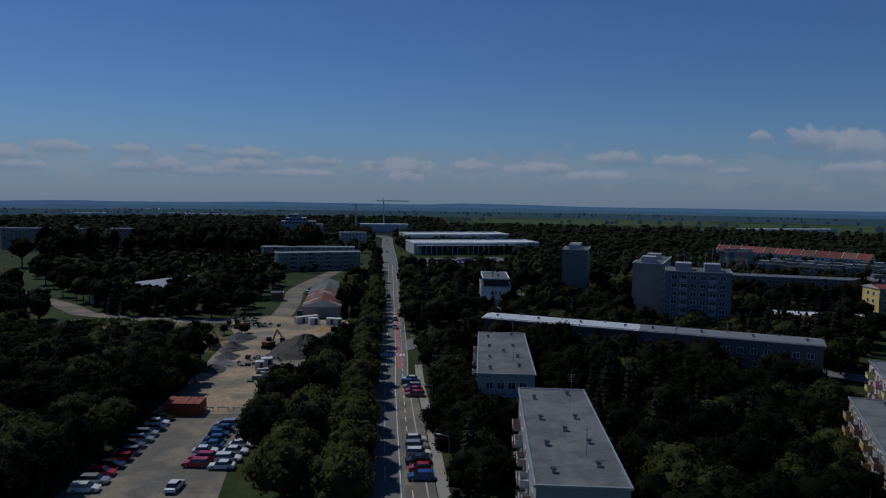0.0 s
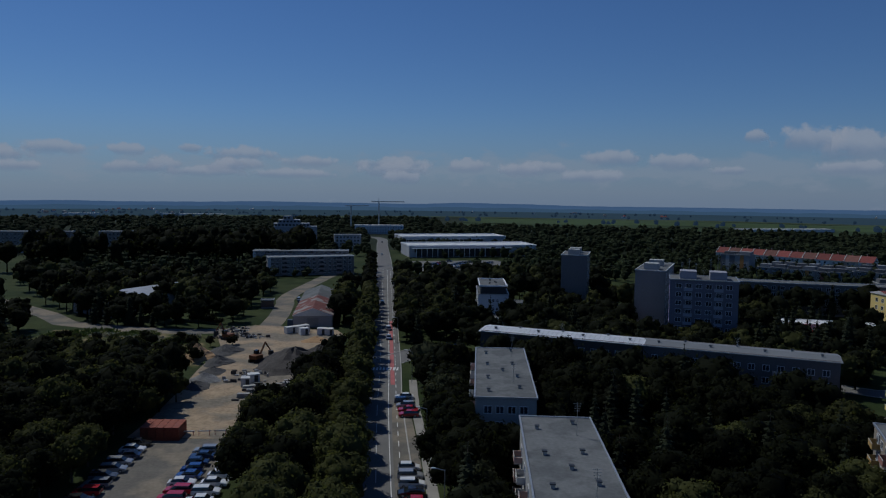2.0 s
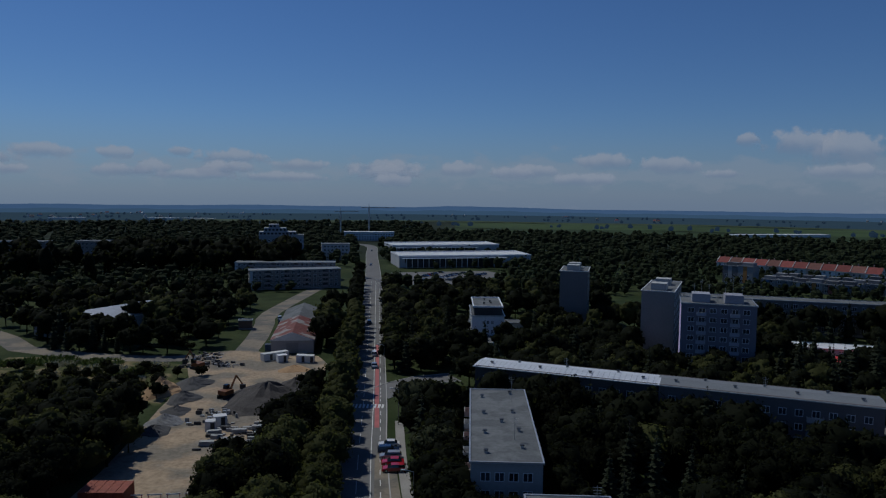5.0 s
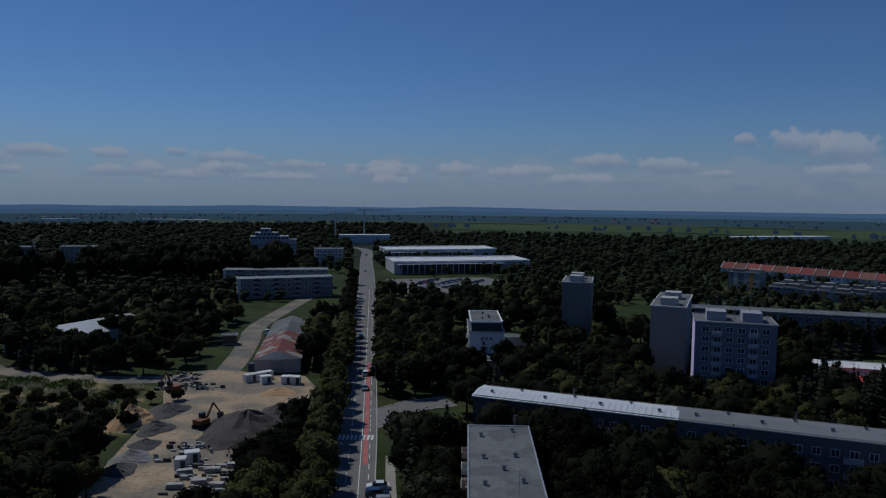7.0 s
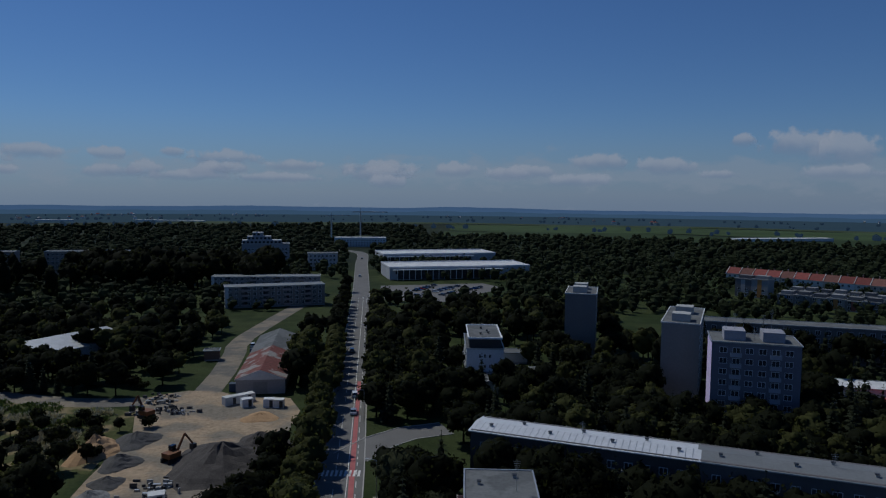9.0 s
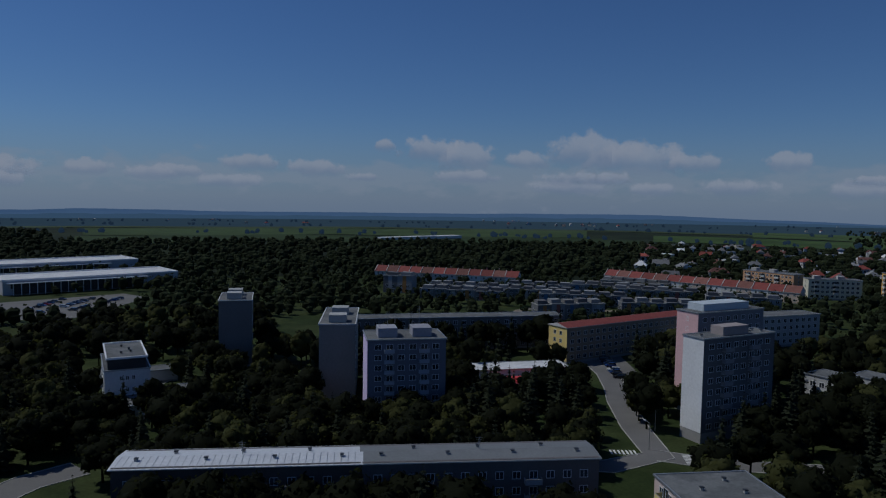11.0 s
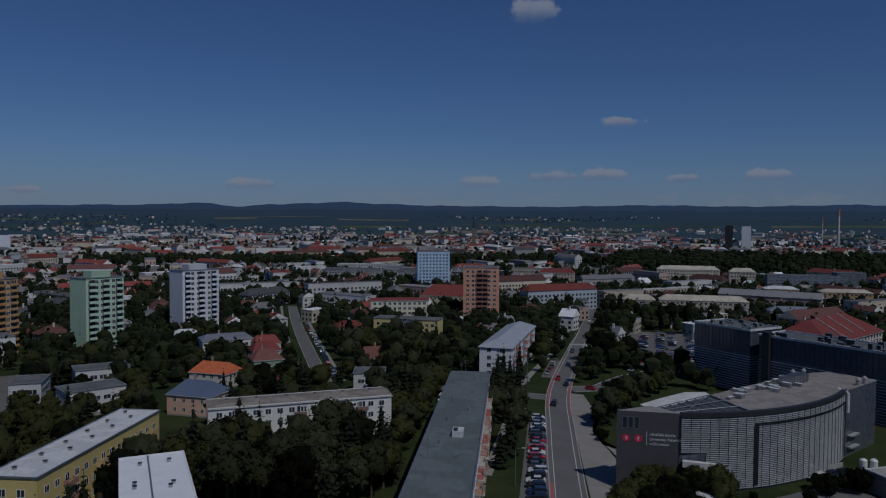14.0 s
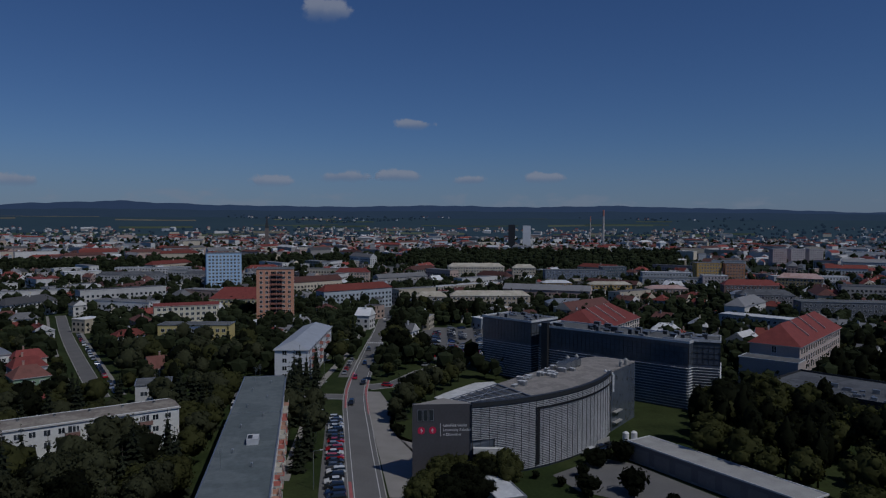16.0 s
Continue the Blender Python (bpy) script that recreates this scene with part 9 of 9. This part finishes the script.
def cloud_material():
    """Thin white clouds and haze of a far sky; clear above."""
    m = bpy.data.materials.new("cloud_bank")
    m.use_nodes = True
    n, l = m.node_tree.nodes, m.node_tree.links
    n.clear()
    out = n.new("ShaderNodeOutputMaterial")
    geo = n.new("ShaderNodeNewGeometry")
    mp = n.new("ShaderNodeMapping")
    mp.inputs["Scale"].default_value = (1.0, 1.0, 2.4)
    l.new(geo.outputs["Position"], mp.inputs["Vector"])
    nz, big = n.new("ShaderNodeTexNoise"), n.new("ShaderNodeTexNoise")
    nz.inputs["Scale"].default_value, nz.inputs["Detail"].default_value, nz.inputs["Roughness"].default_value = 0.0042, 8, 0.55
    big.inputs["Scale"].default_value, big.inputs["Detail"].default_value = 0.0011, 2
    l.new(mp.outputs[0], nz.inputs["Vector"])
    l.new(geo.outputs["Position"], big.inputs["Vector"])
    sep = n.new("ShaderNodeSeparateXYZ")
    l.new(geo.outputs["Position"], sep.inputs[0])
    band = n.new("ShaderNodeValToRGB")
    z = n.new("ShaderNodeMapRange")
    z.inputs["From Min"].default_value, z.inputs["From Max"].default_value = -100, 700
    l.new(sep.outputs["Z"], z.inputs["Value"])
    l.new(z.outputs[0], band.inputs["Fac"])
    el = band.color_ramp.elements
    el[0].position, el[0].color = 0.20, (0.25, 0.25, 0.25, 1)
    el[1].position, el[1].color = 0.95, (0, 0, 0, 1)
    for p, v in ((0.36, 0.62), (0.44, 0.55), (0.55, 0.30), (0.68, 0.16)):
        e = el.new(p)
        e.color = (v, v, v, 1)
    s1 = n.new("ShaderNodeMath")
    s1.operation = "ADD"
    l.new(nz.outputs["Fac"], s1.inputs[0])
    l.new(band.outputs[0], s1.inputs[1])
    s2 = n.new("ShaderNodeMath")
    s2.operation = "MULTIPLY_ADD"
    s2.inputs[1].default_value = 0.55
    l.new(big.outputs["Fac"], s2.inputs[0])
    l.new(s1.outputs[0], s2.inputs[2])
    side = n.new("ShaderNodeMapRange")
    side.inputs["From Min"].default_value, side.inputs["From Max"].default_value = -4000, 2500
    side.inputs["To Min"].default_value, side.inputs["To Max"].default_value = -0.15, 0.03
    l.new(sep.outputs["Y"], side.inputs["Value"])
    s3 = n.new("ShaderNodeMath")
    s3.operation = "ADD"
    l.new(s2.outputs[0], s3.inputs[0])
    l.new(side.outputs[0], s3.inputs[1])
    cl = n.new("ShaderNodeMapRange")
    cl.interpolation_type = "SMOOTHSTEP"
    cl.inputs["From Min"].default_value, cl.inputs["From Max"].default_value = 1.19, 1.42
    cl.inputs["To Max"].default_value = 0.38
    l.new(s3.outputs[0], cl.inputs["Value"])
    hz = n.new("ShaderNodeMapRange")
    hz.interpolation_type = "SMOOTHSTEP"
    hz.inputs["From Min"].default_value, hz.inputs["From Max"].default_value = 620, -120
    hz.inputs["To Max"].default_value = 0.75
    l.new(sep.outputs["Z"], hz.inputs["Value"])
    em1, em2, tr = n.new("ShaderNodeEmission"), n.new("ShaderNodeEmission"), n.new("ShaderNodeBsdfTransparent")
    em1.inputs["Color"].default_value = CLOUDC
    em2.inputs["Color"].default_value = HAZEC
    mx1, mx2 = n.new("ShaderNodeMixShader"), n.new("ShaderNodeMixShader")
    l.new(hz.outputs[0], mx1.inputs[0])
    l.new(tr.outputs[0], mx1.inputs[1])
    l.new(em2.outputs[0], mx1.inputs[2])
    l.new(cl.outputs[0], mx2.inputs[0])
    l.new(mx1.outputs[0], mx2.inputs[1])
    l.new(em1.outputs[0], mx2.inputs[2])
    l.new(mx2.outputs[0], out.inputs["Surface"])
    return m


CLOUDC = (0.52, 0.54, 0.61, 1)
HAZEC = (0.30, 0.37, 0.53, 1)
f = Form()
for j in range(160):
    a, b = 2 * math.pi * j / 160, 2 * math.pi * (j + 1) / 160
    for z0, z1 in ((-140, 200), (200, 700)):
        f.quad((4860 * math.cos(a), 60 + 4860 * math.sin(a), z0), (4860 * math.cos(b), 60 + 4860 * math.sin(b), z0), (4860 * math.cos(b), 60 + 4860 * math.sin(b), z1), (4860 * math.cos(a), 60 + 4860 * math.sin(a), z1))
tagged(part("backdrop", f, [cloud_material()]), "hazy far sky with a bank of thin clouds", "sky", kind="structure")


def puff_material():
    """A fair-weather cloud: crisp billowing top painted bright, soft base with shade painted in, melting into the haze.
    """
    m = bpy.data.materials.new("cumulus")
    m.use_nodes = True
    n, l = m.node_tree.nodes, m.node_tree.links
    n.clear()

    def node(kind, op=None, **values):
        q = n.new(kind)
        if op:
            q.operation = op
        for key, v in values.items():
            q.inputs[int(key[1:])].default_value = v
        return q

    def curve(value, lo, hi, to):
        q = n.new("ShaderNodeMapRange")
        q.interpolation_type = "SMOOTHSTEP"
        q.inputs["From Min"].default_value, q.inputs["From Max"].default_value, q.inputs["To Max"].default_value = lo, hi, to
        l.new(value, q.inputs["Value"])
        return q.outputs[0]

    out, tc, geo = n.new("ShaderNodeOutputMaterial"), n.new("ShaderNodeTexCoord"), n.new("ShaderNodeNewGeometry")
    sep = n.new("ShaderNodeSeparateXYZ")
    l.new(tc.outputs["Object"], sep.inputs[0])
    flat = node("ShaderNodeVectorMath", "MULTIPLY", i1=(1, 0, 1))
    l.new(tc.outputs["Object"], flat.inputs[0])
    ln = node("ShaderNodeVectorMath", "LENGTH")
    l.new(flat.outputs[0], ln.inputs[0])
    stretch = node("ShaderNodeVectorMath", "MULTIPLY", i1=(1, 1, 1.0))
    l.new(geo.outputs["Position"], stretch.inputs[0])
    nz = n.new("ShaderNodeTexNoise")
    nz.inputs["Scale"].default_value, nz.inputs["Detail"].default_value, nz.inputs["Roughness"].default_value = 0.0085, 8, 0.58
    l.new(stretch.outputs[0], nz.inputs["Vector"])
    body = node("ShaderNodeMath", "MULTIPLY_ADD", i1=-0.60, i2=0.17)
    l.new(ln.outputs["Value"], body.inputs[0])
    tot = node("ShaderNodeMath", "ADD")
    l.new(body.outputs[0], tot.inputs[0])
    l.new(nz.outputs["Fac"], tot.inputs[1])
    al = node("ShaderNodeMath", "MULTIPLY")
    l.new(curve(tot.outputs[0], 0.15, 0.36, 0.78), al.inputs[0])
    l.new(curve(sep.outputs["Z"], -0.95, 0.15, 1.0), al.inputs[1])
    lit = node("ShaderNodeMath", "MULTIPLY_ADD", i1=0.9)
    l.new(nz.outputs["Fac"], lit.inputs[0])
    l.new(sep.outputs["Z"], lit.inputs[2])
    tone = n.new("ShaderNodeMix")
    tone.data_type = "RGBA"
    tone.inputs["A"].default_value, tone.inputs["B"].default_value = (0.36, 0.42, 0.56, 1), PUFFC
    l.new(curve(lit.outputs[0], 0.0, 0.9, 1.0), tone.inputs["Factor"])
    em, tr, mx = n.new("ShaderNodeEmission"), n.new("ShaderNodeBsdfTransparent"), n.new("ShaderNodeMixShader")
    l.new(tone.outputs["Result"], em.inputs["Color"])
    l.new(al.outputs[0], mx.inputs[0])
    l.new(tr.outputs[0], mx.inputs[1])
    l.new(em.outputs[0], mx.inputs[2])
    l.new(mx.outputs[0], out.inputs["Surface"])
    return m


PUFFC = (0.60, 0.61, 0.68, 1)
PUFF = puff_material()
_rng = random.Random(5)
# heading, height of the top, half width, half height, all in degrees
_sky = [(-23.9, 4.75, 1.0, 0.55), (-27.4, 4.85, 2.6, 1.0), (-30.6, 4.5, 2.4, 1.2), (-40.2, 5.4, 3.6, 1.5), (-43.6, 4.6, 4.0, 1.3), (-35.2, 3.85, 1.8, 0.7), (-47.8, 3.8, 2.6, 0.8), (-54.2, 3.85, 1.8, 0.8), (-59.2, 2.2, 0.9, 0.35),
        (-13.8, 3.3, 2.6, 0.7), (-18.4, 3.1, 2.6, 0.8), (-7.8, 2.45, 2.6, 0.6), (-2.4, 2.5, 2.0, 0.6), (3.9, 2.6, 3.4, 0.6), (15.6, 3.2, 2.8, 0.6), (19.3, 3.45, 0.9, 0.5), (23.6, 3.2, 1.6, 0.5), (28.6, 3.3, 2.0, 0.6), (31.7, 2.75, 2.0, 0.6),
        (10.2, 2.6, 2.2, 0.5), (-81.4, 2.3, 0.9, 0.35), (-95, 1.7, 1.0, 0.3), (-117.2, 9.3, 2.0, 0.40), (-120.4, 7.8, 2.0, 0.40), (-109.6, 2.8, 1.7, 0.40), (-108, 3.1, 0.7, 0.25), (-172.3, 17.3, 2.2, 1.0), (-179.4, 8.3, 1.5, 0.45),
        (-174.0, 4.2, 2.4, 0.5), (-178.0, 4.3, 2.0, 0.5), (170.3, 4.1, 2.0, 0.45), (-168.1, 3.7, 1.6, 0.45), (176, 3.9, 1.4, 0.4), (-150.5, 3.4, 2.2, 0.5), (-135, 2.4, 1.0, 0.3), (-127, 2.5, 0.9, 0.3), (-74, 2.4, 0.8, 0.3)]
_sky += [(_rng.uniform(-60, 42), _rng.uniform(1.5, 2.5), _rng.uniform(1.6, 3.4), _rng.uniform(0.4, 0.7)) for _k in range(22)]
for _k, (_a, _e, _w, _h) in enumerate(_sky):
    f = Form()
    f.quad((-1, 0, -1), (1, 0, -1), (1, 0, 1), (-1, 0, 1))
    _r = 4820 - 0.7 * _k
    x, y = far_spot(_r, _a)
    ob = part("cloud", f, [PUFF], m=Matrix.LocRotScale((x, y, 56 + _r * math.tan(radians(_e - _h * 1.05))), Euler((0, 0, radians(_a))), (_r * radians(_w * 1.2), 1, _r * radians(_h * 1.35))))
    tagged(ob, "small white cumulus cloud far off", "cloud", kind="structure")
